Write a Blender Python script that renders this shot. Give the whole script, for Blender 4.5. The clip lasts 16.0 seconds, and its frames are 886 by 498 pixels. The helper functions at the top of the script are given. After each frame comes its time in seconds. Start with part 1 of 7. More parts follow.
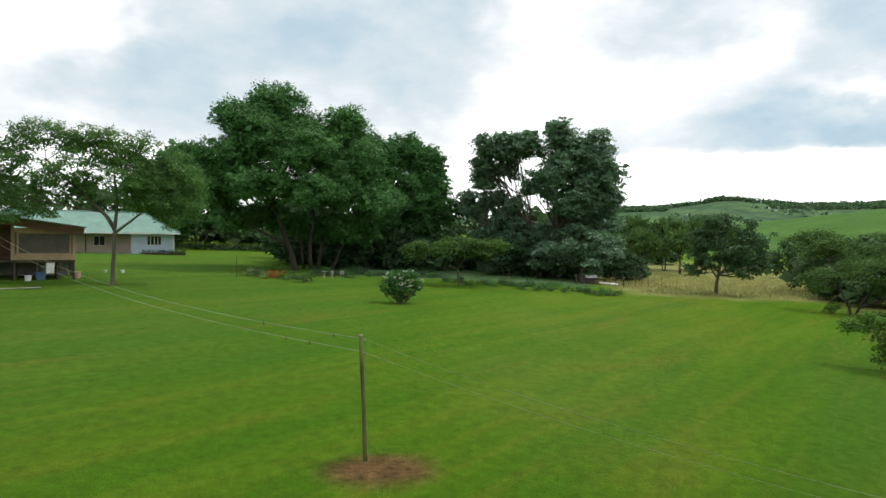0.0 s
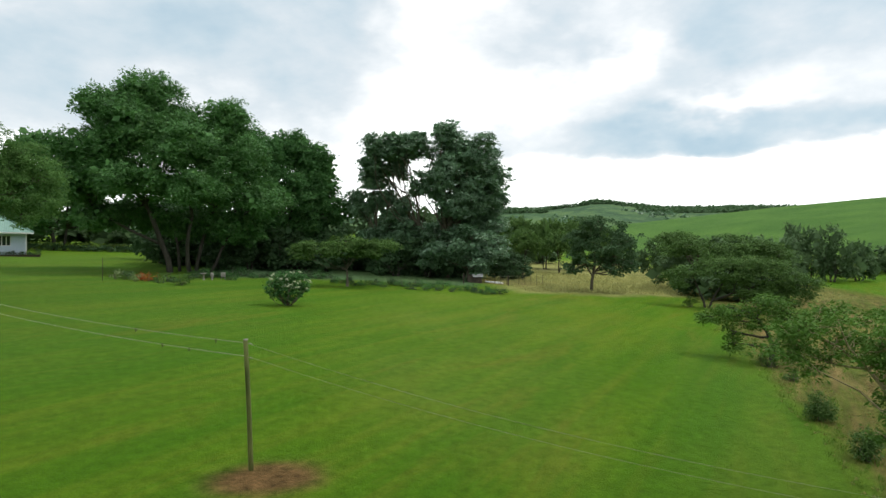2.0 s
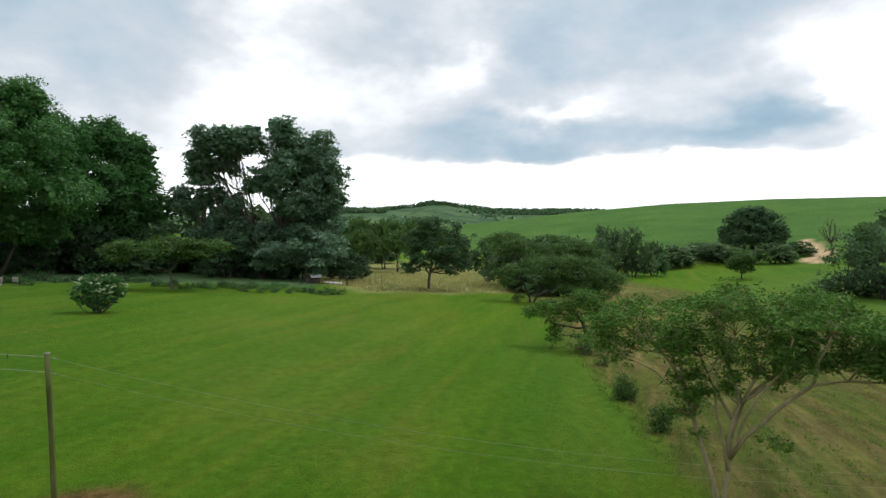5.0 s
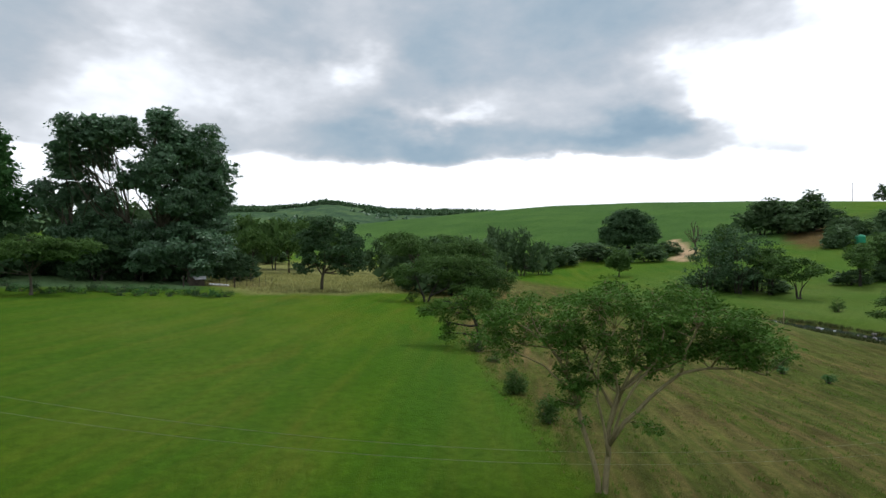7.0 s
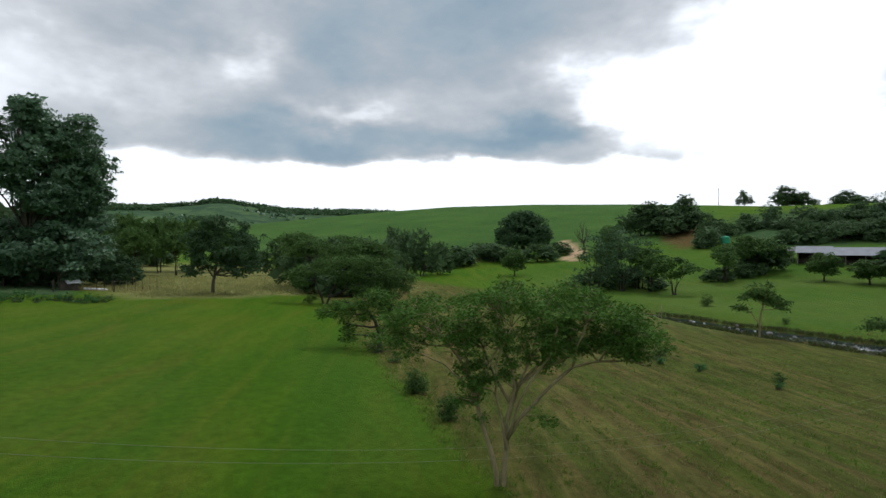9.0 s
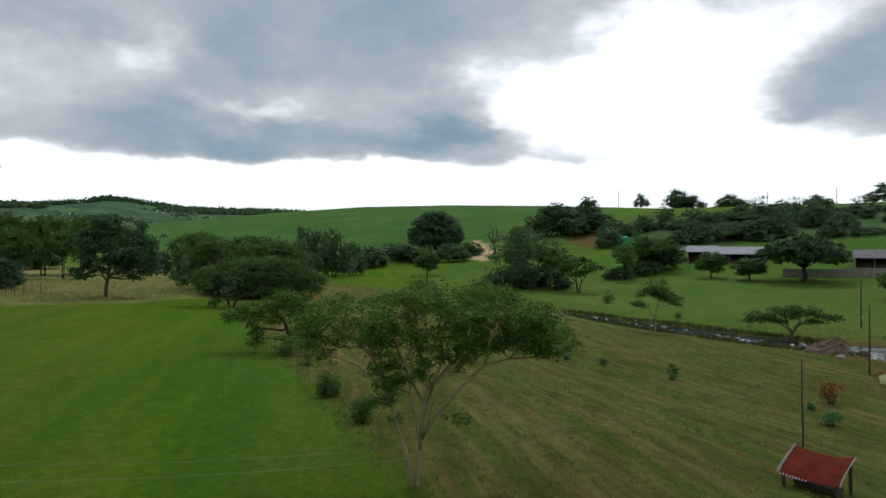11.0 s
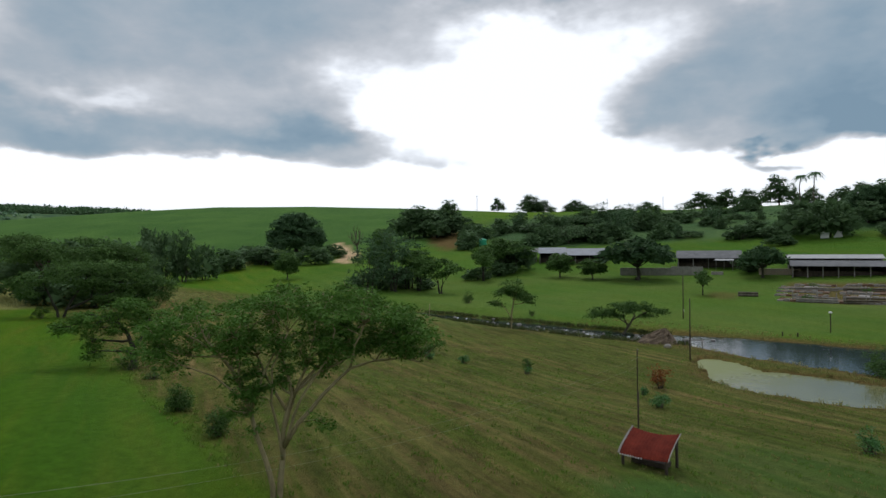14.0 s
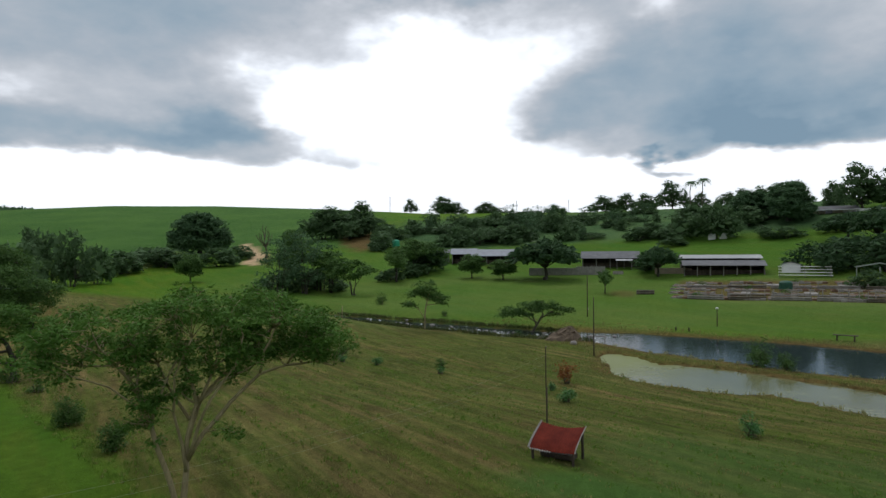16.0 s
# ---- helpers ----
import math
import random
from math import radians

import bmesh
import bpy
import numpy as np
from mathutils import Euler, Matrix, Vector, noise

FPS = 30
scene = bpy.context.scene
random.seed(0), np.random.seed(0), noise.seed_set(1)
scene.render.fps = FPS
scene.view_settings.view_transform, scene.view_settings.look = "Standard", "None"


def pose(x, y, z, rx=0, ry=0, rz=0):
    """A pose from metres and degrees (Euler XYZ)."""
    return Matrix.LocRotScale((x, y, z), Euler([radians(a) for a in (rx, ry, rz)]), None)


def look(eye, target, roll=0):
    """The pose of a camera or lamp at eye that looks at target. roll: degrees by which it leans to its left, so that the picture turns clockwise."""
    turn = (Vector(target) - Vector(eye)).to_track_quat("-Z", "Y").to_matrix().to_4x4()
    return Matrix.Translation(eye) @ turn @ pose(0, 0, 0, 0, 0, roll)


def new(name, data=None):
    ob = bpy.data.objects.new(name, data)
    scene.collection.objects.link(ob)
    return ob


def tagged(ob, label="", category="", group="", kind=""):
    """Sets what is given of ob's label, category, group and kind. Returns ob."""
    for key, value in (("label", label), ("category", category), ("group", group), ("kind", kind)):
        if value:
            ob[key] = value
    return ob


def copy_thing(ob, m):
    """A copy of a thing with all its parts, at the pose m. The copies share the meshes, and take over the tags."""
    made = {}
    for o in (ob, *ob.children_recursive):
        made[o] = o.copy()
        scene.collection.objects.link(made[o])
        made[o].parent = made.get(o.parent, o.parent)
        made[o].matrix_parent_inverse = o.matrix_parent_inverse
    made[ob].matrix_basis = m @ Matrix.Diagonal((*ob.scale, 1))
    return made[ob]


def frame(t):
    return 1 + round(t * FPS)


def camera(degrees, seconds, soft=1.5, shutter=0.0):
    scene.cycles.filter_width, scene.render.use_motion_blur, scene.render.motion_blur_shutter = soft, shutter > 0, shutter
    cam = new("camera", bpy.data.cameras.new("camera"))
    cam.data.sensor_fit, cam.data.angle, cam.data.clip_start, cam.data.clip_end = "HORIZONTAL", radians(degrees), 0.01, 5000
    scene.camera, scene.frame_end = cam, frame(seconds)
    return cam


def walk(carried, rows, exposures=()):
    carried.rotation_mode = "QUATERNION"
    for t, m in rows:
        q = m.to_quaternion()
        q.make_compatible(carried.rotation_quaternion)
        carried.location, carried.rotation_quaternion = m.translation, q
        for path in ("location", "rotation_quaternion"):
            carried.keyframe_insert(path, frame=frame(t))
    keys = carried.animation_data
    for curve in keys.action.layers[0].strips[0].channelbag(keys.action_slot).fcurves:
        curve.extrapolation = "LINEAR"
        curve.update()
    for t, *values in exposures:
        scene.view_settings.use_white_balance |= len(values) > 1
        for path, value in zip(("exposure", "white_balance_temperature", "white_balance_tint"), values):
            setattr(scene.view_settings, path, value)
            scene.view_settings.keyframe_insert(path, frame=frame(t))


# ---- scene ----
# The camera hovers over the lawn and turns to the right.
cam = camera(73.6, 16.0, soft=1.5)
TURN = [  # seconds, bearing, tilt, lean, drift east, drift north
    (0.0, 0.01, -0.27, 0.38, 0.0, 0.0), (0.5, 2.25, -0.27, 0.38, -0.01, 0.0), (1.0, 4.78, -0.24, 0.33, -0.02, 0.0),
    (1.5, 7.72, -0.23, 0.28, -0.03, 0.0), (2.0, 10.74, -0.19, 0.29, -0.04, 0.0), (2.5, 13.38, -0.17, 0.22, -0.05, 0.0),
    (3.0, 15.65, -0.16, 0.25, -0.055, 0.0), (3.5, 17.89, -0.15, 0.23, -0.06, 0.0), (4.0, 20.52, -0.15, 0.2, -0.065, 0.005),
    (4.5, 23.42, -0.14, 0.2, -0.07, 0.01), (7.0, 36.46, -0.11, 0.14, -0.085, 0.03), (7.5, 38.86, -0.08, 0.14, -0.09, 0.035),
    (8.0, 41.38, -0.06, 0.1, -0.095, 0.04), (8.5, 43.77, -0.05, 0.08, -0.1, 0.045), (9.0, 46.16, -0.04, 0.02, -0.105, 0.05),
    (11.5, 56.83, 0.03, -0.18, -0.12, 0.08), (12.0, 59.24, 0.1, -0.22, -0.125, 0.085), (12.5, 61.59, 0.12, -0.23, -0.13, 0.09),
    (13.0, 63.63, 0.13, -0.26, -0.135, 0.095), (13.5, 65.76, 0.13, -0.32, -0.14, 0.1), (14.0, 67.81, 0.14, -0.36, -0.145, 0.105),
    (14.5, 69.91, 0.16, -0.39, -0.15, 0.11), (15.0, 72.14, 0.17, -0.43, -0.15, 0.115), (15.5, 74.25, 0.18, -0.45, -0.15, 0.12),
    (16.0, 76.21, 0.19, -0.47, -0.15, 0.125)]
EYE = 4.7
walk(cam, [(t, pose(e, n, EYE, 90 + tilt, 0, -bearing) @ pose(0, 0, 0, 0, 0, lean)) for t, bearing, tilt, lean, e, n in TURN],
     exposures=[(0.0, 0.05, 6450, 8), (2.5, 0.04, 6420, 8), (4.5, -0.12, 6300, 9), (7.0, -0.54, 6100, 10), (9.0, -0.76, 6080, 9), (12.5, -0.86, 6080, 10), (16.0, -0.82, 6060, 10)])

# ---- light: an overcast afternoon, the sun behind cloud in the east ----
SUN_BEARING, SUN_HEIGHT = 74, 55
sun = new("sun", bpy.data.lights.new("sun", "SUN"))
sun.data.energy, sun.data.angle, sun.data.color = 1.8, radians(10), (1.0, 0.96, 0.9)
sun.matrix_world = look((60, 20, 90), (60 - math.sin(radians(SUN_BEARING)), 20 - math.cos(radians(SUN_BEARING)), 90 - math.tan(radians(SUN_HEIGHT))))


def wire(tree, a, out, b, into):
    tree.links.new(a.outputs[out], b.inputs[into])


SKY_BANKS = [  # weight, bearing, width, elevation, height of the thick (+) and thin (-) places of the deck
    (-1.25, 75, 10.5, 14.5, 6.5), (-0.75, 63, 6.5, 13.2, 2.6), (-0.5, 82, 6, 8.0, 3), (0.45, 76, 15, 25, 3.0), (0.26, 45, 15, 21, 5), (0.14, 35, 7, 18, 4), (0.3, 42, 17, 9.9, 2.0), (0.3, 55, 6, 10.4, 1.4),
    (-0.36, 26, 4, 17, 2.2), (-0.3, 37, 4, 12.8, 1.1), (-0.22, 17, 6, 14.5, 2), (0.16, 22, 5, 18.5, 3), (0.16, 31, 7, 9.6, 1.6), (-0.34, 8.5, 5.5, 15, 12), (-0.22, 1, 8, 9, 4), (0.1, -13, 9, 18, 4),
    (0.16, -25, 7, 14.5, 3.5), (-0.42, -35, 5, 17.5, 4), (0.12, -8, 22, 20, 5), (0.07, -8, 30, 15, 10), (0.3, 101, 11, 15, 5), (0.36, 86, 6, 11.6, 1.3), (0.2, 92, 5, 17, 4), (0.3, 102, 6, 11, 3.5), (1.15, 104, 3.5, 8.2, 1.0), (0.4, 106, 9, 9.8, 1.5), (1.2, 95.2, 2.2, 7.7, 0.6), (-0.3, 96, 3, 21, 2)]


def make_sky():
    world = bpy.data.worlds.new("overcast_sky")
    scene.world = world
    world.use_nodes = True
    t = world.node_tree
    t.nodes.clear()
    N = t.nodes.new

    def math_node(op, a, b=None, c=None, clamp=False):
        n = N("ShaderNodeMath")
        n.operation, n.use_clamp = op, clamp
        for i, v in enumerate((a, b, c)):
            if v is None:
                continue
            if isinstance(v, (int, float)):
                n.inputs[i].default_value = v
            else:
                t.links.new(v, n.inputs[i])
        return n.outputs[0]

    def ramp(value, lo, hi, kind="SMOOTHSTEP", a=0.0, b=1.0):
        n = N("ShaderNodeMapRange")
        n.interpolation_type = kind
        t.links.new(value, n.inputs[0])
        for i, v in zip((1, 2, 3, 4), (lo, hi, a, b)):
            n.inputs[i].default_value = v
        return n.outputs[0]

    coord = N("ShaderNodeTexCoord")
    split = N("ShaderNodeSeparateXYZ")
    wire(t, coord, "Generated", split, 0)
    x, y, z = split.outputs
    flat = math_node("SQRT", math_node("ADD", math_node("MULTIPLY", x, x), math_node("MULTIPLY", y, y)))
    bearing = math_node("ARCTAN2", x, y)                      # radians, clockwise from north
    rise = math_node("ARCTAN2", z, flat)
    # cloud billows, flattened
    sheet = N("ShaderNodeCombineXYZ")
    for k, v in enumerate((x, y, math_node("MULTIPLY", z, 1.9))):
        t.links.new(v, sheet.inputs[k])

    def cloud(scale, detail, rough, seed, distortion=0.0):
        n = N("ShaderNodeTexNoise")
        n.noise_dimensions = "4D"
        n.inputs["W"].default_value = seed
        n.inputs["Scale"].default_value, n.inputs["Detail"].default_value = scale, detail
        n.inputs["Roughness"].default_value, n.inputs["Distortion"].default_value = rough, distortion
        t.links.new(sheet.outputs[0], n.inputs["Vector"])
        return n.outputs["Fac"]

    big, mid, fine = cloud(2.6, 6, 0.5, 3.1, 0.15), cloud(6.5, 6, 0.52, 7.7, 0.2), cloud(20, 4, 0.55, 1.9, 0.1)
    sway, heave = cloud(5.0, 4, 0.55, 12.3), cloud(7.0, 4, 0.55, 15.1)
    bearing = math_node("ADD", bearing, math_node("MULTIPLY", math_node("SUBTRACT", sway, 0.5), 0.34))
    rise_plain = rise
    rise = math_node("ADD", rise, math_node("MULTIPLY", math_node("SUBTRACT", heave, 0.5), 0.16))
    def bank(at, wide, up, tall):
        """1 in the middle of an oval of the sky, 0 outside (degrees)."""
        u = math_node("DIVIDE", math_node("SUBTRACT", bearing, radians(at)), radians(wide))
        v = math_node("DIVIDE", math_node("SUBTRACT", rise, radians(up)), radians(tall))
        d = math_node("ADD", math_node("MULTIPLY", u, u), math_node("MULTIPLY", v, v))
        return math_node("POWER", 2.718, math_node("MULTIPLY", d, -1.0))

    body = math_node("ADD", math_node("MULTIPLY", math_node("SUBTRACT", big, 0.5), 0.6),
                     math_node("ADD", math_node("MULTIPLY", math_node("SUBTRACT", mid, 0.5), 0.6), math_node("MULTIPLY", math_node("SUBTRACT", fine, 0.5), 0.22)))
    thick = None
    for weight, at, wide, up, tall in SKY_BANKS:
        piece = math_node("MULTIPLY", bank(at, wide, up, tall), weight)
        thick = piece if thick is None else math_node("ADD", thick, piece)
    # the deck ends in a clear strip above the horizon
    base = math_node("ADD", rise_plain, math_node("MULTIPLY", math_node("SUBTRACT", mid, 0.5), 0.1))
    strip = ramp(base, radians(6.6), radians(8.9), a=-1.2, b=0.0)
    # it lies in the north and east, under the thin cloud that hides the sun
    ahead = math_node("ADD", math_node("MULTIPLY", x, math.sin(radians(40))), math_node("MULTIPLY", y, math.cos(radians(40))))
    strip = math_node("MULTIPLY", strip, ramp(ahead, -0.25, 0.15))
    dense = math_node("ADD", math_node("ADD", body, thick), math_node("ADD", strip, 0.45))
    shade = N("ShaderNodeValToRGB")
    t.links.new(dense, shade.inputs[0])
    stops = shade.color_ramp.elements
    stops[0].position, stops[0].color = 0.06, (1.0, 1.0, 1.0, 1)
    stops[1].position, stops[1].color = 1.05, (0.19, 0.27, 0.33, 1)
    for pos, col in ((0.18, (0.8, 0.803, 0.807, 1)), (0.3, (0.61, 0.613, 0.618, 1)), (0.42, (0.49, 0.5, 0.508, 1)), (0.55, (0.39, 0.42, 0.442, 1)), (0.7, (0.31, 0.368, 0.405, 1)), (0.85, (0.245, 0.32, 0.372, 1))):
        stops.new(pos).color = col
    # an overcast deck is brighter towards the zenith
    bright = N("ShaderNodeVectorMath")
    bright.operation = "SCALE"
    t.links.new(shade.outputs[0], bright.inputs[0])
    t.links.new(ramp(rise_plain, radians(24), radians(65), a=1.0, b=1.7), bright.inputs[3])
    # the blue above the deck
    blue = N("ShaderNodeTexSky")
    blue.sky_type, blue.sun_disc = "NISHITA", False
    blue.sun_elevation, blue.sun_rotation = radians(SUN_HEIGHT), radians(SUN_BEARING)
    dim = N("ShaderNodeMix")
    dim.data_type = "RGBA"
    dim.inputs[0].default_value = 0.05
    t.links.new(bright.outputs[0], dim.inputs[6])
    scaled = N("ShaderNodeVectorMath")
    scaled.operation = "SCALE"
    scaled.inputs[3].default_value = 0.1
    wire(t, blue, 0, scaled, 0)
    t.links.new(scaled.outputs[0], dim.inputs[7])
    back, out = N("ShaderNodeBackground"), N("ShaderNodeOutputWorld")
    back.inputs[1].default_value = 1.92
    t.links.new(dim.outputs[2], back.inputs[0])
    wire(t, back, 0, out, 0)


make_sky()


# ---- materials ----
def material(name):
    m = bpy.data.materials.new(name)
    m.use_nodes = True
    t = m.node_tree
    return m, t, t.nodes["Principled BSDF"]


def noise_node(t, scale, detail=4.0, rough=0.55, coords="Object", stretch=None, distortion=0.0):
    c = t.nodes.new("ShaderNodeTexCoord")
    n = t.nodes.new("ShaderNodeTexNoise")
    n.inputs["Scale"].default_value, n.inputs["Detail"].default_value = scale, detail
    n.inputs["Roughness"].default_value, n.inputs["Distortion"].default_value = rough, distortion
    if stretch:
        mp = t.nodes.new("ShaderNodeMapping")
        mp.vector_type = "TEXTURE" if stretch[0] else "POINT"
        mp.inputs["Rotation"].default_value = (0, 0, radians(stretch[0]))
        mp.inputs["Scale"].default_value = stretch[1:]
        wire(t, c, coords, mp, 0)
        wire(t, mp, 0, n, "Vector")
    else:
        wire(t, c, coords, n, "Vector")
    return n


def ramp_node(t, source, out, stops):
    r = t.nodes.new("ShaderNodeValToRGB")
    wire(t, source, out, r, 0)
    el = r.color_ramp.elements
    el[0].position, el[0].color = stops[0][0], (*stops[0][1], 1)
    el[1].position, el[1].color = stops[-1][0], (*stops[-1][1], 1)
    for p, c in stops[1:-1]:
        el.new(p).color = (*c, 1)
    return r


def mix_node(t, fac, a, b, kind="MIX"):
    """fac, a, b: sockets, colours or numbers."""
    m = t.nodes.new("ShaderNodeMix")
    m.data_type, m.blend_type = "RGBA", kind
    for i, v in ((0, fac), (6, a), (7, b)):
        if isinstance(v, (int, float)):
            m.inputs[i].default_value = v
        elif isinstance(v, tuple):
            m.inputs[i].default_value = (*v, 1)
        else:
            t.links.new(v, m.inputs[i])
    return m.outputs[2]


def bump_node(t, height_socket, bsdf, strength, distance):
    b = t.nodes.new("ShaderNodeBump")
    b.inputs["Strength"].default_value, b.inputs["Distance"].default_value = strength, distance
    t.links.new(height_socket, b.inputs["Height"])
    t.links.new(b.outputs[0], bsdf.inputs["Normal"])


def surface(name, dark, light, scale=6.0, rough=0.8, metal=0.0, bump=0.3, distance=0.01, stretch=None, fine=60.0, spec=0.3):
    """A weathered surface: two scales of colour variation and fine relief."""
    m, t, b = material(name)
    n1, n2 = noise_node(t, scale, 5, 0.6, stretch=stretch), noise_node(t, fine, 3, 0.6, stretch=stretch)
    r1 = ramp_node(t, n1, 0, [(0.3, dark), (0.7, light)])
    r2 = ramp_node(t, n2, 0, [(0.25, (0.72, 0.72, 0.72)), (0.75, (1.15, 1.15, 1.15))])
    t.links.new(mix_node(t, 1.0, r1.outputs[0], r2.outputs[0], "MULTIPLY"), b.inputs["Base Color"])
    b.inputs["Roughness"].default_value, b.inputs["Metallic"].default_value = rough, metal
    b.inputs["Specular IOR Level"].default_value = spec
    bump_node(t, n2.outputs[0], b, bump, distance)
    return m


def leaf_material(name, dark, light, yellow, through_light=0.32, rough=0.75, gloss=0.12):
    m, t, b = material(name)
    geo = t.nodes.new("ShaderNodeNewGeometry")
    r = ramp_node(t, geo, "Random Per Island", [(0.0, tuple(0.45 * a + 0.55 * b for a, b in zip(dark, light))), (0.55, light), (0.94, light), (1.0, yellow)])
    patch = noise_node(t, 0.55, 3, 0.5)
    p = ramp_node(t, patch, 0, [(0.3, (0.78, 0.8, 0.76)), (0.7, (1.2, 1.18, 1.12))])
    colour = mix_node(t, 1.0, r.outputs[0], p.outputs[0], "MULTIPLY")
    t.links.new(colour, b.inputs["Base Color"])
    b.inputs["Roughness"].default_value = rough
    b.inputs["Specular IOR Level"].default_value = gloss
    thin = t.nodes.new("ShaderNodeBsdfTranslucent")
    t.links.new(colour, thin.inputs[0])
    mixed, out = t.nodes.new("ShaderNodeMixShader"), t.nodes["Material Output"]
    mixed.inputs[0].default_value = through_light
    wire(t, b, 0, mixed, 1)
    wire(t, thin, 0, mixed, 2)
    wire(t, mixed, 0, out, 0)
    return m


def ground_material():
    m, t, b = material("grassland")
    zone = t.nodes.new("ShaderNodeVertexColor")
    zone.layer_name = "cover"
    zone2 = t.nodes.new("ShaderNodeVertexColor")
    zone2.layer_name = "wear"
    s1, s2 = t.nodes.new("ShaderNodeSeparateColor"), t.nodes.new("ShaderNodeSeparateColor")
    wire(t, zone, 0, s1, 0)
    wire(t, zone2, 0, s2, 0)
    wide, patch, tuft, blade = noise_node(t, 0.09, 4, 0.6), noise_node(t, 0.55, 5, 0.62), noise_node(t, 3.2, 5, 0.65), noise_node(t, 26.0, 4, 0.7)
    mown = noise_node(t, 0.42, 3, 0.5, stretch=(-40, 1.0, 22.0, 1.0))
    fine_mown = noise_node(t, 1.5, 3, 0.6, stretch=(-40, 1.0, 26.0, 1.0))
    along = noise_node(t, 0.5, 4, 0.6, stretch=(-40, 1.0, 5.0, 1.0))
    ruts = noise_node(t, 0.75, 4, 0.6, stretch=(-44, 1.0, 26.0, 1.0), distortion=0.2)
    lawn = ramp_node(t, along, 0, [(0.28, (0.066, 0.146, 0.008)), (0.52, (0.09, 0.17, 0.01)), (0.74, (0.128, 0.174, 0.016))]).outputs[0]
    lawn = mix_node(t, ramp_node(t, mown, 0, [(0.42, (0, 0, 0)), (0.6, (0.75, 0.75, 0.75))]).outputs[0], lawn, (0.055, 0.143, 0.007))
    lawn = mix_node(t, ramp_node(t, fine_mown, 0, [(0.5, (0, 0, 0)), (0.68, (0.42, 0.42, 0.42))]).outputs[0], lawn, (0.132, 0.168, 0.016))
    lawn = mix_node(t, ramp_node(t, wide, 0, [(0.5, (0, 0, 0)), (0.72, (0.4, 0.4, 0.4))]).outputs[0], lawn, (0.13, 0.162, 0.012))
    scorch = ramp_node(t, noise_node(t, 0.3, 5, 0.65, stretch=(-40, 1.0, 4.0, 1.0), distortion=0.4), 0, [(0.56, (0, 0, 0)), (0.72, (0.5, 0.5, 0.5))]).outputs[0]
    lawn = mix_node(t, scorch, lawn, (0.19, 0.145, 0.025))
    lush = ramp_node(t, noise_node(t, 0.3, 5, 0.7, stretch=(-40, 1.0, 4.0, 1.0)), 0, [(0.55, (0, 0, 0)), (0.7, (0.6, 0.6, 0.6))]).outputs[0]
    lawn = mix_node(t, lush, lawn, (0.045, 0.132, 0.007))
    field = ramp_node(t, ruts, 0, [(0.3, (0.18, 0.125, 0.056)), (0.4, (0.155, 0.128, 0.046)), (0.48, (0.095, 0.115, 0.024)), (0.54, (0.15, 0.125, 0.046)), (0.62, (0.088, 0.118, 0.02)), (0.74, (0.165, 0.13, 0.05))]).outputs[0]
    field = mix_node(t, ramp_node(t, along, 0, [(0.5, (0, 0, 0)), (0.7, (0.5, 0.5, 0.5))]).outputs[0], field, (0.082, 0.122, 0.02))
    field = mix_node(t, ramp_node(t, noise_node(t, 0.16, 5, 0.7), 0, [(0.46, (0, 0, 0)), (0.64, (0.4, 0.4, 0.4))]).outputs[0], field, (0.078, 0.118, 0.02))
    clods = ramp_node(t, noise_node(t, 1.7, 6, 0.72, stretch=(-44, 1.0, 5.0, 1.0)), 0, [(0.36, (0.58, 0.56, 0.53)), (0.52, (1.02, 1.0, 0.97)), (0.68, (1.4, 1.36, 1.3))]).outputs[0]
    swath = ramp_node(t, noise_node(t, 0.33, 4, 0.6, stretch=(-41, 1.0, 14.0, 1.0), distortion=0.6), 0, [(0.46, (0, 0, 0)), (0.6, (0.42, 0.42, 0.42))]).outputs[0]
    field = mix_node(t, swath, field, (0.068, 0.108, 0.02))
    straw = ramp_node(t, noise_node(t, 0.9, 4, 0.6, stretch=(-40, 1.0, 18.0, 1.0), distortion=0.5), 0, [(0.53, (0, 0, 0)), (0.68, (0.42, 0.42, 0.42))]).outputs[0]
    field = mix_node(t, straw, field, (0.26, 0.19, 0.09))
    field = mix_node(t, 0.85, field, clods, 'MULTIPLY')
    dry = ramp_node(t, patch, 0, [(0.3, (0.18, 0.2, 0.06)), (0.7, (0.29, 0.275, 0.105))]).outputs[0]
    cane = ramp_node(t, noise_node(t, 0.05, 5, 0.6), 0, [(0.3, (0.048, 0.112, 0.024)), (0.7, (0.08, 0.158, 0.034))]).outputs[0]
    cane = mix_node(t, ramp_node(t, noise_node(t, 0.2, 3, 0.5, stretch=(18, 12.0, 1.0, 1.0)), 0, [(0.5, (0, 0, 0)), (0.7, (0.45, 0.45, 0.45))]).outputs[0], cane, (0.08, 0.16, 0.03))
    bare = ramp_node(t, tuft, 0, [(0.3, (0.072, 0.042, 0.02)), (0.7, (0.19, 0.108, 0.05))]).outputs[0]
    sand = ramp_node(t, tuft, 0, [(0.3, (0.45, 0.3, 0.18)), (0.7, (0.62, 0.45, 0.3))]).outputs[0]
    # wooded hills; the bluish, lifted greens hold the aerial haze as colour
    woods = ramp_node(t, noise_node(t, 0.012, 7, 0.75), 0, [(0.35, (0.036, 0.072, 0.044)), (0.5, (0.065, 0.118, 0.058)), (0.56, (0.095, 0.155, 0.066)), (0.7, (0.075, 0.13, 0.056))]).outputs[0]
    c = mix_node(t, s1.outputs[0], lawn, field)
    c = mix_node(t, s1.outputs[1], c, dry)
    c = mix_node(t, s1.outputs[2], c, cane)
    c = mix_node(t, s2.outputs[0], c, bare)
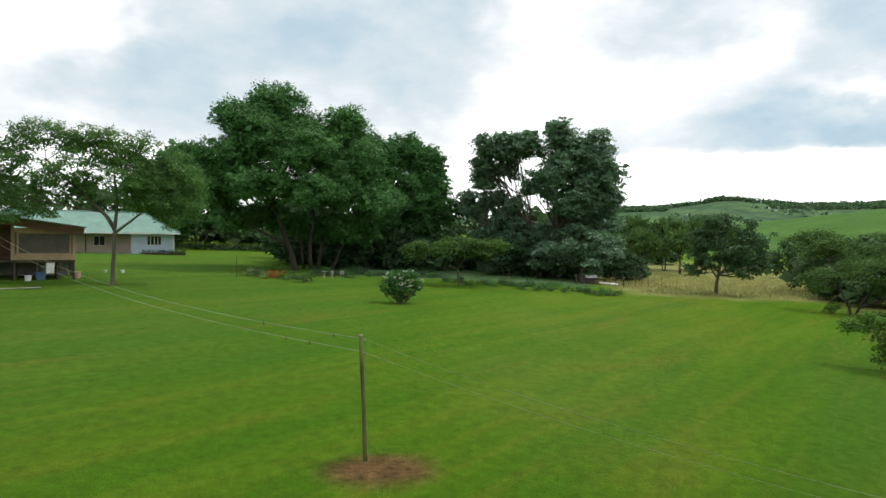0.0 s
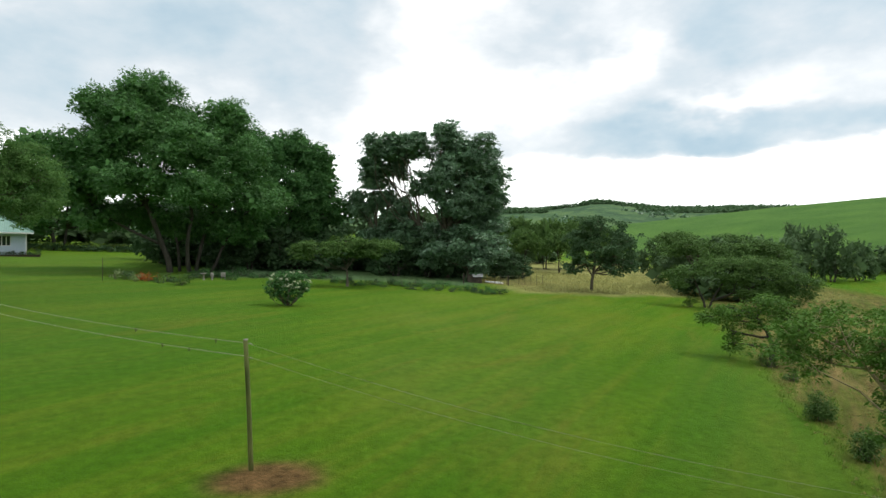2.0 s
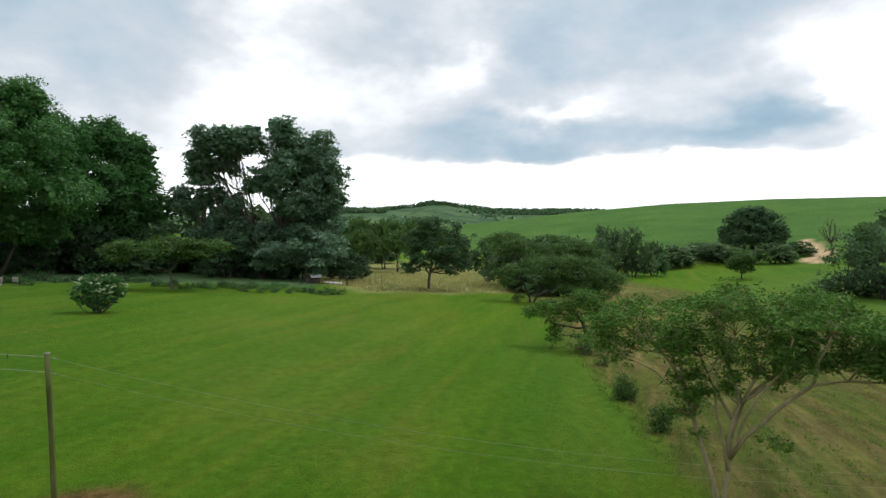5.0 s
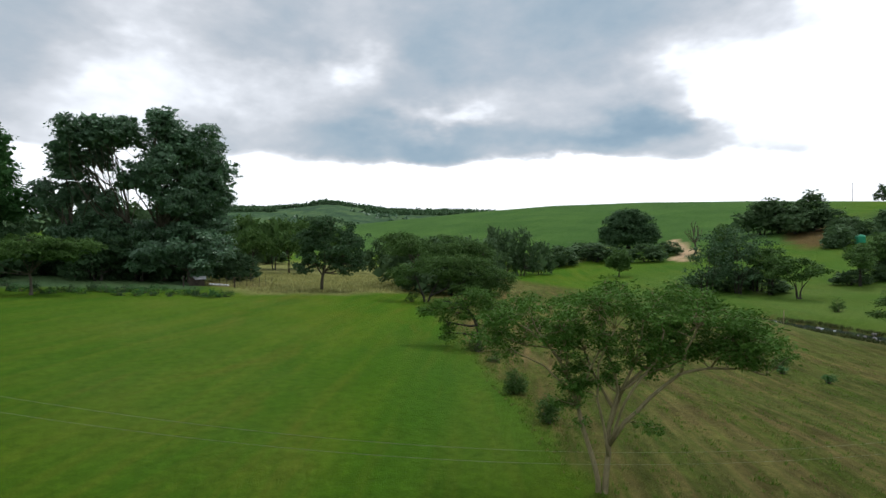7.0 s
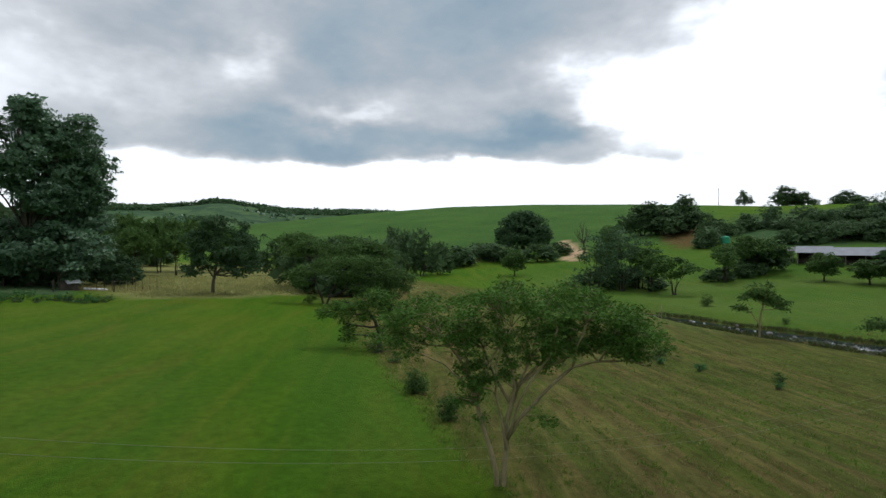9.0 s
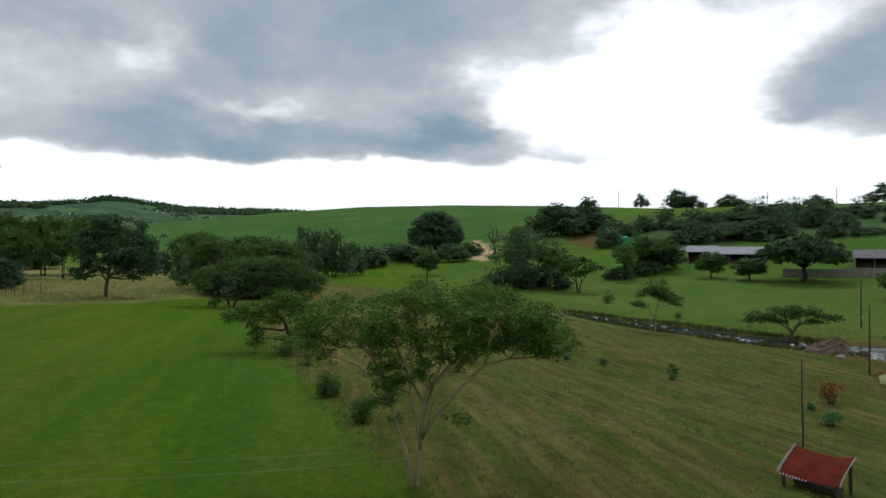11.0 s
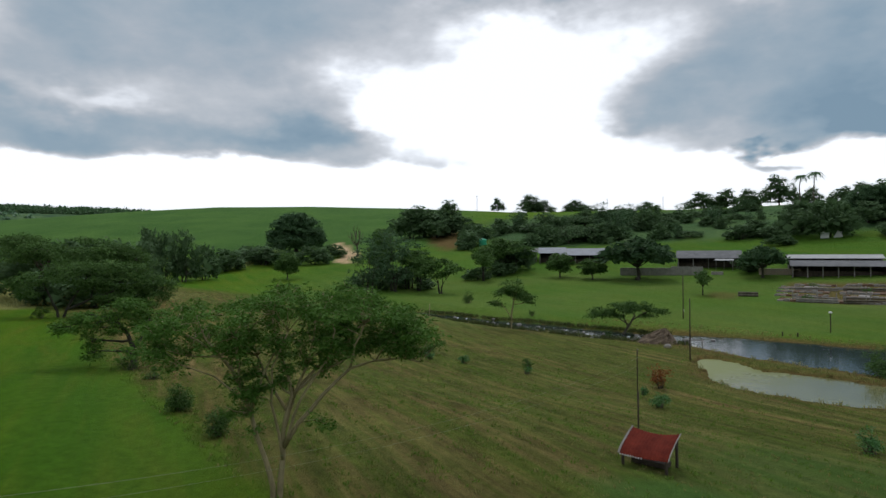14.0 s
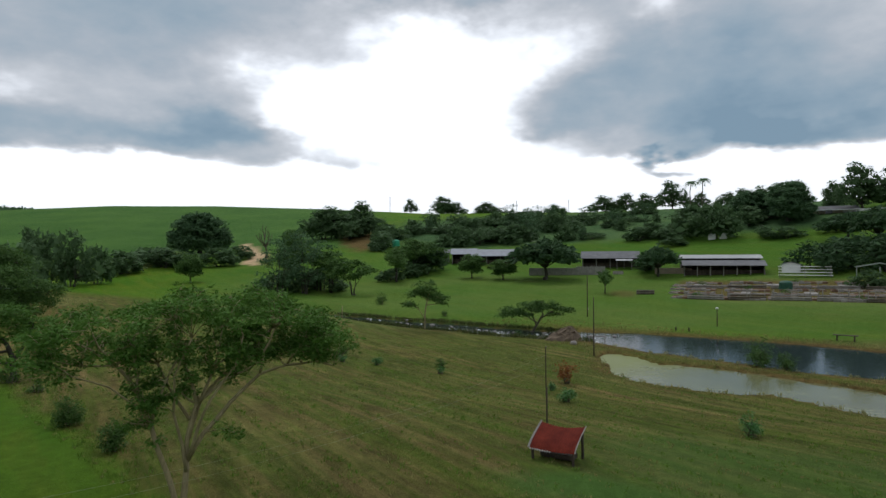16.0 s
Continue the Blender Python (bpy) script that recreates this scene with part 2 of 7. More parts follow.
    c = mix_node(t, s2.outputs[1], c, sand)
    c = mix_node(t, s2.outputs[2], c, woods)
    c = mix_node(t, 1.0, c, ramp_node(t, tuft, 0, [(0.25, (0.72, 0.74, 0.7)), (0.75, (1.22, 1.2, 1.15))]).outputs[0], "MULTIPLY")
    c = mix_node(t, 0.8, c, ramp_node(t, blade, 0, [(0.25, (0.6, 0.62, 0.58)), (0.75, (1.32, 1.3, 1.25))]).outputs[0], "MULTIPLY")
    t.links.new(c, b.inputs["Base Color"])
    b.inputs["Roughness"].default_value, b.inputs["Specular IOR Level"].default_value = 0.95, 0.04
    rough = t.nodes.new("ShaderNodeMath")
    rough.operation = "ADD"
    wire(t, tuft, 0, rough, 0)
    wire(t, blade, 0, rough, 1)
    bump_node(t, rough.outputs[0], b, 0.9, 0.09)
    return m


def water_material(name, tint, rough, algae=None):
    m, t, b = material(name)
    scum = noise_node(t, 0.25, 5, 0.6)
    colour = ramp_node(t, scum, 0, [(0.4, tint), (0.75, tuple(v * 1.5 for v in tint))]).outputs[0]
    b.inputs["Roughness"].default_value, b.inputs["IOR"].default_value = rough, 1.33
    if algae:                                   # a green film drifted into the shallow end
        c, far = t.nodes.new("ShaderNodeTexCoord"), t.nodes.new("ShaderNodeVectorMath")
        far.operation = "DISTANCE"
        far.inputs[1].default_value = algae
        wire(t, c, "Object", far, 0)
        ragged = t.nodes.new("ShaderNodeMath")
        ragged.operation, ragged.inputs[1].default_value = "MULTIPLY_ADD", 7.0
        wire(t, noise_node(t, 0.5, 6, 0.7), 0, ragged, 0)
        t.links.new(far.outputs["Value"], ragged.inputs[2])
        near = t.nodes.new("ShaderNodeMapRange")
        near.inputs["From Min"].default_value, near.inputs["From Max"].default_value = 11.5, 6.5
        wire(t, ragged, 0, near, 0)
        colour = mix_node(t, near.outputs[0], colour, (0.17, 0.19, 0.05))
        gloss = t.nodes.new("ShaderNodeMapRange")
        gloss.inputs["To Min"].default_value, gloss.inputs["To Max"].default_value = rough, 0.4
        wire(t, near, 0, gloss, 0)
        t.links.new(gloss.outputs[0], b.inputs["Roughness"])
    t.links.new(colour, b.inputs["Base Color"])
    bump_node(t, noise_node(t, 2.2, 3, 0.5).outputs[0], b, 0.2, 0.04)
    return m


GRASS = ground_material()
BARK_GREY = surface("grey_bark", (0.06, 0.054, 0.038), (0.15, 0.13, 0.092), 3.0, 0.9, bump=0.7, distance=0.03, stretch=(0, 1, 1, 0.25), fine=22)
BARK_PALE = surface("pale_thorn_bark", (0.19, 0.158, 0.078), (0.38, 0.32, 0.175), 5.5, 0.85, bump=0.6, distance=0.015, stretch=(0, 1, 1, 0.3), fine=30)
BARK_DARK = surface("dark_bark", (0.03, 0.029, 0.021), (0.072, 0.066, 0.048), 3.0, 0.9, bump=0.7, distance=0.03, stretch=(0, 1, 1, 0.25), fine=22)
LEAF_BRIGHT = leaf_material("bright_leaf", (0.042, 0.122, 0.034), (0.082, 0.2, 0.054), (0.14, 0.26, 0.07), 0.32, 0.55, 0.25)
LEAF_GROVE = leaf_material("grove_leaf", (0.036, 0.1, 0.034), (0.07, 0.17, 0.052), (0.11, 0.21, 0.06), 0.28)
LEAF_DEEP = leaf_material("deep_leaf", (0.062, 0.125, 0.066), (0.108, 0.205, 0.105), (0.15, 0.25, 0.12), 0.28, 0.42, 0.55)
LEAF_OLIVE = leaf_material("olive_leaf", (0.044, 0.094, 0.024), (0.08, 0.15, 0.038), (0.13, 0.2, 0.055))
LEAF_AIRY = leaf_material("airy_leaf", (0.066, 0.142, 0.04), (0.11, 0.215, 0.06), (0.16, 0.26, 0.08), 0.42)
LEAF_THORN = leaf_material("thorn_leaf", (0.042, 0.1, 0.018), (0.086, 0.178, 0.03), (0.17, 0.25, 0.05), 0.26)
LEAF_DARK = leaf_material("dark_leaf", (0.046, 0.092, 0.046), (0.082, 0.15, 0.068), (0.115, 0.18, 0.075), 0.26)
# scrub green raised and cooled, so distance haze is part of the colour
LEAF_HAZED = leaf_material("hazed_scrub_leaf", (0.055, 0.098, 0.045), (0.085, 0.145, 0.062), (0.115, 0.17, 0.07), 0.3)
# darker green: the shade under the grove is put into the leaf colour
LEAF_SHADED = leaf_material("shade_darkened_leaf", (0.03, 0.062, 0.028), (0.052, 0.1, 0.042), (0.09, 0.14, 0.05), 0.22)
LEAF_RED = leaf_material("rusty_leaf", (0.140, 0.050, 0.020), (0.240, 0.090, 0.030), (0.200, 0.140, 0.040), 0.2)
LEAF_FLOWER = leaf_material("pale_flower", (0.3, 0.36, 0.2), (0.5, 0.54, 0.38), (0.6, 0.6, 0.45), 0.2)
POLE_WOOD = surface("weathered_pole_wood", (0.045, 0.06, 0.012), (0.15, 0.165, 0.045), 7.0, 0.9, bump=0.6, stretch=(0, 1, 1, 0.12), fine=40)
POND = water_material("dark_pond_water", (0.022, 0.032, 0.034), 0.06)
MURKY = water_material("murky_pond_water", (0.12, 0.12, 0.055), 0.1, (41.0, -0.5, -2.5))


# ---- the lie of the land ----
def smooth(a, b, v):
    s = np.clip((v - a) / (b - a), 0, 1)
    return s * s * (3 - 2 * s)


def wavy(x, y, size, seed):
    """Soft, cheap undulation between about -1 and 1."""
    u, v = x / size + seed * 1.7, y / size - seed * 2.3
    return (np.sin(u + 1.3 * np.sin(v * 0.7 + seed)) + np.sin(v * 1.1 + 1.7 * np.sin(u * 0.6 - seed)) + 0.6 * np.sin(1.9 * u + 2.3 * v + seed)) / 2.6


WATER_LEVEL = -2.5
WATERS = [  # centre x, y, half length, half width, turn
    (29.5, -13.8, 11.0, 2.5, 45), (35.0, -5.5, 4.6, 3.2, 60), (38.5, -2.5, 3.6, 1.4, 22), (42.0, -16.0, 19.0, 5.1, 61),
    (50.0, 1.5, 4.0, 2.1, 85), (51.2, 6.5, 5.0, 2.1, 70), (54.2, 14.0, 6.0, 2.0, 68), (57.8, 22.5, 5.5, 1.7, 65), (62.0, 31.0, 6.0, 1.5, 62)]
ROAD = [(118, 72), (121, 76), (127, 77), (137, 83), (141, 88), (147, 92), (150, 95)]
CREST_BEARING = [-180, -70, 0, 12, 22, 30, 40, 47, 55, 65, 75, 90, 105, 120, 180]
CREST_ANGLE = [1.2, 1.2, 1.2, 1.2, 1.45, 2.3, 3.25, 3.75, 3.9, 3.75, 3.4, 3.4, 3.6, 4.0, 1.2]
CREST_FAR = [300, 300, 300, 320, 380, 420, 440, 440, 430, 400, 310, 250, 220, 210, 300]
RIDGE_BEARING = [-180, 5, 14, 17, 20, 23, 25, 26.5, 28.5, 31, 35, 39, 44, 60, 180]
RIDGE_ANGLE = [2.0, 2.6, 3.2, 3.35, 3.4, 3.75, 4.1, 4.05, 3.75, 3.42, 3.3, 3.3, 3.0, 2.0, 2.0]


def inside(x, y, cx, cy, rx, ry, turn=0.0):
    """Distance measure of an ellipse: below 1 inside it."""
    c, s = math.cos(radians(turn)), math.sin(radians(turn))
    u, v = (x - cx) * c + (y - cy) * s, -(x - cx) * s + (y - cy) * c
    return np.sqrt((u / rx) ** 2 + (v / ry) ** 2)


def ground(x, y):
    x, y = np.asarray(x, float), np.asarray(y, float)
    r = np.hypot(x, y) + 1e-6
    bearing = np.degrees(np.arctan2(x, y))
    k = 130 * np.tanh(r / 130) / r
    lawn = 0.0325 * y * k - 0.046 * x * k
    east = -5.3 + 0.048 * x
    near = 0.5 * (lawn + east + np.sqrt((lawn - east) ** 2 + 0.5))
    near = np.where(r < 30, near, near + 0.05 * wavy(x, y, 6.0, 1) * smooth(30, 60, r))
    near = near + 0.035 * np.maximum(0, -y - 17)
    near = near - 0.8 * smooth(15, 30, x) * (1 - smooth(46, 58, x)) * (1 - smooth(14, 34, y))
    plain = WATER_LEVEL + 0.12
    near = 0.5 * (near + plain + np.sqrt((near - plain) ** 2 + 0.03))
    far_r = np.interp(bearing, CREST_BEARING, CREST_FAR)
    crest = EYE + far_r * np.tan(np.radians(np.interp(bearing, CREST_BEARING, CREST_ANGLE)))
    rise = smooth(95, far_r, r)
    z = near * (1 - rise) + crest * rise
    z = z + rise * (1 - rise) * 2.4 * wavy(x, y, 34.0, 2)
    z = z - smooth(far_r * 1.05, far_r * 2.4, r) * (crest - 6)
    ridge = EYE + 1750 * np.tan(np.radians(np.interp(bearing, RIDGE_BEARING, RIDGE_ANGLE)))
    z = z + smooth(880, 1750, r) * (ridge - 6) * (1 - 0.6 * smooth(1850, 3200, r))
    z = z + smooth(800, 1300, r) * (1 - smooth(1500, 1750, r)) * 7 * wavy(x, y, 120.0, 3)
    # stream and ponds
    for cx, cy, rx, ry, turn in WATERS[4:]:
        low = 1 - smooth(0.9, 2.8, inside(x, y, cx, cy, rx * 1.15, ry, turn))
        z = z * (1 - low) + np.minimum(z, WATER_LEVEL + 0.13) * low
    for cx, cy, rx, ry, turn in WATERS:
        dip = 1 - smooth(0.82, 1.16, inside(x, y, cx, cy, rx, ry, turn) + 0.05 * wavy(x, y, 0.8, 4))
        z = z * (1 - dip) + np.minimum(z, WATER_LEVEL - 0.6) * dip
    return z


def height(x, y):
    return float(ground(x, y))


def spot(bearing, far, lift=0.0):
    """A place on the ground by its bearing from the lawn's middle and its distance."""
    x, y = far * math.sin(radians(bearing)), far * math.cos(radians(bearing))
    return Vector((x, y, height(x, y) + lift))




# ---- builders ----
def part(name, verts, faces, mat, parent=None, label="", smooth_shade=False):
    """Links a mesh as one object under a thing (or, with no parent, as a thing)."""
    me = bpy.data.meshes.new(name)
    me.from_pydata([tuple(v) for v in verts], [], [tuple(f) for f in faces])
    me.materials.append(mat)
    if smooth_shade:
        me.shade_smooth()
    ob = new(name, me)
    if parent:
        ob.parent = parent
    if label:
        tagged(ob, label)
    return ob


def holder(name, place, label, category, group="", turn=0.0, size=1.0):
    e = new(name)
    e.empty_display_size = 0.3
    e.matrix_world = Matrix.Translation(place) @ pose(0, 0, 0, 0, 0, turn) @ Matrix.Scale(size, 4)
    return tagged(e, label, category, group)


def box(x0, x1, y0, y1, z0, z1):
    v = [(x, y, z) for z in (z0, z1) for y in (y0, y1) for x in (x0, x1)]
    return v, [(0, 2, 3, 1), (4, 5, 7, 6), (0, 1, 5, 4), (2, 6, 7, 3), (0, 4, 6, 2), (1, 3, 7, 5)]


def boxes(*specs):
    V, F = [], []
    for s in specs:
        v, f = box(*s)
        F += [tuple(i + len(V) for i in q) for q in f]
        V += v
    return V, F


def tube(points, radii, sides=7):
    """A swept, tapering limb."""
    P = [Vector(p) for p in points]
    V, F = [], []
    side = Vector((1, 0.13, 0.07))
    for i, p in enumerate(P):
        d = (P[min(i + 1, len(P) - 1)] - P[max(i - 1, 0)]).normalized()
        u = d.cross(side)
        if u.length < 0.05:
            u = d.cross(Vector((0, 1, 0.2)))
        u.normalize()
        w = d.cross(u)
        for k in range(sides):
            a = 2 * math.pi * k / sides
            V.append(p + (u * math.cos(a) + w * math.sin(a)) * radii[i])
    for i in range(len(P) - 1):
        for k in range(sides):
            a, b = i * sides + k, i * sides + (k + 1) % sides
            F.append((a, b, b + sides, a + sides))
    F.append(tuple(range(sides))[::-1])
    F.append(tuple(range((len(P) - 1) * sides, len(P) * sides)))
    return V, F


def join(pieces):
    V, F = [], []
    for v, f in pieces:
        F += [tuple(i + len(V) for i in q) for q in f]
        V += list(v)
    return V, F


def limb(rng, a, b, r0, r1, bend=0.12, steps=6, sides=6, rise=0.0):
    """A bent branch from a to b."""
    a, b = Vector(a), Vector(b)
    far = (b - a).length
    off = Vector(rng.normal(0, bend * far * 0.5, 3))
    pts, rad = [], []
    for i in range(steps + 1):
        s = i / steps
        p = a.lerp(b, s) + off * math.sin(math.pi * s) + Vector((0, 0, rise * far * math.sin(math.pi * s)))
        p += Vector(rng.normal(0, 0.012 * far, 3)) * (0 < i < steps)
        pts.append(p)
        rad.append(r0 + (r1 - r0) * s ** 0.8)
    return tube(pts, rad, sides), pts


def leaves(rng, centres, spread, flat, count, size, slim=0.5, droop=0.25, up=0.6, outward=None):
    """Many small bent blades round each clump centre; returns arrays."""
    C = np.repeat(np.asarray(centres), count, axis=0)
    n = len(C)
    scale = np.repeat(rng.uniform(0.75, 1.25, len(centres)), count)[:, None]
    offs = rng.normal(0, 1, (n, 3))
    offs /= np.linalg.norm(offs, axis=1, keepdims=True)
    offs *= (rng.uniform(0, 1, (n, 1)) ** 0.5)
    offs *= np.array([spread, spread, spread * flat]) * scale
    # clumps droop towards their rim
    offs[:, 2] -= droop * (offs[:, 0] ** 2 + offs[:, 1] ** 2) / max(spread, 1e-3)
    P = C + offs
    axis = rng.normal(0, 1, (n, 3)) + offs / spread * 1.2
    axis[:, 2] = axis[:, 2] * 0.5 - 0.25
    axis /= np.linalg.norm(axis, axis=1, keepdims=True)
    nor = rng.normal(0, 0.6, (n, 3)) + np.array([0, 0, up])
    if outward is not None:                     # leaves turn to the outside of their mass
        nor += 0.9 * np.repeat(outward, count, axis=0)
    side = np.cross(axis, nor)
    side /= np.linalg.norm(side, axis=1, keepdims=True) + 1e-9
    nor = np.cross(side, axis)
    L = size * rng.uniform(0.6, 1.35, (n, 1))
    W = L * slim * 0.5
    V = np.stack([P, P + axis * L * 0.5 + side * W - nor * W * 0.35, P + axis * L, P + axis * L * 0.5 - side * W - nor * W * 0.35], axis=1)
    return V.reshape(-1, 3)


def leaf_mesh(name, V, mat, parent):
    n = len(V) // 4
    me = bpy.data.meshes.new(name)
    me.vertices.add(len(V))
    me.vertices.foreach_set("co", V.astype(np.float32).ravel())
    me.loops.add(4 * n)
    me.loops.foreach_set("vertex_index", np.arange(4 * n, dtype=np.int32))
    me.polygons.add(n)
    me.polygons.foreach_set("loop_start", np.arange(0, 4 * n, 4, dtype=np.int32))
    me.update(calc_edges=True)
    me.materials.append(mat)
    ob = new(name, me)
    ob.parent = parent
    return ob


def lumps(blobs, seed, number=6, share=0.5):
    """Breaks large leafy masses up into smaller ones round their outside."""
    g = np.random.default_rng(seed)
    out = []
    for x, y, z, rx, ry, rz in blobs:
        for k in range(number):
            a, h = 2 * math.pi * (k * 0.618 + g.uniform(0, 0.25)), -0.75 + 1.7 * (k + g.uniform(0.1, 0.9)) / number
            c = math.sqrt(max(0.05, 1 - min(abs(h), 0.98) ** 2))
            s, f = share * g.uniform(0.8, 1.2), g.uniform(0.55, 0.75)
            out.append((x + rx * f * c * math.cos(a), y + ry * f * c * math.sin(a), z + rz * f * h, rx * s, ry * s, rz * s * 0.95))
    return out


def blob_points(rng, blobs, density, hollow=0.45, outward=None):
    """Clump centres in the outer shells of a crown's masses."""
    out = []
    for cx, cy, cz, rx, ry, rz in blobs:
        n = max(3, int(density * (rx * ry + rx * rz + ry * rz) / 3))
        d = rng.normal(0, 1, (n, 3))
        d /= np.linalg.norm(d, axis=1, keepdims=True)
        s = hollow + (1 - hollow) * rng.uniform(0, 1, (n, 1)) ** 0.6
        if hollow > 0.7:                        # a thin filling behind the shell
            s[::5] *= 0.6
        out.append(np.array([cx, cy, cz]) + d * s * np.array([rx, ry, rz]))
        if outward is not None:
            outward.append(d)
    return np.concatenate(out)


def build_tree(name, place, label, blobs, leaf, bark, stems=((0, 0, 0.3),), fork=0.35, clump=0.8, density=6.0, count=60, leaf_size=0.3, slim=0.55,
               flat=0.5, droop=0.25, seed=1, twigs=1.0, group="", turn=0.0, category="tree", hollow=0.45, extra_limbs=(), bones=(), core=0, sides=7, part_names=("trunk", "crown")):
    """blobs: leafy masses (x, y, z, rx, ry, rz) round the tree's foot; stems: (x, y, radius) at the ground; fork: height of the first fork as a share of the crown's middle."""
    rng = np.random.default_rng(seed)
    tree = holder(name, place, label, category, group, turn)
    pieces = []
    tips = []
    top = sum(b[2] for b in blobs) / len(blobs)
    joints = []
    for points, r0, r1 in bones:
        smoothed = [Vector(points[0])]
        for a, b in zip(points, points[1:]):
            a, b = Vector(a), Vector(b)
            smoothed += [a.lerp(b, 0.5) + Vector(rng.normal(0, 0.02 * (b - a).length, 3)), b]
        radii = [r0 + (r1 - r0) * k / (len(smoothed) - 1) for k in range(len(smoothed))]
        pieces.append(tube(smoothed, radii, sides))
        joints += [(p, r) for p, r in zip(smoothed[2:], radii[2:])]
    for b in blobs if bones else ():
        end = Vector(b[:3])
        start, r = min(joints, key=lambda q: (q[0] - end).length + 0.9 * max(0, q[0].z - end.z + 0.1))
        piece, pts = limb(rng, start, end, r * 0.75, r * 0.25, 0.14, 6, 5, 0.03)
        pieces.append(piece)
        tips.append((b, pts, r * 0.8))
    for i, (sx, sy, sr) in enumerate(() if bones else stems):
        mine = [b for j, b in enumerate(blobs) if min(range(len(stems)), key=lambda q: (stems[q][0] * 2.2 - b[0]) ** 2 + (stems[q][1] * 2.2 - b[1]) ** 2) == i] or [blobs[i % len(blobs)]]
        mx, my = sum(b[0] for b in mine) / len(mine), sum(b[1] for b in mine) / len(mine)
        lean = 0.35 * fork
        crotch = Vector((sx + (mx - sx) * lean, sy + (my - sy) * lean, top * fork))
        piece, pts = limb(rng, (sx, sy, -0.25), crotch, sr, sr * 0.72, 0.08, 6, sides)
        flare = [Vector((sx, sy, -0.3)), Vector((sx, sy, 0.05)), Vector((sx, sy, sr * 1.6))]
        pieces += [piece, tube(flare, [sr * 1.5, sr * 1.28, sr * 1.0], sides)]
        for b in mine:
            end = Vector((b[0], b[1], b[2]))
            r = sr * max(0.28, min(0.62, 0.75 / math.sqrt(len(mine))))
            piece, pts = limb(rng, crotch, end, r, r * 0.35, 0.16, 7, 6, 0.05)
            pieces.append(piece)
            tips.append((b, pts, r))
    for a, b, r in extra_limbs:
        pieces.append(limb(rng, a, b, r, r * 0.4, 0.1, 7, 6)[0])
    facing = []
    centres = blob_points(rng, blobs, density, hollow, facing)
    facing = np.concatenate(facing)
    # side branches to a share of the clumps
    for b, pts, r in tips:
        near = [c for c in centres if ((c[0] - b[0]) / b[3]) ** 2 + ((c[1] - b[1]) / b[4]) ** 2 + ((c[2] - b[2]) / b[5]) ** 2 <= 1.01]
        for c in near[:int(max(2, 9 * twigs))]:
            c = Vector(c)
            start = min(pts[2:], key=lambda p: (p - c).length + 0.6 * max(0, p.z - c.z))
            pieces.append(limb(rng, start, c, r * 0.38, r * 0.1, 0.2, 4, 4)[0])
    V, F = join(pieces)
    part(part_names[0], V, F, bark, tree, smooth_shade=True)
    foliage = leaves(rng, centres, clump, flat, count, leaf_size, slim, droop, 0.6, facing)
    if core:                                     # the shaded inner leaves
        inner = np.concatenate([np.array(b[:3]) + rng.uniform(-0.5, 0.5, (core, 3)) * np.array(b[3:6]) for b in blobs])
        foliage = np.concatenate([foliage, leaves(rng, inner, clump, 0.8, 10, leaf_size * 2.6, 0.7, 0.1)])
    leaf_mesh(part_names[1], foliage, leaf, tree)
    return tree


def build_bush(name, place, label, blobs, leaf, clump=0.3, density=20, count=50, leaf_size=0.1, seed=1, group="", category="bush", slim=0.5, flat=0.7, hollow=0.3, bark=None):
    rng = np.random.default_rng(seed)
    bush = holder(name, place, label, category, group)
    pieces = []
    for b in blobs:
        for k in range(4):
            end = Vector((b[0], b[1], b[2])) + Vector(rng.normal(0, 0.3, 3)) * b[3]
            pieces.append(limb(rng, (rng.normal(0, 0.05), rng.normal(0, 0.05), -0.1), end, 0.022 + 0.012 * b[5], 0.008, 0.2, 4, 4)[0])
    V, F = join(pieces)
    part("woody_base", V, F, bark or BARK_GREY, bush, smooth_shade=True)
    leaf_mesh("foliage", leaves(rng, blob_points(rng, blobs, density, hollow), clump, flat, count, leaf_size, slim), leaf, bush)
    return bush


# ---- ground and water ----
EDGE = lambda y: 4.9 + 0.575 * y            # where the mown lawn ends and the field begins


